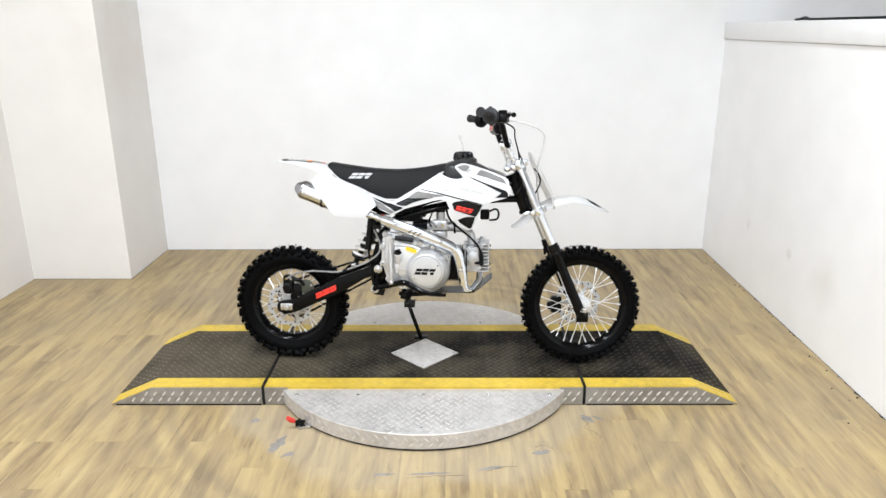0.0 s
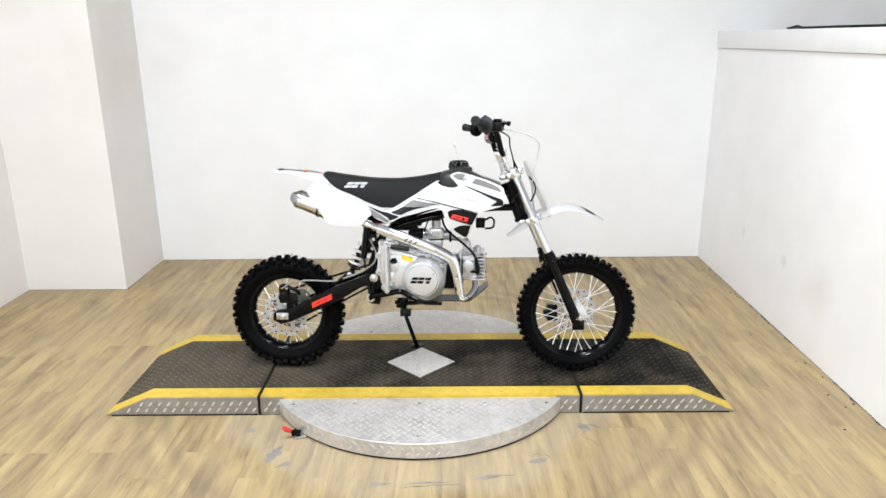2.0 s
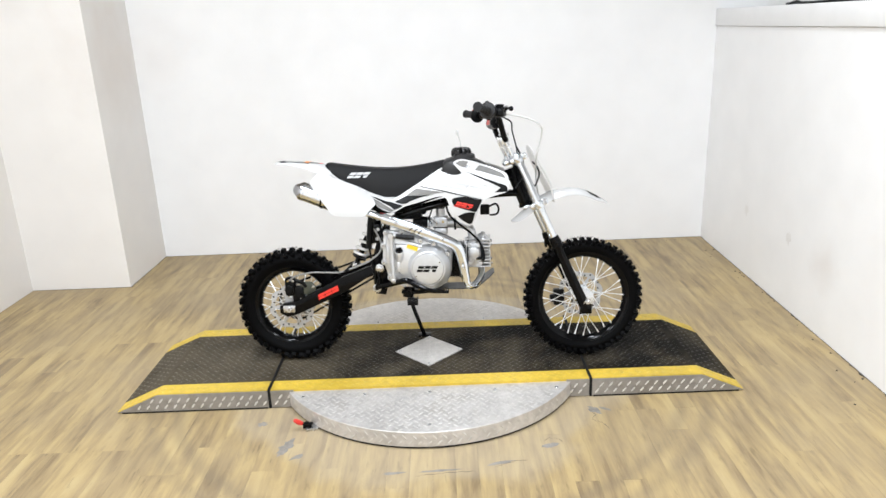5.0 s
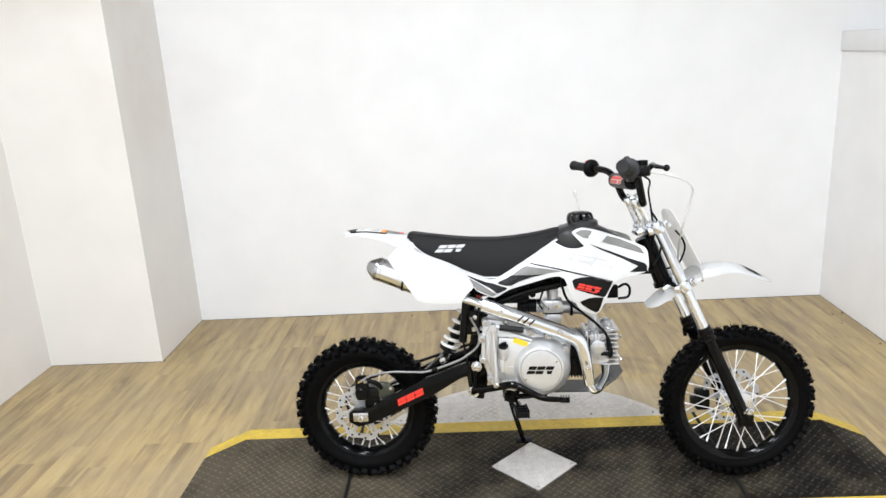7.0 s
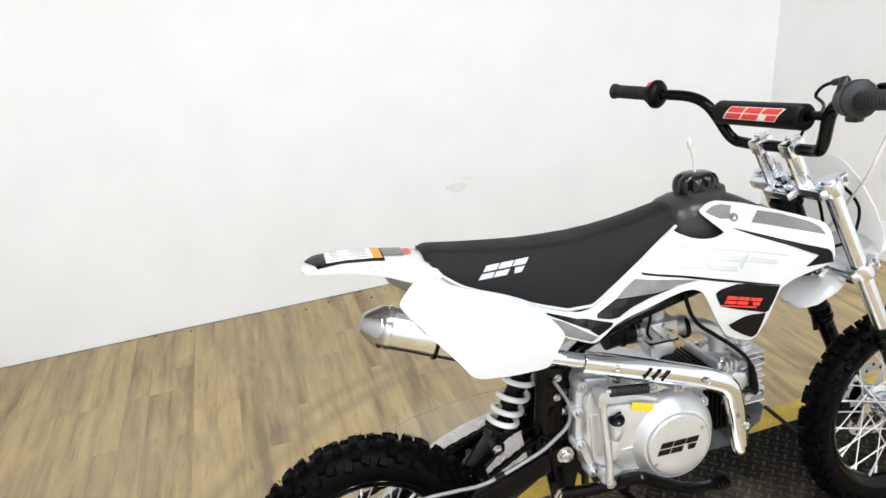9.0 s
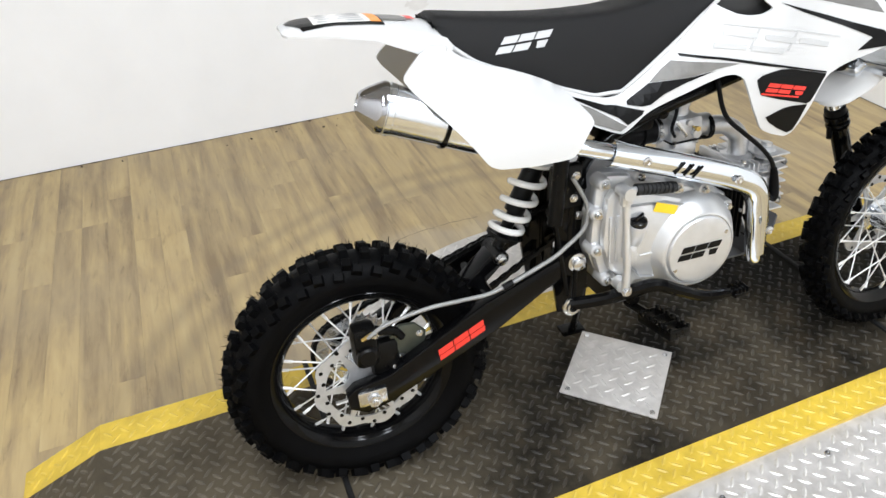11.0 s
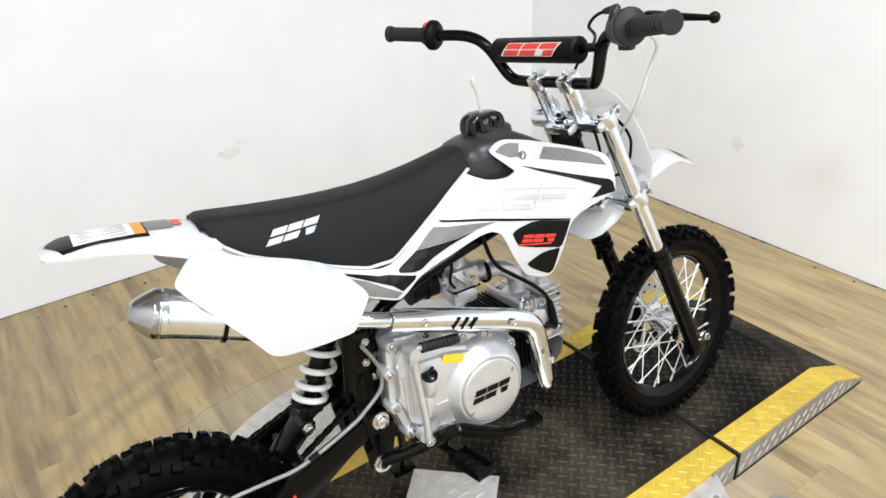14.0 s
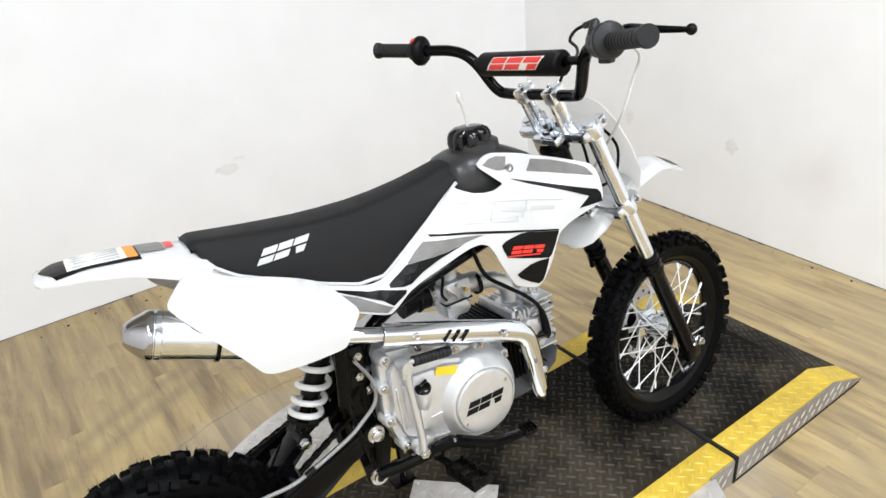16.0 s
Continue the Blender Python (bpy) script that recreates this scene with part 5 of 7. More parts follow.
for k in range(10):
    a = base_a + math.pi + math.pi * k / 9
    loop.append(c1 + r1 * Vector((math.cos(a), math.sin(a))))
for k in range(1, 40):
    loop.append((c1 + nm * r1).lerp(c0 + nm * r0, k / 40))
for k, (p, q) in enumerate(zip(loop, loop[1:] + loop[:1])):
    d = (q - p)
    if d.length < 1e-5:
        continue
    m = Matrix.Translation(((p.x + q.x) / 2, y, (p.y + q.y) / 2)) @ Matrix.Rotation(-math.atan2(d.y, d.x), 4, "Y")
    wd = 0.0035 if k % 2 else 0.0055
    for sg in (-1, 1):
        add_box(bm, (-d.length * 0.62, sg * wd - 0.0008, -0.0038), (d.length * 0.62, sg * wd + 0.0008, 0.0038), 0, m)
    add_box(bm, (-0.0028, -wd, -0.0028), (0.0028, wd, 0.0028), 0, m)
part("chain", bm, BLACK_CAST, bike, "black roller chain", smooth=0)

# ---- engine ----
bm = plate([(-0.155, 0.52), (-0.165, 0.42), (-0.14, 0.35), (-0.09, 0.318), (0.02, 0.312), (0.085, 0.33), (0.105, 0.38), (0.112, 0.46), (0.07, 0.49), (-0.01, 0.515), (-0.09, 0.545)], -0.09, 0.075, 0.008)
engine = part("crankcase", bm, CAST, bike, "cast aluminium engine crankcase")
COVER_BOLTS = ((-0.148, 0.545), (-0.160, 0.495), (-0.160, 0.428), (-0.138, 0.366), (-0.07, 0.338), (-0.005, 0.327), (0.078, 0.352), (0.090, 0.455), (0.040, 0.497), (-0.012, 0.510), (-0.085, 0.546))
bm = plate([(-0.158, 0.535), (-0.166, 0.44), (-0.148, 0.378), (-0.118, 0.345), (-0.06, 0.335), (0.01, 0.328), (0.07, 0.345), (0.092, 0.385), (0.097, 0.44), (0.075, 0.475), (0.03, 0.497), (-0.03, 0.522), (-0.10, 0.548), (-0.14, 0.555)], -0.09, -0.110, 0.004)
for u, w in COVER_BOLTS:
    add_lathe(bm, [(0, 0.0125), (0.026, 0.0115), (0.029, 0.0095), (0.029, 0)], (u, -0.091, w), (u, -1, w), 18)
cover = part("clutch_cover", bm, SATIN, bike, "satin silver right engine cover")
bm = plate([(-0.147, 0.522), (-0.153, 0.44), (-0.138, 0.388), (-0.108, 0.357), (-0.05, 0.347), (0.02, 0.34), (0.06, 0.355), (0.08, 0.40), (0.082, 0.44), (0.06, 0.468), (0.02, 0.483), (-0.03, 0.503), (-0.10, 0.527), (-0.135, 0.535)], -0.108, -0.126, 0.010)
part("cover_step", bm, SATIN, cover)
bm = plate([(-0.112, 0.505), (-0.118, 0.41), (-0.085, 0.366), (-0.02, 0.350), (0.03, 0.36), (0.055, 0.44), (0.02, 0.476), (-0.04, 0.497)], -0.120, -0.134, 0.012)
part("cover_step", bm, SATIN, cover)
C0 = Vector((0.0155, -0.12, 0.404))
part("round_cover", lathe([(-0.008, 0), (-0.008, 0.092), (0.004, 0.0885), (0.012, 0.083), (0.022, 0.0755), (0.029, 0.0705), (0.0325, 0.0675), (0.0335, 0.0655), (0.0335, 0.0645), (0.031, 0.064), (0.031, 0.0625), (0.0345, 0.0618), (0.037, 0.0595), (0.0378, 0.055), (0.0378, 0)], C0, C0 + Vector((0, -1, 0)), 64), SATIN, cover, "round satin silver clutch cap")
bm = bmesh.new()
for ol in mark(-0.03, 0.393, 0.058, 0.417, 0.45):
    cu = [(u, w + (u - 0.0155) * -0.02) for u, w in ol]
    add_skin(bm, cu, lambda u, w: 0.1580, -1, 0.0, 0.0012, 0.2)
part("logo", bm, DECAL_BLACK, cover, "black block logo", smooth=0)
for u, w in ((0.062, 0.43), (-0.032, 0.377)):
    part("cap_screw", lathe([(0, 0), (0, 0.004), (0.0014, 0.0035), (0.0014, 0)], (u, -0.1573, w), (u, -1, w), 10), ZINC, cover)
for u, w in COVER_BOLTS:
    part("cover_bolt", lathe([(0, 0), (0, 0.0068), (0.003, 0.0064), (0.003, 0.0045), (0.008, 0.0043), (0.008, 0)], (u, -0.1205, w), (u, -1, w), 12), ZINC, cover)
bm = box((-0.022, -0.0008, -0.008), (0.022, 0, 0.008), 0, Matrix.Translation((-0.044, -0.1345, 0.487)) @ Matrix.Rotation(radians(20), 4, "Y"))
part("sticker", bm, DECAL_YELLOW, cover, "yellow warning sticker", smooth=0)
OIL = Vector((-0.096, -0.1345, 0.468))
oil_way = Vector((0.0, -0.35, 1.0)).normalized()
part("cap_boss", lathe([(-0.046, 0.013), (-0.03, 0.0155), (0.004, 0.0162), (0.006, 0.015), (0.006, 0.008)], OIL, OIL + oil_way, 24), SATIN, cover)
bm = lathe([(0.004, 0.0145), (0.010, 0.0152), (0.013, 0.0140), (0.015, 0.009), (0.015, 0)], OIL, OIL + oil_way, 20)
add_box(bm, (-0.010, -0.003, 0.012), (0.010, 0.003, 0.023), 0.002, Matrix.Translation(OIL) @ Matrix.Rotation(radians(19), 4, "X") @ Matrix.Rotation(radians(25), 4, "Z"))
part("oil_cap", bm, GLOSS_BLACK, cover, "black oil filler cap")
part("cover_rib", box((-0.088, -0.1362, 0.408), (-0.060, -0.1335, 0.4105), 0.0008), SATIN, cover)
part("cover_rib", box((-0.060, -0.1362, 0.420), (-0.0575, -0.1335, 0.430), 0.0008), SATIN, cover)
part("cover_rib", box((-0.108, -0.1365, 0.392), (-0.094, -0.1300, 0.432), 0.002), SATIN, cover)
for u in (-0.143, -0.131):
    part("cover_rib", box((u, -0.1295, 0.405), (u + 0.007, -0.1245, 0.49), 0.002), SATIN, cover)

# cylinder and head, lying forward
barrel = part("cylinder", box((0.08, -0.062, 0.352), (0.166, 0.058, 0.474), 0.006), BLACK_CAST, bike, "black finned engine cylinder")
for k in range(10):
    u = 0.084 + k * 0.0094
    part("cooling_fin", box((u, -0.068, 0.348), (u + 0.0045, 0.062, 0.480), 0.003), BLACK_CAST, barrel)
bm = box((0.163, -0.056, 0.386), (0.226, 0.05, 0.486), 0.007)
add_lathe(bm, [(0, 0.026), (0.012, 0.025), (0.014, 0.02), (0.014, 0)], (0.196, -0.058, 0.445), (0.196, -1, 0.445), 6)
add_lathe(bm, [(0, 0.022), (0.016, 0.02), (0.018, 0)], (0.242, 0.0, 0.43), (1, 0, 0.43), 18)
add_box(bm, (0.158, -0.062, 0.392), (0.168, 0.056, 0.494), 0.003)
for u, w in ((0.175, 0.404), (0.175, 0.478), (0.222, 0.404), (0.222, 0.478)):
    add_tube(bm, [(u, -0.052, w), (u, -0.067, w)], 0.0075, 10, 1)
head = part("cylinder_head", bm, CAST, bike, "cast aluminium finned cylinder head")
bolts("head_bolt", [(0.264, v, w) for v in (-0.05, 0.05) for w in (0.40, 0.475)], (1, 0, 0), head)
bolts("flange_bolt", [(0.172, -0.052, 0.492), (0.172, 0.03, 0.492), (0.222, -0.045, 0.487)], (0, 0, 1), head, 0.005)
for k in range(9):
    w = 0.388 + k * 0.0135
    out = 0.004 * (k % 2)
    part("cooling_fin", box((0.206, -0.066 + out, w), (0.262 - out, 0.06, w + 0.0042), 0.0016), CAST, head)
for k in range(3):
    u = 0.176 + k * 0.0105
    part("rib", box((u, -0.0625, 0.40), (u + 0.0034, 0.052, 0.4915), 0.0014), CAST, head)
for s in (-1, 1):
    part("tappet_cover", lathe([(-0.012, 0.019), (0.006, 0.019), (0.009, 0.016), (0.010, 0.010), (0.017, 0.010), (0.018, 0)], (0.232, s * 0.034, 0.498), (0.245, s * 0.036, 0.56), 12), CAST, head, "cast tappet cover with a nut")
bm = tube([(0.226, -0.073, 0.418), (0.232, -0.072, 0.424), (0.231, -0.070, 0.45), (0.226, -0.07, 0.477)], [0.0085, 0.0095, 0.0085, 0.006], 12)
add_tube(bm, [(0.205, -0.066, 0.424), (0.229, -0.071, 0.424)], 0.006, 10, 1)
add_tube(bm, [(0.228, -0.07, 0.47), (0.216, -0.07, 0.496), (0.187, -0.07, 0.527), (0.15, -0.07, 0.558), (0.115, -0.07, 0.588), (0.098, -0.07, 0.615), (0.09, -0.065, 0.65), (0.09, -0.05, 0.68)], 0.0041, 10)
part("spark_plug_lead", bm, BLACK_PLASTIC, bike, "black spark plug lead and cap")
bm = tube([(0.190, -0.012, 0.484), (0.191, -0.012, 0.508), (0.184, -0.010, 0.535), (0.158, -0.006, 0.553), (0.122, -0.005, 0.558)], [0.019, 0.0175, 0.017, 0.017, 0.018], 18)
add_lathe(bm, [(0, 0.031), (0.007, 0.031), (0.009, 0.028), (0.010, 0.018)], (0.190, -0.012, 0.486), (0.190, -0.012, 1), 20)
part("intake_manifold", bm, CAST, bike, "cast aluminium intake manifold")
bm = box((0.032, -0.03, 0.546), (0.096, 0.03, 0.59), 0.008)
add_tube(bm, [(0.008, 0, 0.568), (0.126, 0, 0.560)], 0.02, 18, 1)
add_tube(bm, [(0.064, 0, 0.58), (0.064, 0, 0.635)], 0.0175, 16, 1)
add_lathe(bm, [(0, 0.019), (0.008, 0.019), (0.008, 0.0175)], (0.064, 0, 0.605), (0.064, 0, 1), 16)
add_tube(bm, [(0.044, -0.03, 0.574), (0.044, -0.045, 0.574)], 0.006, 10, 1)
add_tube(bm, [(0.08, -0.03, 0.56), (0.08, -0.037, 0.56)], 0.008, 12, 1)
add_tube(bm, [(0.064, -0.03, 0.582), (0.064, -0.036, 0.582)], 0.005, 10, 1)
carb = part("carburettor", bm, CAST, bike, "cast aluminium carburettor")
bm = box((0.036, -0.026, 0.512), (0.092, 0.026, 0.548), 0.010)
add_tube(bm, [(0.064, 0, 0.502), (0.064, 0, 0.514)], 0.008, 12, 1)
part("float_bowl", bm, CAST, carb)
part("gasket", box((0.033, -0.031, 0.5455), (0.095, 0.031, 0.5485), 0.001), BLACK_PLASTIC, carb)
part("idle_screw", lathe([(0, 0.0022), (0.012, 0.0022), (0.012, 0.0045), (0.017, 0.0045), (0.017, 0)], (0.075, -0.028, 0.572), (0.075, -1, 0.60), 12), BRASS, carb, "brass idle screw")
bm = box((-0.004, -0.0025, -0.012), (0.004, 0, 0.024), 0.001, Matrix.Translation((0.044, -0.045, 0.574)) @ Matrix.Rotation(radians(-35), 4, "Y"))
part("choke_lever", bm, ZINC, carb)
part("slide_cap", lathe([(0, 0.0195), (0.012, 0.0195), (0.015, 0.016), (0.02, 0.006), (0.034, 0.005), (0.034, 0)], (0.064, 0, 0.622), (0.064, 0, 1), 18), BLACK_PLASTIC, carb)
part("clamp_ring", lathe([(-0.004, 0.02), (-0.004, 0.0245), (0.004, 0.0245), (0.004, 0.02)], (0.018, 0, 0.567), (1, 0, 0.567), 18), ZINC, carb)
bolts("bowl_screw", [(u, v, 0.552) for u in (0.041, 0.087) for v in (-0.027, 0.027)], (0, 0, -1), carb, 0.003, 0.012)
part("rubber_boot", lathe([(0, 0.022), (0.02, 0.022), (0.022, 0.025), (0.026, 0.025), (0.028, 0.021), (0.06, 0.026), (0.06, 0)], (0.012, 0, 0.568), (-1, 0, 0.61), 18), BLACK_PLASTIC, carb, "black rubber intake boot")
part("clamp_ring", lathe([(-0.004, 0.019), (-0.004, 0.023), (0.004, 0.023), (0.004, 0.019)], (0.122, -0.002, 0.556), (1, -0.002, 0.556), 18), BLACK_PLASTIC, carb)
part("fuel_hose", tube([(0.03, -0.042, 0.566), (0.02, -0.046, 0.584), (0.028, -0.044, 0.61), (0.04, -0.03, 0.64)], 0.003, 8), BLACK_PLASTIC, carb)

part("choke_hose", tube([(0.112, -0.004, 0.668), (0.116, -0.006, 0.64), (0.130, -0.006, 0.626), (0.152, -0.004, 0.628), (0.160, 0.0, 0.645)], 0.0018, 8), BLACK_PLASTIC, carb)

# ---- exhaust ----
PIPE = [(0.225, -0.012, 0.375), (0.222, -0.04, 0.346), (0.197, -0.084, 0.322), (0.174, -0.108, 0.324), (0.161, -0.114, 0.358), (0.152, -0.118, 0.408), (0.138, -0.124, 0.460), (0.098, -0.130, 0.503), (0.05, -0.136, 0.528), (0.0, -0.138, 0.550), (-0.10, -0.14, 0.588), (-0.18, -0.138, 0.617), (-0.27, -0.112, 0.642), (-0.36, -0.09, 0.668)]
pipe = part("exhaust_pipe", tube(PIPE, 0.0135, 16, 8), CHROME, bike, "chrome exhaust pipe")
SH = [(0.163, -0.122, 0.346), (0.159, -0.124, 0.37), (0.150, -0.128, 0.43), (0.133, -0.132, 0.482), (0.09, -0.136, 0.512), (0.0, -0.140, 0.550), (-0.08, -0.142, 0.580), (-0.155, -0.141, 0.607)]
bm = bmesh.new()
line = smooth_path(SH, 8)
rows = []
for i, p in enumerate(line):
    d = (line[min(i + 1, len(line) - 1)] - line[max(i - 1, 0)]).normalized()
    out = Vector((0, -1, 0))
    out = (out - d * out.dot(d)).normalized()
    side = d.cross(out)
    row = []
    reach = min(1.0, (p - line[0]).length / 0.17)
    wide = 0.0165 + 0.0045 * reach
    for a in range(-95, 96, 19):
        row.append(bm.verts.new(p + wide * (out * 0.72 * math.cos(radians(a)) + side * math.sin(radians(a)))))
    rows.append(row)
for q, s in zip(rows, rows[1:]):
    for k in range(len(q) - 1):
        bm.faces.new((q[k], q[k + 1], s[k + 1], s[k]))
fs = list(bm.faces)
g = bmesh.ops.extrude_face_region(bm, geom=fs)
bmesh.ops.translate(bm, verts=[x for x in g["geom"] if isinstance(x, bmesh.types.BMVert)], vec=(0, -0.0015, 0))
shield = part("heat_shield", bm, CHROME, bike, "chrome exhaust heat shield", smooth=50)
for u, w in ((-0.1, 0.588), (0.075, 0.521), (0.1525, 0.41)):
    part("shield_screw", lathe([(0, 0.0075), (0.003, 0.007), (0.004, 0.004), (0.003, 0.003), (0.003, 0)], (u, -0.157, w), (u, -1, w), 14), ZINC, shield)
for k in range(3):
    u = -0.042 + k * 0.017
    w = 0.566 - k * 0.0065
    part("shield_slot", box((-0.002, 0.0, -0.012), (0.002, 0.003, 0.012), 0.001, Matrix.Translation((u, -0.1605, w)) @ Matrix.Rotation(radians(48), 4, "Y")), BLACK_CAST, shield)
S0, S1 = Vector((-0.511, -0.060, 0.727)), Vector((-0.33, -0.09, 0.660))
sl = (S1 - S0).length
silencer = part("silencer", lathe([(0.03, 0.036), (sl - 0.01, 0.037), (sl, 0.028), (sl, 0)], S0, S1, 36), POLISHED, bike, "brushed aluminium silencer")
part("end_cap", lathe([(0.012, 0), (0.010, 0.009), (0.001, 0.0115), (0.0, 0.013), (0.001, 0.0155), (0.005, 0.0195), (0.010, 0.0235), (0.016, 0.0275), (0.022, 0.0315), (0.028, 0.0352), (0.031, 0.0370), (0.033, 0.0375), (0.039, 0.0375), (0.040, 0.0362)], S0, S1, 36), DARK_CHROME, silencer, "conical dark chrome end cap")
part("band", lathe([(0.041, 0.036), (0.0415, 0.0362), (0.0425, 0.0376), (0.051, 0.0376), (0.052, 0.0362)], S0, S1, 40), CHROME, silencer)
part("strap", lathe([(0.128, 0.036), (0.128, 0.0395), (0.134, 0.0395), (0.134, 0.036)], S0, S1, 36), BLACK_STEEL, silencer, "black silencer strap")
for a in (20, 110, 200, 290):
    x = (S1 - S0).normalized().orthogonal().normalized()
    y = (S1 - S0).normalized().cross(x)
    o = x * math.cos(radians(a)) + y * math.sin(radians(a))
    p = S0 + (S1 - S0).normalized() * 0.046
    part("rivet", lathe([(0, 0.0035), (0.0015, 0.003), (0.0015, 0)], p + o * 0.0365, p + o, 10), ZINC, silencer)

# ---- controls at the footpegs ----
bm = tube([(-0.124, -0.128, 0.366), (-0.124, -0.146, 0.366)], 0.012, 16, 1)
add_tube(bm, [(-0.122, -0.148, 0.358), (-0.122, -0.152, 0.40), (-0.124, -0.148, 0.47), (-0.126, -0.146, 0.535)], [0.0085, 0.0062, 0.0056, 0.0075], 12)
add_tube(bm, [(-0.126, -0.158, 0.538), (-0.126, -0.128, 0.538)], 0.0105, 14, 1)
add_box(bm, (-0.136, -0.152, 0.515), (-0.116, -0.140, 0.545), 0.004)
add_tube(bm, [(-0.126, -0.140, 0.539), (-0.09, -0.140, 0.534)], 0.005, 10, 1)
kick = part("kick_lever", bm, SATIN, bike, "chrome kick start lever")
prof = [(0, 0.006), (0.0, 0.0095)]
for k in range(9):
    h = 0.003 + k * 0.0076
    prof += [(h, 0.0096), (h + 0.0045, 0.0096), (h + 0.005, 0.0082), (h + 0.0072, 0.0082)]
prof += [(0.073, 0.0088), (0.073, 0)]
part("lever_rubber", lathe(prof, (-0.106, -0.140, 0.536), (-0.031, -0.140, 0.525), 16), GRIP_RUBBER, kick, "ribbed black rubber foot piece")
bm = bmesh.new()
add_bolt(bm, (-0.122, -0.155, 0.36), (0, -1, 0), 0.007)
part("lever_bolt", bm, ZINC, kick)


def footpeg(s):
    m = Matrix.Translation((-0.052, s * 0.105, 0.268)) @ Matrix.Rotation(radians(-7 * -s), 4, "X") @ Matrix.Rotation(radians(-4 * s), 4, "Z")
    bm = bmesh.new()
    add_tube(bm, [m @ Vector((0, -s * 0.05, 0.0)), m @ Vector((0, s * 0.015, 0))], 0.009, 10, 1)
    for x in (-0.018, 0.018):
        add_box(bm, (x - 0.0025, s * 0.01, -0.008), (x + 0.0025, s * 0.1, 0.008), 0.001, m)
        for k in range(7):
            y = s * (0.016 + 0.0135 * k)
            add_box(bm, (x - 0.003, y - 0.003, 0.007), (x + 0.003, y + 0.003, 0.0155), 0.001, m)
    for y in (0.012, 0.04, 0.07, 0.098):
        add_box(bm, (-0.019, s * y - 0.0025, -0.007), (0.019, s * y + 0.0025, 0.010), 0.001, m)
    return part("footpeg", bm, BLACK_CAST, bike, "black serrated steel footpeg")


footpeg(-1)
footpeg(1)
bm = bmesh.new()
add_tube(bm, [(-0.10, -0.085, 0.30), (-0.05, -0.08, 0.295), (0.03, -0.06, 0.295)], 0.009, 10)
add_tube(bm, [(-0.07, -0.1, 0.295), (-0.07, 0.1, 0.295)], 0.011, 10, 1)
add_tube(bm, [(0.03, -0.06, 0.297), (0.03, 0.06, 0.297)], 0.010, 10, 1)
add_plate(bm, [(-0.10, 0.27), (-0.06, 0.262), (-0.05, 0.30), (-0.09, 0.312)], -0.055, 0.055, 0.003)
part("peg_mount", bm, BLACK_CAST, bike, "black footpeg mount under the engine")
bm = tube([(-0.195, -0.104, 0.326), (-0.152, -0.128, 0.338), (-0.108, -0.146, 0.352), (-0.068, -0.158, 0.360), (-0.030, -0.166, 0.344), (0.02, -0.174, 0.323), (0.078, -0.18, 0.319)], [0.011, 0.011, 0.0115, 0.0115, 0.011, 0.010, 0.008], 10)
add_box(bm, (0.068, -0.194, 0.314), (0.096, -0.168, 0.323), 0.002, None)
for k in range(4):
    add_box(bm, (0.07 + k * 0.0075, -0.194, 0.322), (0.073 + k * 0.0075, -0.168, 0.330), 0.0005)
pedal = part("brake_pedal", bm, BLACK_STEEL, bike, "black rear brake pedal")
part("pedal_nut", lathe([(0, 0.008), (0, 0.0175), (0.004, 0.0175), (0.005, 0.013), (0.009, 0.012), (0.009, 0.008)], (-0.195, -0.1, 0.32), (-0.195, -1, 0.32), 20), ZINC, pedal, "silver pedal pivot nut")
bm = bmesh.new()
add_tube(bm, [(-0.185, -0.095, 0.395), (-0.19, -0.098, 0.335)], 0.004, 8, 1)
add_bolt(bm, (-0.165, -0.112, 0.322), (0, -1, 0), 0.0045)
part("pedal_rod", bm, BLACK_CAST, pedal)
bm = tube([(-0.085, 0.055, 0.275), (-0.075, 0.085, 0.2), (-0.055, 0.14, 0.108), (-0.038, 0.194, 0.0287)], 0.0085, 12)
add_box(bm, (-0.028, -0.018, -0.004), (0.028, 0.018, 0.003), 0.002, Matrix.Translation((-0.036, 0.2, 0.0292)) @ Matrix.Rotation(radians(8), 4, "X"))
add_box(bm, (-0.105, 0.04, 0.245), (-0.065, 0.07, 0.29), 0.004)
part("side_stand", bm, BLACK_STEEL, bike, "black side stand")
bm = box((0.02, -0.055, 0.2965), (0.20, 0.055, 0.3005), 0.001)
GUARD = Matrix.Translation((0.20, 0, 0.2985)) @ Matrix.Rotation(radians(-40), 4, "Y")
GUARD_EDGE = [(0.0, -0.055), (0.070, -0.062), (0.098, -0.045), (0.098, 0.045), (0.070, 0.062), (0.0, 0.055)]
vs = [[bm.verts.new(GUARD @ Vector((a, b, h))) for a, b in GUARD_EDGE] for h in (-0.002, 0.002)]
bm.faces.new(vs[0][::-1])
bm.faces.new(vs[1])
for q in range(6):
    bm.faces.new((vs[0][q], vs[0][(q + 1) % 6], vs[1][(q + 1) % 6], vs[1][q]))
guard = part("engine_guard", bm, GUARD_GREY, bike, "dark grey engine guard below the cylinder head", smooth=0)
for k in range(3):
    part("guard_slot", box((0.03 + 0.014 * k, -0.045, -0.0028), (0.034 + 0.014 * k, -0.012, 0.0028), 0.0008, GUARD), BLACK_CAST, guard)
bm = tube([(0.02, 0.1, 0.33), (0.08, 0.12, 0.32), (0.14, 0.125, 0.315)], 0.006, 10)
add_tube(bm, [(0.14, 0.11, 0.315), (0.14, 0.15, 0.315)], 0.009, 10, 1)
part("gear_lever", bm, BLACK_STEEL, bike, "black gear lever")
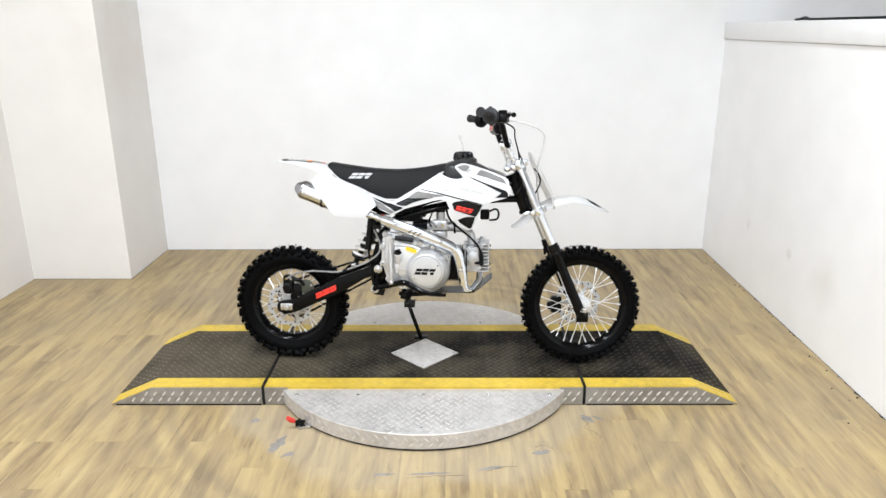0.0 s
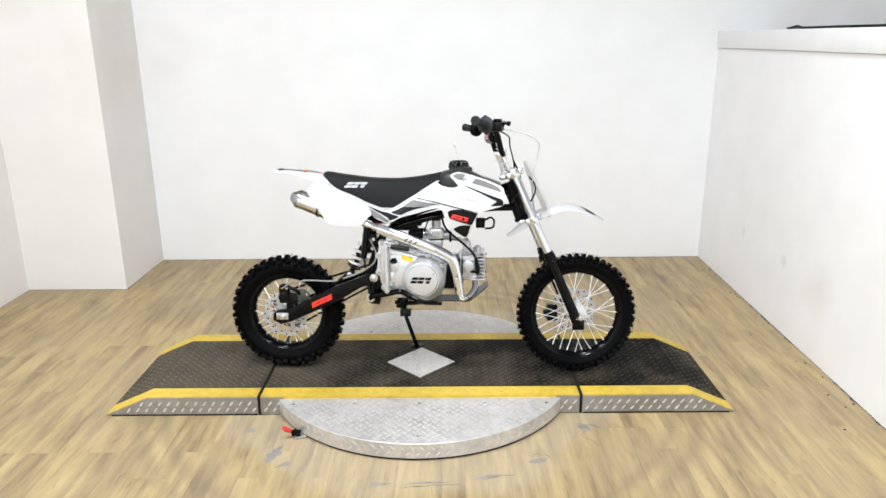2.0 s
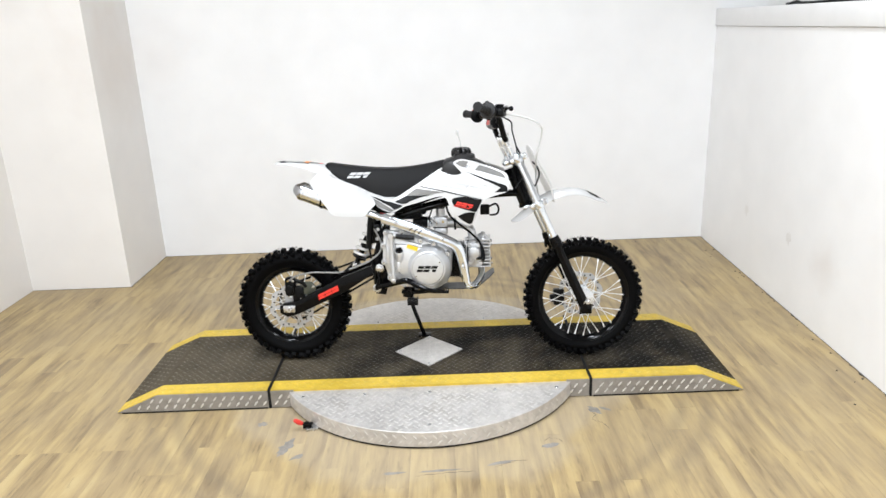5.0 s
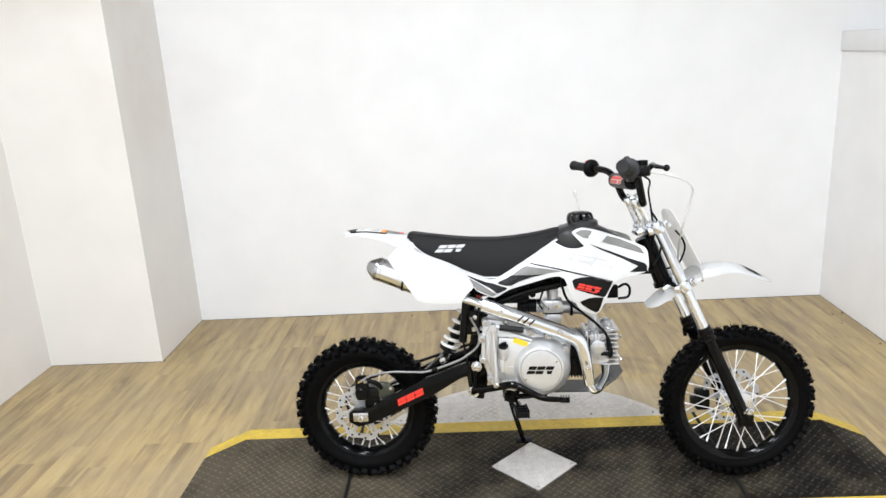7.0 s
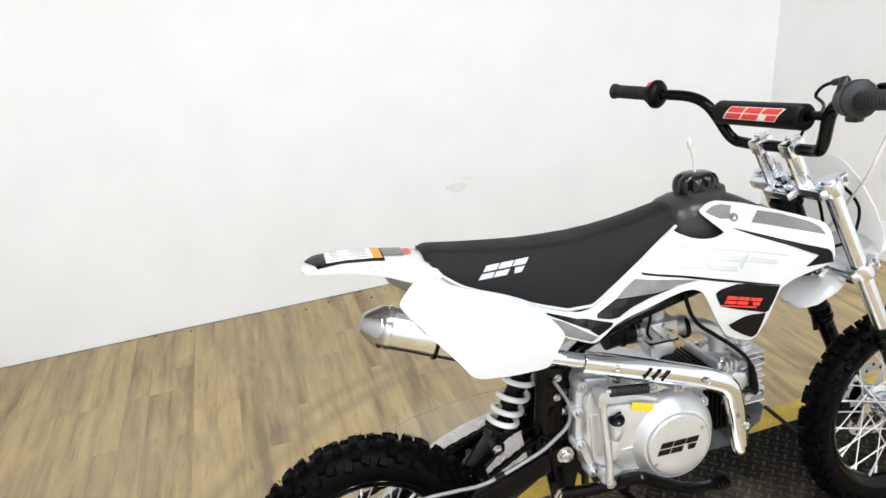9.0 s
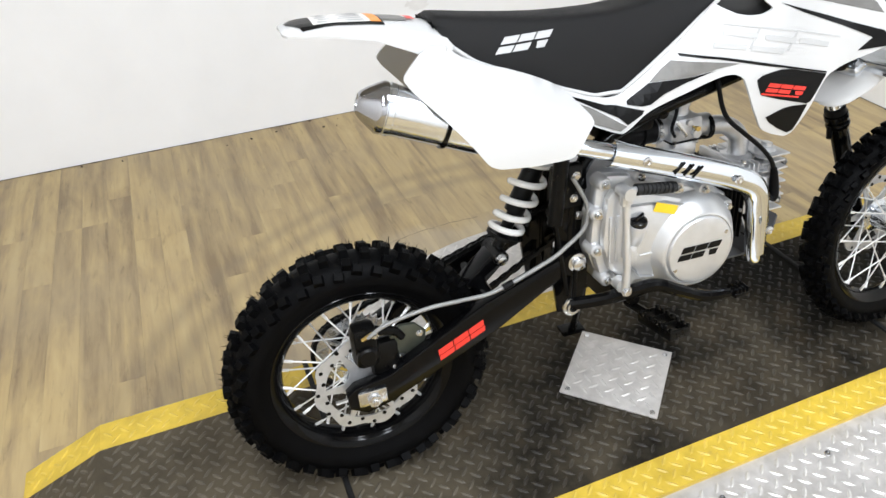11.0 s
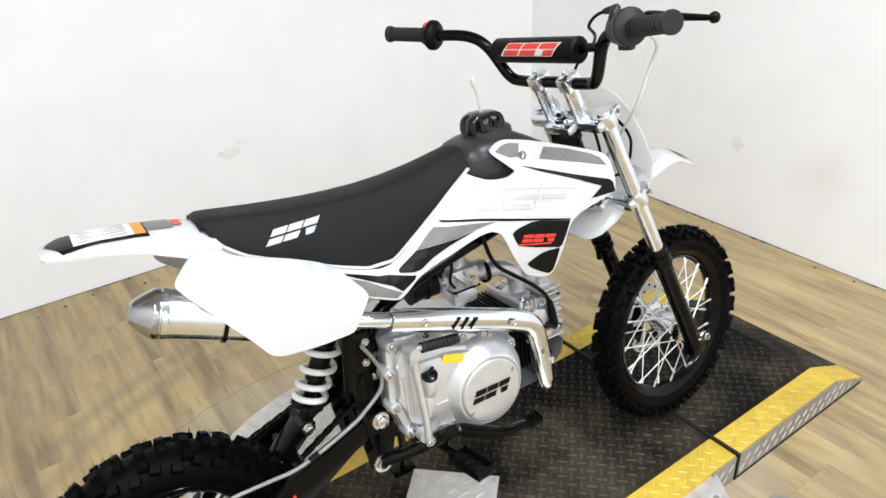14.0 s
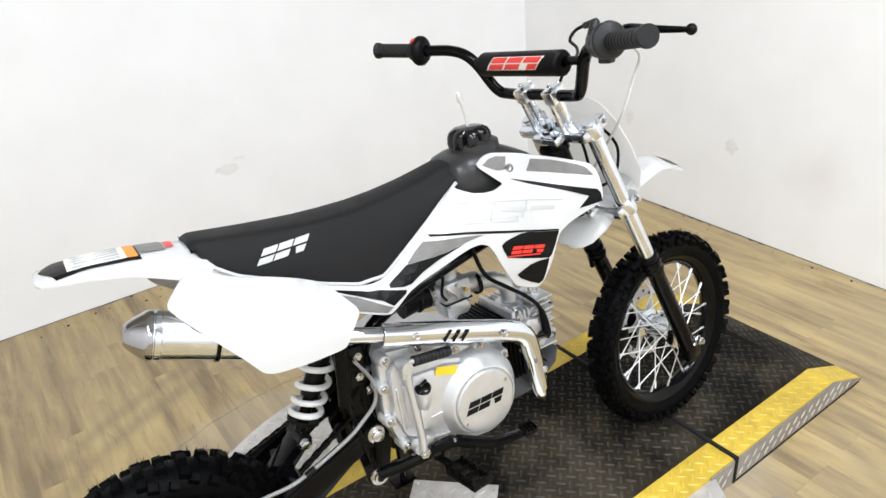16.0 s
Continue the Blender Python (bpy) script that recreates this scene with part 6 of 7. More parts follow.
bm = plate([(-0.11, 0.34), (-0.05, 0.33), (0.06, 0.335), (0.08, 0.40), (0.06, 0.46), (-0.02, 0.47), (-0.11, 0.44)], 0.075, 0.105, 0.01)
part("left_cover", bm, SATIN, bike, "satin silver left engine cover")
bm = box((0.525, 0.045, 0.195), (0.57, 0.082, 0.265), 0.008)
add_box(bm, (0.51, 0.05, 0.21), (0.545, 0.075, 0.24), 0.005)
part("front_brake_caliper", bm, BLACK_CAST, bike, "black front brake caliper")

# the bars rest turned to the left: all that steers goes round the head tube's axis
HEAD = STEM_A + STEM_K * 0.13
STEER = Matrix.Translation(HEAD) @ Matrix.Rotation(radians(4.1), 4, -STEM_K) @ Matrix.Translation(-HEAD) @ Matrix.Translation((0, -0.010, 0))
STEERED = {"front_wheel", "fork_leg", "upper_fork_clamp", "lower_fork_clamp", "bar_riser", "handlebar", "number_plate", "front_fender", "front_brake_hose", "clutch_cable", "front_cable", "front_brake_caliper"}
for ob in bike.children:
    if ob.name.split(".")[0] in STEERED:
        ob.matrix_basis = STEER

# ---- seat ----
SEAT_U = [-0.385, -0.375, -0.36, -0.33, -0.29, -0.245, -0.2, -0.15, -0.10, -0.05, 0.0, 0.04, 0.08, 0.10, 0.108]
SEAT_TOP = [0.818, 0.821, 0.819, 0.814, 0.808, 0.802, 0.797, 0.794, 0.793, 0.796, 0.802, 0.809, 0.817, 0.818, 0.812]
SEAT_BOT = [0.814, 0.796, 0.776, 0.754, 0.736, 0.716, 0.697, 0.679, 0.678, 0.708, 0.738, 0.764, 0.787, 0.795, 0.80]
SEAT_HB = [0.042, 0.05, 0.054, 0.058, 0.063, 0.068, 0.073, 0.077, 0.078, 0.073, 0.066, 0.06, 0.053, 0.05, 0.048]
SEAT_HT = [0.034, 0.038, 0.04, 0.042, 0.044, 0.046, 0.047, 0.047, 0.046, 0.043, 0.04, 0.038, 0.036, 0.034, 0.032]


def seat_v(u, w):
    """Half-width of the seat's flank at that place."""
    t, b = interp(u, SEAT_U, SEAT_TOP), interp(u, SEAT_U, SEAT_BOT)
    hb, ht = interp(u, SEAT_U, SEAT_HB), interp(u, SEAT_U, SEAT_HT)
    s = min(1, max(0, (w - b) / max(1e-4, t - 0.012 - b)))
    return hb - (hb - ht) * s**1.8


bm = bmesh.new()
rows = []
for u in sorted(set(SEAT_U) | set(np.linspace(-0.38, 0.105, 50).round(4).tolist())):
    t, b, ht = interp(u, SEAT_U, SEAT_TOP), interp(u, SEAT_U, SEAT_BOT), interp(u, SEAT_U, SEAT_HT)
    half = []
    for s in (0, 0.12, 0.3, 0.5, 0.7, 0.85, 1.0):
        w = b + (t - 0.012 - b) * s
        half.append((seat_v(u, w), w))
    half += [(ht * 0.93, t - 0.006), (ht * 0.78, t - 0.002), (ht * 0.5, t), (0, t + 0.001)]
    row = [bm.verts.new((u, -v, w)) for v, w in half] + [bm.verts.new((u, v, w)) for v, w in half[-2::-1]]
    rows.append(row)
for q, s in zip(rows, rows[1:]):
    for k in range(len(q) - 1):
        bm.faces.new((q[k], q[k + 1], s[k + 1], s[k]))
    bm.faces.new((q[0], s[0], s[-1], q[-1]))
bm.faces.new(rows[0])
bm.faces.new(rows[-1][::-1])
seat = part("seat", bm, VINYL, bike, "dark charcoal vinyl seat", smooth=50)
for sd_ in (-1, 1):
    bm = bmesh.new()
    for ol in mark(-0.30, 0.760, -0.20, 0.781, 0.9):
        add_skin(bm, ol, seat_v, sd_, 0.0003, 0.001, 0.01)
    part("logo", bm, DECAL_PALE, seat, "pale grey block logo", smooth=0)
# white edge of the bodywork round the seat's foot
for s in (-1, 1):
    line = [(u, s * (interp(u, SEAT_U, SEAT_HB) + 0.003), interp(u, SEAT_U, SEAT_BOT)) for u in np.linspace(-0.362, 0.08, 30)]
    part("seat_edge", tube(line, 0.0034, 8, 2), PLASTIC, bike, "white plastic rim along the seat")


def tucked(raw, u, w):
    """Bodywork that bends in to meet the foot of the seat."""
    e = interp(u, SEAT_U, SEAT_BOT)
    t = min(1, max(0, (e + 0.004 - w) / 0.045))
    k = 1 - (1 - t * (2 - t)) * interp(u, [0.05, 0.11], [1, 0])
    return interp(u, SEAT_U, SEAT_HB) * (1 - k) + raw * k


# ---- tank and bodywork ----
bm = bmesh.new()
rows = []
for u, top, bot, hw in ((0.075, 0.80, 0.72, 0.05), (0.092, 0.822, 0.72, 0.058), (0.12, 0.829, 0.71, 0.064), (0.16, 0.831, 0.70, 0.066), (0.20, 0.826, 0.69, 0.066), (0.23, 0.812, 0.69, 0.062), (0.27, 0.79, 0.69, 0.054), (0.31, 0.76, 0.70, 0.04)):
    row = []
    for a in range(0, 360, 20):
        c, s = math.cos(radians(a)), math.sin(radians(a))
        row.append(bm.verts.new((u, hw * math.copysign(abs(c) ** 0.6, c), (top + bot) / 2 + (top - bot) / 2 * math.copysign(abs(s) ** 0.7, s))))
    rows.append(row)
for q, s in zip(rows, rows[1:]):
    for k in range(len(q)):
        bm.faces.new((q[k], q[(k + 1) % len(q)], s[(k + 1) % len(q)], s[k]))
bm.faces.new(rows[0])
bm.faces.new(rows[-1][::-1])
tank = part("fuel_tank", bm, TANK, bike, "dark smoked plastic fuel tank", smooth=60)
CAPB = Vector((0.156, 0, 0.829))
part("tank_neck", lathe([(-0.01, 0.048), (0.006, 0.046), (0.012, 0.036), (0.016, 0)], CAPB + Vector((0.008, 0, 0)), CAPB + Vector((0.008, 0, 1)), 28), TANK, tank)
bm = bmesh.new()
n = 48
prev = None
rings = []
for h, r, dep in ((0.002, 0.041, 0.06), (0.010, 0.0425, 0.24), (0.022, 0.041, 0.24), (0.030, 0.037, 0.18), (0.035, 0.028, 0.05), (0.037, 0.012, 0)):
    rings.append([bm.verts.new(CAPB + Vector((r * (1 - dep * max(0, math.cos(8 * 2 * math.pi * k / n)) ** 2) * math.cos(2 * math.pi * k / n), r * (1 - dep * max(0, math.cos(8 * 2 * math.pi * k / n)) ** 2) * math.sin(2 * math.pi * k / n), h))) for k in range(n)])
for q, s in zip(rings, rings[1:]):
    for k in range(n):
        bm.faces.new((q[k], q[(k + 1) % n], s[(k + 1) % n], s[k]))
bm.faces.new(rings[-1])
cap = part("fuel_cap", bm, GLOSS_BLACK, tank, "black fluted fuel cap", smooth=40)
bm = tube([CAPB + Vector((0, 0, 0.034)), CAPB + Vector((-0.004, -0.002, 0.06)), CAPB + Vector((-0.012, -0.006, 0.085))], 0.0026, 8)
add_lathe(bm, [(0, 0.003), (0.004, 0.0052), (0.016, 0.0045), (0.02, 0.003), (0.02, 0)], CAPB + Vector((-0.012, -0.006, 0.083)), CAPB + Vector((-0.02, -0.01, 0.115)), 10)
part("vent_hose", bm, CLEAR_HOSE, tank, "clear breather hose with a valve")


def shroud_raw(u, w):
    raw = interp(w, [0.56, 0.62, 0.68, 0.72, 0.76, 0.80, 0.822], [0.116, 0.124, 0.120, 0.107, 0.088, 0.066, 0.052]) * interp(u, [-0.12, -0.05, 0.05, 0.12, 0.2, 0.3, 0.345], [0.92, 0.82, 0.86, 0.98, 1.08, 1.16, 1.2])
    raw += interp(u, [0.18, 0.24, 0.3, 0.345], [0, 0.008, 0.022, 0.028]) * interp(w, [0.66, 0.70, 0.74, 0.78, 0.82], [0.2, 0.6, 1.0, 1.2, 1.2])
    return tucked(raw, u, w)


shroud_v = smoothed(shroud_raw)
SHROUD = [(-0.172, 0.645), (-0.12, 0.622), (-0.106, 0.627), (-0.073, 0.645), (-0.047, 0.652), (-0.009, 0.662), (0.033, 0.674), (0.062, 0.681), (0.079, 0.682), (0.094, 0.675), (0.101, 0.659), (0.115, 0.621), (0.135, 0.584), (0.156, 0.573), (0.181, 0.565), (0.193, 0.571), (0.205, 0.592), (0.223, 0.637), (0.237, 0.662), (0.262, 0.676), (0.331, 0.696), (0.336, 0.711), (0.336, 0.735), (0.335, 0.754), (0.328, 0.767), (0.300, 0.779), (0.262, 0.793), (0.206, 0.811), (0.158, 0.822), (0.139, 0.818), (0.121, 0.8075), (0.148, 0.7785), (0.1585, 0.7675), (0.1385, 0.7615), (0.118, 0.762), (0.098, 0.766), (0.078, 0.776), (0.065, 0.785), (0.055, 0.776), (-0.006, 0.734), (-0.07, 0.696), (-0.108, 0.676), (-0.132, 0.675), (-0.163, 0.682), (-0.21, 0.701), (-0.227, 0.704), (-0.215, 0.692), (-0.187, 0.668)]
DECALS = [
    ("black", [(-0.008, 0.723), (-0.006, 0.719), (0.058, 0.706), (0.13, 0.689), (0.163, 0.682), (0.233, 0.666), (0.233, 0.6685), (0.11, 0.698), (0.071, 0.707)]),
    ("grey", [(-0.021, 0.714), (0.017, 0.708), (0.069, 0.70), (0.088, 0.697), (0.042, 0.692), (0.013, 0.688), (-0.061, 0.688), (-0.04, 0.703)]),
    ("black", [(-0.063, 0.687), (0.013, 0.687), (0.048, 0.691), (-0.005, 0.68), (-0.04, 0.669), (-0.065, 0.657), (-0.081, 0.657), (-0.105, 0.663), (-0.104, 0.668), (-0.081, 0.678)]),
    ("black", [(0.116, 0.669), (0.125, 0.675), (0.139, 0.678), (0.157, 0.6805), (0.172, 0.6795), (0.233, 0.665), (0.223, 0.644), (0.211, 0.623), (0.204, 0.62), (0.198, 0.622), (0.157, 0.633), (0.124, 0.644), (0.119, 0.657)]),
    ("black", [(0.206, 0.6185), (0.182, 0.6195), (0.167, 0.6175), (0.155, 0.613), (0.138, 0.605), (0.146, 0.595), (0.166, 0.581), (0.183, 0.572), (0.192, 0.576), (0.198, 0.591)]),
    ("black", [(0.172, 0.7745), (0.229, 0.7545), (0.283, 0.735), (0.324, 0.7215), (0.330, 0.714), (0.331, 0.697), (0.282, 0.695), (0.306, 0.7125), (0.261, 0.734), (0.204, 0.758)]),
    ("grey", [(0.133, 0.806), (0.150, 0.8135), (0.166, 0.8145), (0.184, 0.810), (0.172, 0.790), (0.156, 0.792)]),
    ("grey", [(0.226, 0.797), (0.261, 0.788), (0.302, 0.772), (0.316, 0.763), (0.325, 0.747), (0.271, 0.762), (0.209, 0.7795)]),
    ("black", [(-0.212, 0.6955), (-0.142, 0.6685), (-0.124, 0.6655), (-0.078, 0.6505), (-0.082, 0.645), (-0.101, 0.638), (-0.11, 0.635), (-0.125, 0.649), (-0.165, 0.67)]),
    ("grey", [(-0.212, 0.691), (-0.165, 0.668), (-0.111, 0.633), (-0.124, 0.628), (-0.172, 0.649), (-0.19, 0.671)]),
    ("pale", [(0.051, 0.7315), (0.103, 0.7225), (0.100, 0.7155), (0.048, 0.7245)]),
    ("pale", [(0.071, 0.7475), (0.124, 0.7365), (0.120, 0.7295), (0.068, 0.7405)]),
    ("pale", [(0.112, 0.7205), (0.163, 0.7105), (0.160, 0.7025), (0.108, 0.7135)]),
    ("pale", [(0.136, 0.7335), (0.185, 0.7235), (0.182, 0.7155), (0.133, 0.7265)]),
    ("pale", [(0.191, 0.7225), (0.237, 0.7125), (0.233, 0.7055), (0.188, 0.7155)]),
    ("pale", [(0.064, 0.7585), (0.187, 0.7345), (0.186, 0.7325), (0.063, 0.7565)]),
    ("pale", [(0.189, 0.7345), (0.255, 0.7195), (0.254, 0.7175), (0.188, 0.7325)]),
    ("pale", [(0.126, 0.7435), (0.129, 0.7430), (0.109, 0.7170), (0.106, 0.7175)]),
    ("pale", [(0.187, 0.7330), (0.190, 0.7325), (0.170, 0.7065), (0.167, 0.7070)]),
]
PALE_WHITE = material("pale_grey_print", (0.47, 0.47, 0.465), 0.3, vary=0.02, scale=40)
TONES = {"black": DECAL_BLACK, "grey": DECAL_GREY, "pale": PALE_WHITE}
for s in (-1, 1):
    shroud = part("tank_shroud", skin(rounded(SHROUD), shroud_v, s, 0.0, 0.004), PLASTIC, bike, "white plastic tank shroud with black and grey graphics")
    for tone, outline in DECALS:
        part("decal", skin(outline, shroud_v, s, 0.0044, 0.0008), TONES[tone], shroud, {"black": "black graphic", "grey": "grey graphic", "pale": "pale graphic"}[tone], smooth=0)
    bm = bmesh.new()
    for ol in [[(u, w - (u - 0.165) * 0.22) for u, w in ol] for ol in mark(0.13, 0.6415, 0.202, 0.656, 0.5)]:
        add_skin(bm, ol, shroud_v, s, 0.0058, 0.0008, 0.011)
    add_skin(bm, [(0.124, 0.6475), (0.188, 0.6345), (0.188, 0.632), (0.124, 0.645)], shroud_v, s, 0.0058, 0.0008, 0.011)
    part("logo", bm, DECAL_RED, shroud, "red block logo", smooth=0)
    bm = bmesh.new()
    p = Vector((0.181, s * (shroud_v(0.181, 0.79) + 0.003), 0.79))
    add_lathe(bm, [(0, 0.0085), (0.003, 0.008), (0.003, 0.005), (0.001, 0.004), (0.001, 0)], p, p + Vector((0, s * 0.9, 0.35)), 16)
    part("shroud_screw", bm, ZINC, shroud)


def panel_raw(u, w):
    raw = interp(w, [0.60, 0.64, 0.69, 0.75, 0.80], [0.149, 0.148, 0.139, 0.10, 0.064]) * interp(u, [-0.45, -0.40, -0.35, -0.2, -0.165], [0.72, 0.96, 1.0, 1.0, 0.95])
    return tucked(raw, u, w) if u > -0.362 else raw


panel_v = smoothed(panel_raw)
PANEL = [(-0.177, 0.662), (-0.205, 0.701), (-0.225, 0.714), (-0.255, 0.728), (-0.29, 0.742), (-0.33, 0.755), (-0.362, 0.772), (-0.38, 0.788), (-0.40, 0.79), (-0.42, 0.778), (-0.446, 0.752), (-0.436, 0.735), (-0.40, 0.695), (-0.372, 0.66), (-0.352, 0.630), (-0.335, 0.622), (-0.28, 0.616), (-0.222, 0.616), (-0.212, 0.625), (-0.195, 0.648)]
for s in (-1, 1):
    part("side_panel", skin(rounded(PANEL), panel_v, s, 0.0, 0.004), PLASTIC, bike, "white plastic side panel under the seat")
TAIL = [(-0.592, 0.829, 0.026, 0.004), (-0.586, 0.831, 0.036, 0.008), (-0.562, 0.833, 0.046, 0.011), (-0.52, 0.832, 0.053, 0.014), (-0.47, 0.827, 0.058, 0.020), (-0.42, 0.819, 0.062, 0.034), (-0.38, 0.811, 0.064, 0.05), (-0.34, 0.795, 0.062, 0.05), (-0.28, 0.757, 0.058, 0.045)]
tail = strip("rear_fender", TAIL, PLASTIC, "white plastic rear fender with stickers on top", 0.0035)


def tail_w(u, v):
    w, half, dip = (interp(u, [p[0] for p in TAIL], [p[k] for p in TAIL]) for k in (1, 2, 3))
    ts = (0, 0.2, 0.5, 0.8, 0.96, 1)
    return w - dip * interp(abs(v) / half, ts, [0.25 * t * t + 0.75 * max(0, (t - 0.72) / 0.28) ** 1.5 for t in ts])


def tail_patch(name, u0, u1, v0, v1, mat, label, lift=0.0012, cut=0.0):
    bm = bmesh.new()
    n, m = 12, max(1, round((u1 - u0) / 0.008))
    grid = []
    for i in range(n + 1):
        v = v0 + (v1 - v0) * i / n
        a = u0 + cut * abs(v)
        grid.append([bm.verts.new((a + (u1 - a) * k / m, v, tail_w(a + (u1 - a) * k / m, v) + lift)) for k in range(m + 1)])
    for q, s in zip(grid, grid[1:]):
        for k in range(m):
            bm.faces.new((q[k], q[k + 1], s[k + 1], s[k]))
    return part(name, bm, mat, tail, label, smooth=0)


tail_patch("decal", -0.585, -0.546, -0.041, 0.041, DECAL_BLACK, "black tail graphic", 0.0014, cut=0.5)
tail_patch("decal", -0.546, -0.452, -0.041, 0.041, DECAL_BLACK, "black tail graphic", 0.0014)
tail_patch("warning_label", -0.549, -0.47, -0.033, 0.033, PAPER, "white warning label with unreadable print", 0.0022)
for k in range(5):
    a = -0.029 + k * 0.0125
    bm = bmesh.new()
    add_u = -0.542 + (k % 2) * 0.004
    vs = [bm.verts.new((u, v, tail_w(u, v) + 0.003)) for u, v in ((add_u, a), (-0.478, a), (-0.478, a + 0.006), (add_u, a + 0.006))]
    bm.faces.new(vs)
    part("print_bar", bm, DECAL_PALE, tail, "grey line of small print", smooth=0)
tail_patch("warning_stripe", -0.47, -0.455, -0.033, 0.033, DECAL_ORANGE, "orange label stripe", 0.0023)
tail_patch("decal", -0.452, -0.416, -0.022, 0.03, DECAL_GREY, "dark grey tail graphic", 0.0018)
tail_patch("logo", -0.414, -0.402, -0.014, 0.02, DECAL_RED, "small red logo", 0.0026)

import functools

# ---- floor planks and scuffs ----
PW, PL, NEAR = 0.076, 0.915, -2.3
rng = random.Random(5)


@functools.lru_cache(None)
def plank_data(width, length):
    bm = box((-width / 2 + 0.00015, -length / 2 + 0.00015, -0.003), (width / 2 - 0.00015, length / 2 - 0.00015, 0.0))
    me = bpy.data.meshes.new("plank")
    bm.to_mesh(me)
    bm.free()
    me.materials.append(FLOOR)
    return me


x0 = LEFT
while x0 < RIGHT - 0.002:
    x1 = min(x0 + PW, RIGHT)
    end = COL_Y if x1 < COL_X else BACK
    y1 = end + PL * rng.choice((0.0, 0.33, 0.66, 0.5, 0.2))
    while y1 > NEAR:
        a, b = max(y1 - PL, NEAR), min(y1, end)
        if b - a > 0.03:
            ob = new("plank", plank_data(round(x1 - x0, 4), round(b - a, 4)))
            ob.parent = floor
            ob.matrix_basis = Matrix.Translation(((x0 + x1) / 2, (a + b) / 2, rng.uniform(-0.0001, 0.0001))) @ Matrix.Rotation(rng.choice((0, math.pi)), 4, "Z")
        y1 -= PL
    x0 += PW
# the floor past the half-height wall and behind the viewer
bm = box((RIGHT + 0.2, FRONT, -0.0034), (EAST, BACK, -0.002))
for k in range(int((RIGHT - LEFT) / PW)):
    add_box(bm, (LEFT + k * PW + 0.00015, FRONT, -0.003), (LEFT + (k + 1) * PW - 0.00015, NEAR - 0.0003, 0.0))
part("far_planks", bm, FLOOR, floor, smooth=0)["kind"] = "stuff"


def scuff(x, y, length, width, turn, mat, seed):
    """A scraped patch of uneven outline, a hair above the planks."""
    r = random.Random(seed)
    bm = bmesh.new()
    n = 18
    ring = []
    for q in range(n):
        a = 2 * math.pi * q / n
        j = r.uniform(0.55, 1.1)
        ring.append((length / 2 * math.cos(a) * j, width / 2 * math.sin(a) * r.uniform(0.45, 1.15)))
    m = Matrix.Translation((x, y, 0.0006)) @ Matrix.Rotation(turn, 4, "Z")
    vs = [bm.verts.new(m @ Vector((a, b, 0))) for a, b in ring]
    c = bm.verts.new(m @ Vector((0, 0, 0.0004)))
    for q in range(n):
        bm.faces.new((vs[q], vs[(q + 1) % n], c))
    part("scuff", bm, mat, floor, smooth=0)


for i, (x, y, ln, wd, a) in enumerate(((-0.51, -0.58, 0.12, 0.05, 1.2), (-0.46, -0.64, 0.06, 0.03, 0.6), (-0.12, -0.755, 0.08, 0.018, 0.1), (0.03, -0.75, 0.15, 0.016, 0.05), (0.24, -0.72, 0.11, 0.02, 0.25),
                                      (0.42, -0.63, 0.07, 0.035, 0.2), (0.62, -0.41, 0.07, 0.04, -0.9), (0.66, -0.40, 0.05, 0.02, -0.6), (-0.63, -0.42, 0.05, 0.04, 0.3))):
    scuff(x, y, ln, wd, a, SCUFF, 20 + i)


def crack(pts, seed):
    r = random.Random(seed)
    line = smooth_path([(x, y, 0.0009) for x, y in pts], 7)
    bm = bmesh.new()
    rows = []
    for i, p in enumerate(line):
        d = (line[min(i + 1, len(line) - 1)] - line[max(i - 1, 0)]).normalized()
        side = Vector((-d.y, d.x, 0))
        w = r.uniform(0.0004, 0.0016) * (0.3 if i in (0, len(line) - 1) else 1)
        q = p + side * r.uniform(-0.003, 0.003)
        rows.append((bm.verts.new(q + side * w), bm.verts.new(q - side * w)))
    for (a, b), (c, d) in zip(rows, rows[1:]):
        bm.faces.new((a, b, d, c))
    part("crack", bm, SCRATCH, floor, smooth=0)


crack([(0.60, -0.40), (0.615, -0.44), (0.6, -0.47), (0.63, -0.50), (0.645, -0.54)], 1)
crack([(0.40, -0.60), (0.42, -0.585), (0.45, -0.59), (0.46, -0.61)], 2)
crack([(0.22, -0.74), (0.28, -0.715), (0.33, -0.71)], 3)
crack([(-0.05, -0.775), (0.05, -0.765), (0.15, -0.76)], 4)
crack([(0.03, 0.80), (-0.09, 0.80), (-0.205, 0.79), (-0.305, 0.77), (-0.387, 0.738), (-0.46, 0.715)], 5)


def grime(name, a, b, seed):
    """The dark gap with dirt between the planks and a wall, uneven in width."""
    r = random.Random(seed)
    a, b = Vector((*a, 0.0012)), Vector((*b, 0.0012))
    d = (b - a).normalized()
    side = Vector((-d.y, d.x, 0))
    n = int((b - a).length / 0.02)
    bm = bmesh.new()
    rows = []
    for i in range(n + 1):
        p = a.lerp(b, i / n)
        w = 0.003 + 0.006 * max(0, r.gauss(0, 1)) ** 2 * 0.4
        rows.append((bm.verts.new(p - side * 0.002), bm.verts.new(p + side * min(w, 0.014))))
    for (p, q), (u, v) in zip(rows, rows[1:]):
        bm.faces.new((p, q, v, u))
    part(name, bm, CRACK, floor, smooth=0)


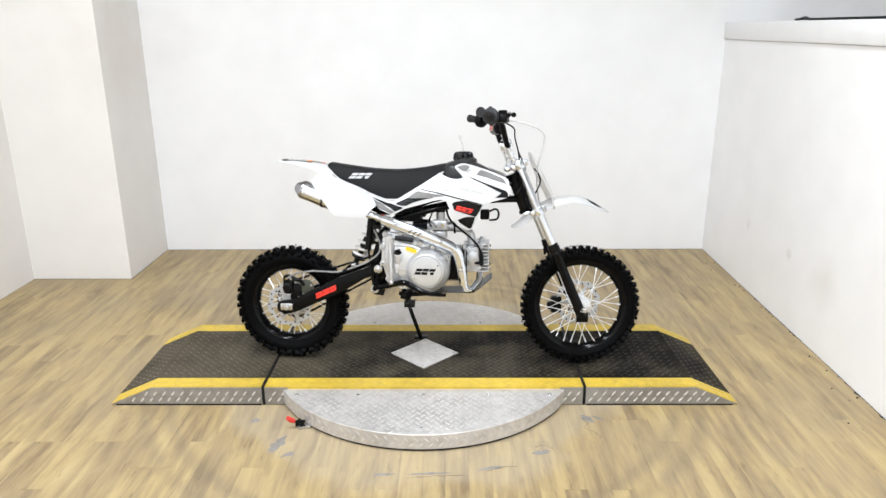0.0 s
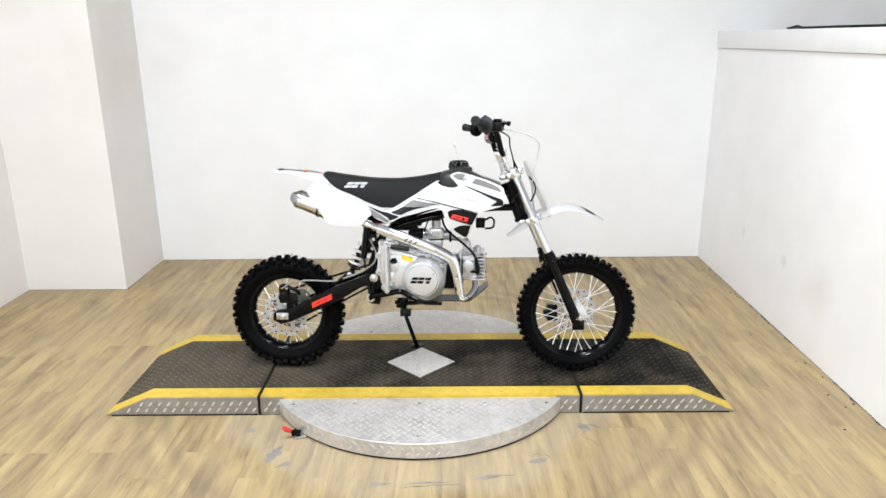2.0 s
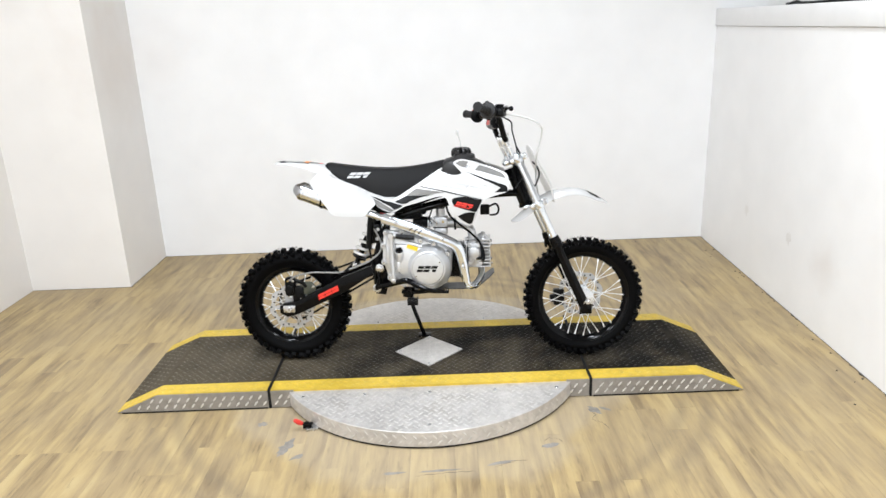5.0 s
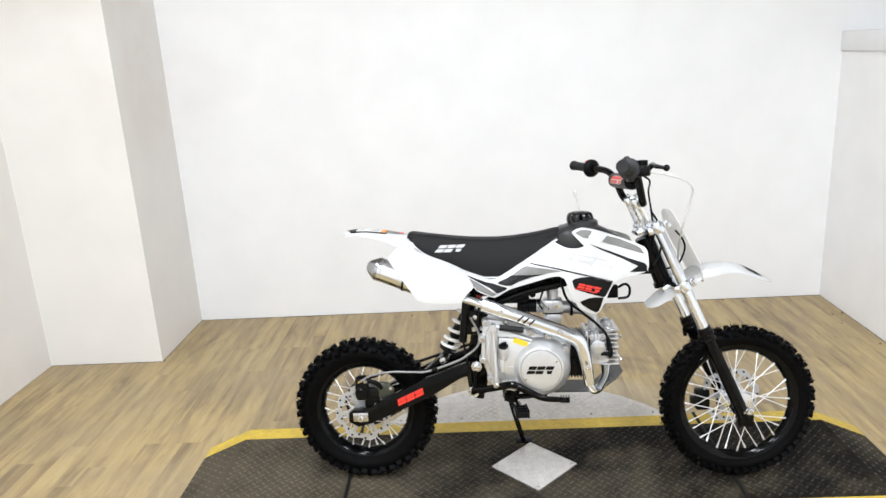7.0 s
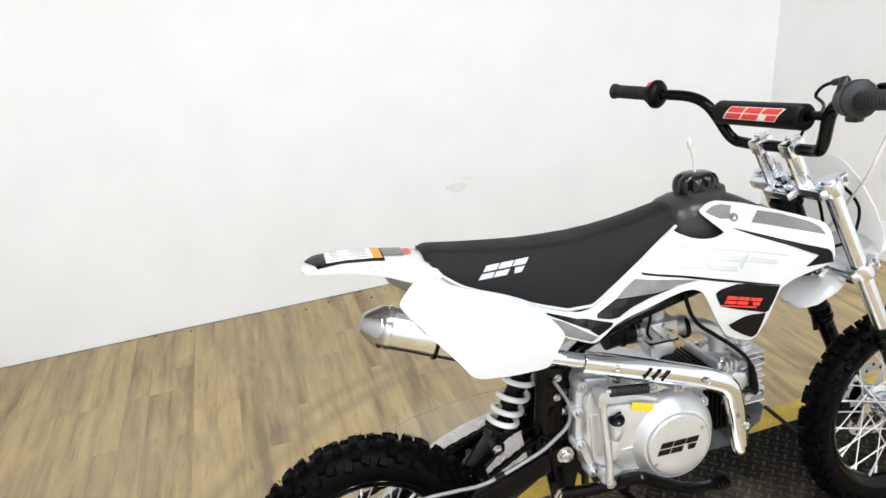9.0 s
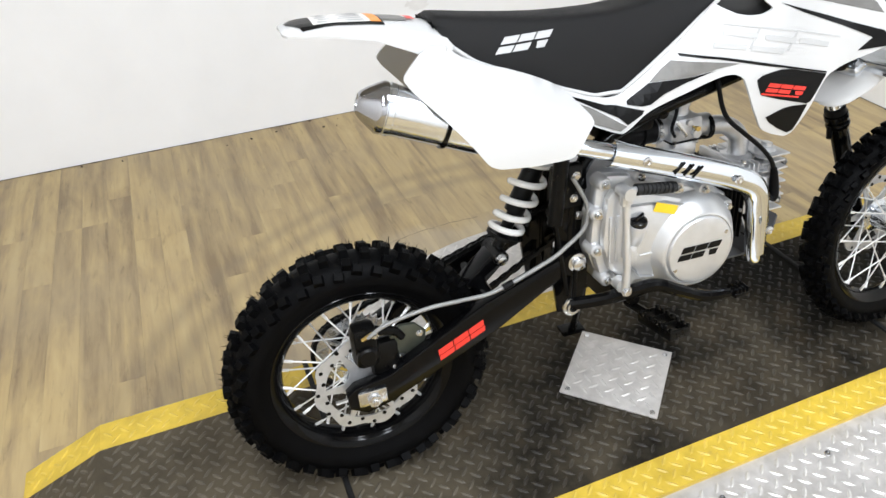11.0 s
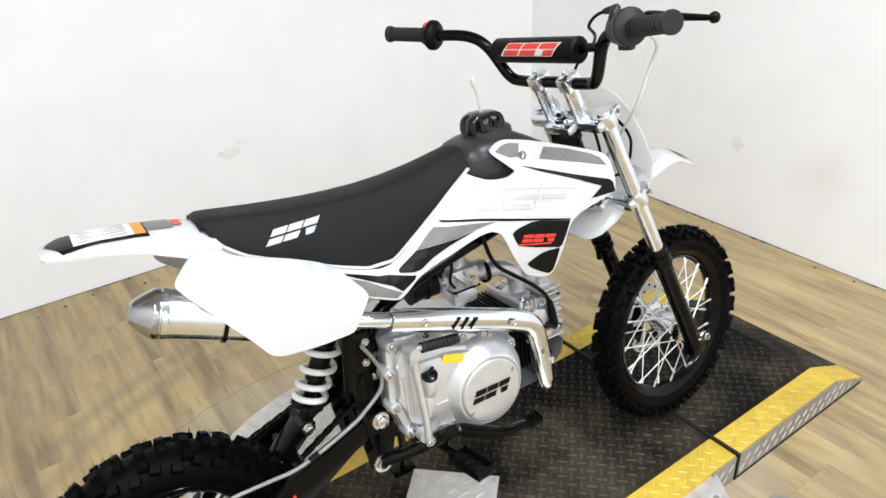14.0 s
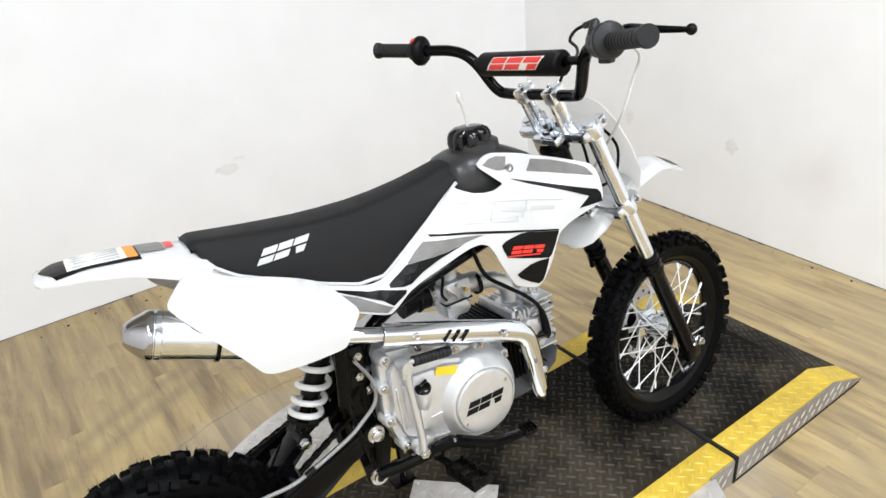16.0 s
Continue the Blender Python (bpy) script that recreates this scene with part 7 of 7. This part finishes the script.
corner = SKEW @ Vector((RIGHT, BACK, 0))
far_end = SKEW @ Vector((RIGHT, -3.0, 0))
grime("wall_gap", (RIGHT, BACK), (COL_X, BACK), 31)
grime("wall_gap", (far_end.x, far_end.y), (corner.x, corner.y), 32)
grime("wall_gap", (COL_X, BACK), (COL_X, COL_Y), 33)
grime("wall_gap", (COL_X, COL_Y), (LEFT, COL_Y), 34)
for k in range(60):
    # crumbs of dirt near the walls
    x, y = rng.uniform(-1.6, 1.7), BACK - abs(rng.gauss(0, 0.06)) - 0.01
    if k % 2:
        y = rng.uniform(-1.2, 1.6)
        x = RIGHT - (BACK - y) * 0.0227 - abs(rng.gauss(0, 0.05)) - 0.01
    s = rng.uniform(0.0012, 0.004)
    part("crumb", box((x - s, y - s * 0.7, 0.0003), (x + s, y + s * 0.7, 0.0003 + s), 0, Matrix.Translation((x, y, 0)) @ Matrix.Rotation(rng.uniform(0, 3), 4, "Z") @ Matrix.Translation((-x, -y, 0))), CRACK, floor, smooth=0)

# faint rubbed marks on the walls
SMUDGE = material("wall_smudge", (0.83, 0.82, 0.808), 0.7, vary=0.08, scale=20)


def smudge(parent, m, length, height, seed):
    r = random.Random(seed)
    bm = bmesh.new()
    n = 20
    ring = [bm.verts.new(m @ Vector((length / 2 * math.cos(2 * math.pi * q / n) * r.uniform(0.5, 1.1), 0, height / 2 * math.sin(2 * math.pi * q / n) * r.uniform(0.4, 1.1)))) for q in range(n)]
    bm.faces.new(ring)
    part("smudge", bm, SMUDGE, parent, smooth=0)


north = bpy.data.objects["wall_north"]
east = bpy.data.objects["wall_east_low"]
smudge(north, Matrix.Translation((0.196, BACK - 0.0015, 0.39)), 0.12, 0.05, 3)
smudge(north, Matrix.Translation((0.25, BACK - 0.0015, 0.42)), 0.06, 0.02, 4)
for y, z in ((0.525, 0.35), (1.04, 0.36)):
    smudge(east, Matrix.Translation((RIGHT - (BACK - y) * 0.0227 - 0.002, y, z)) @ Matrix.Rotation(radians(90 - 1.3), 4, "Z"), 0.06, 0.09, 7)
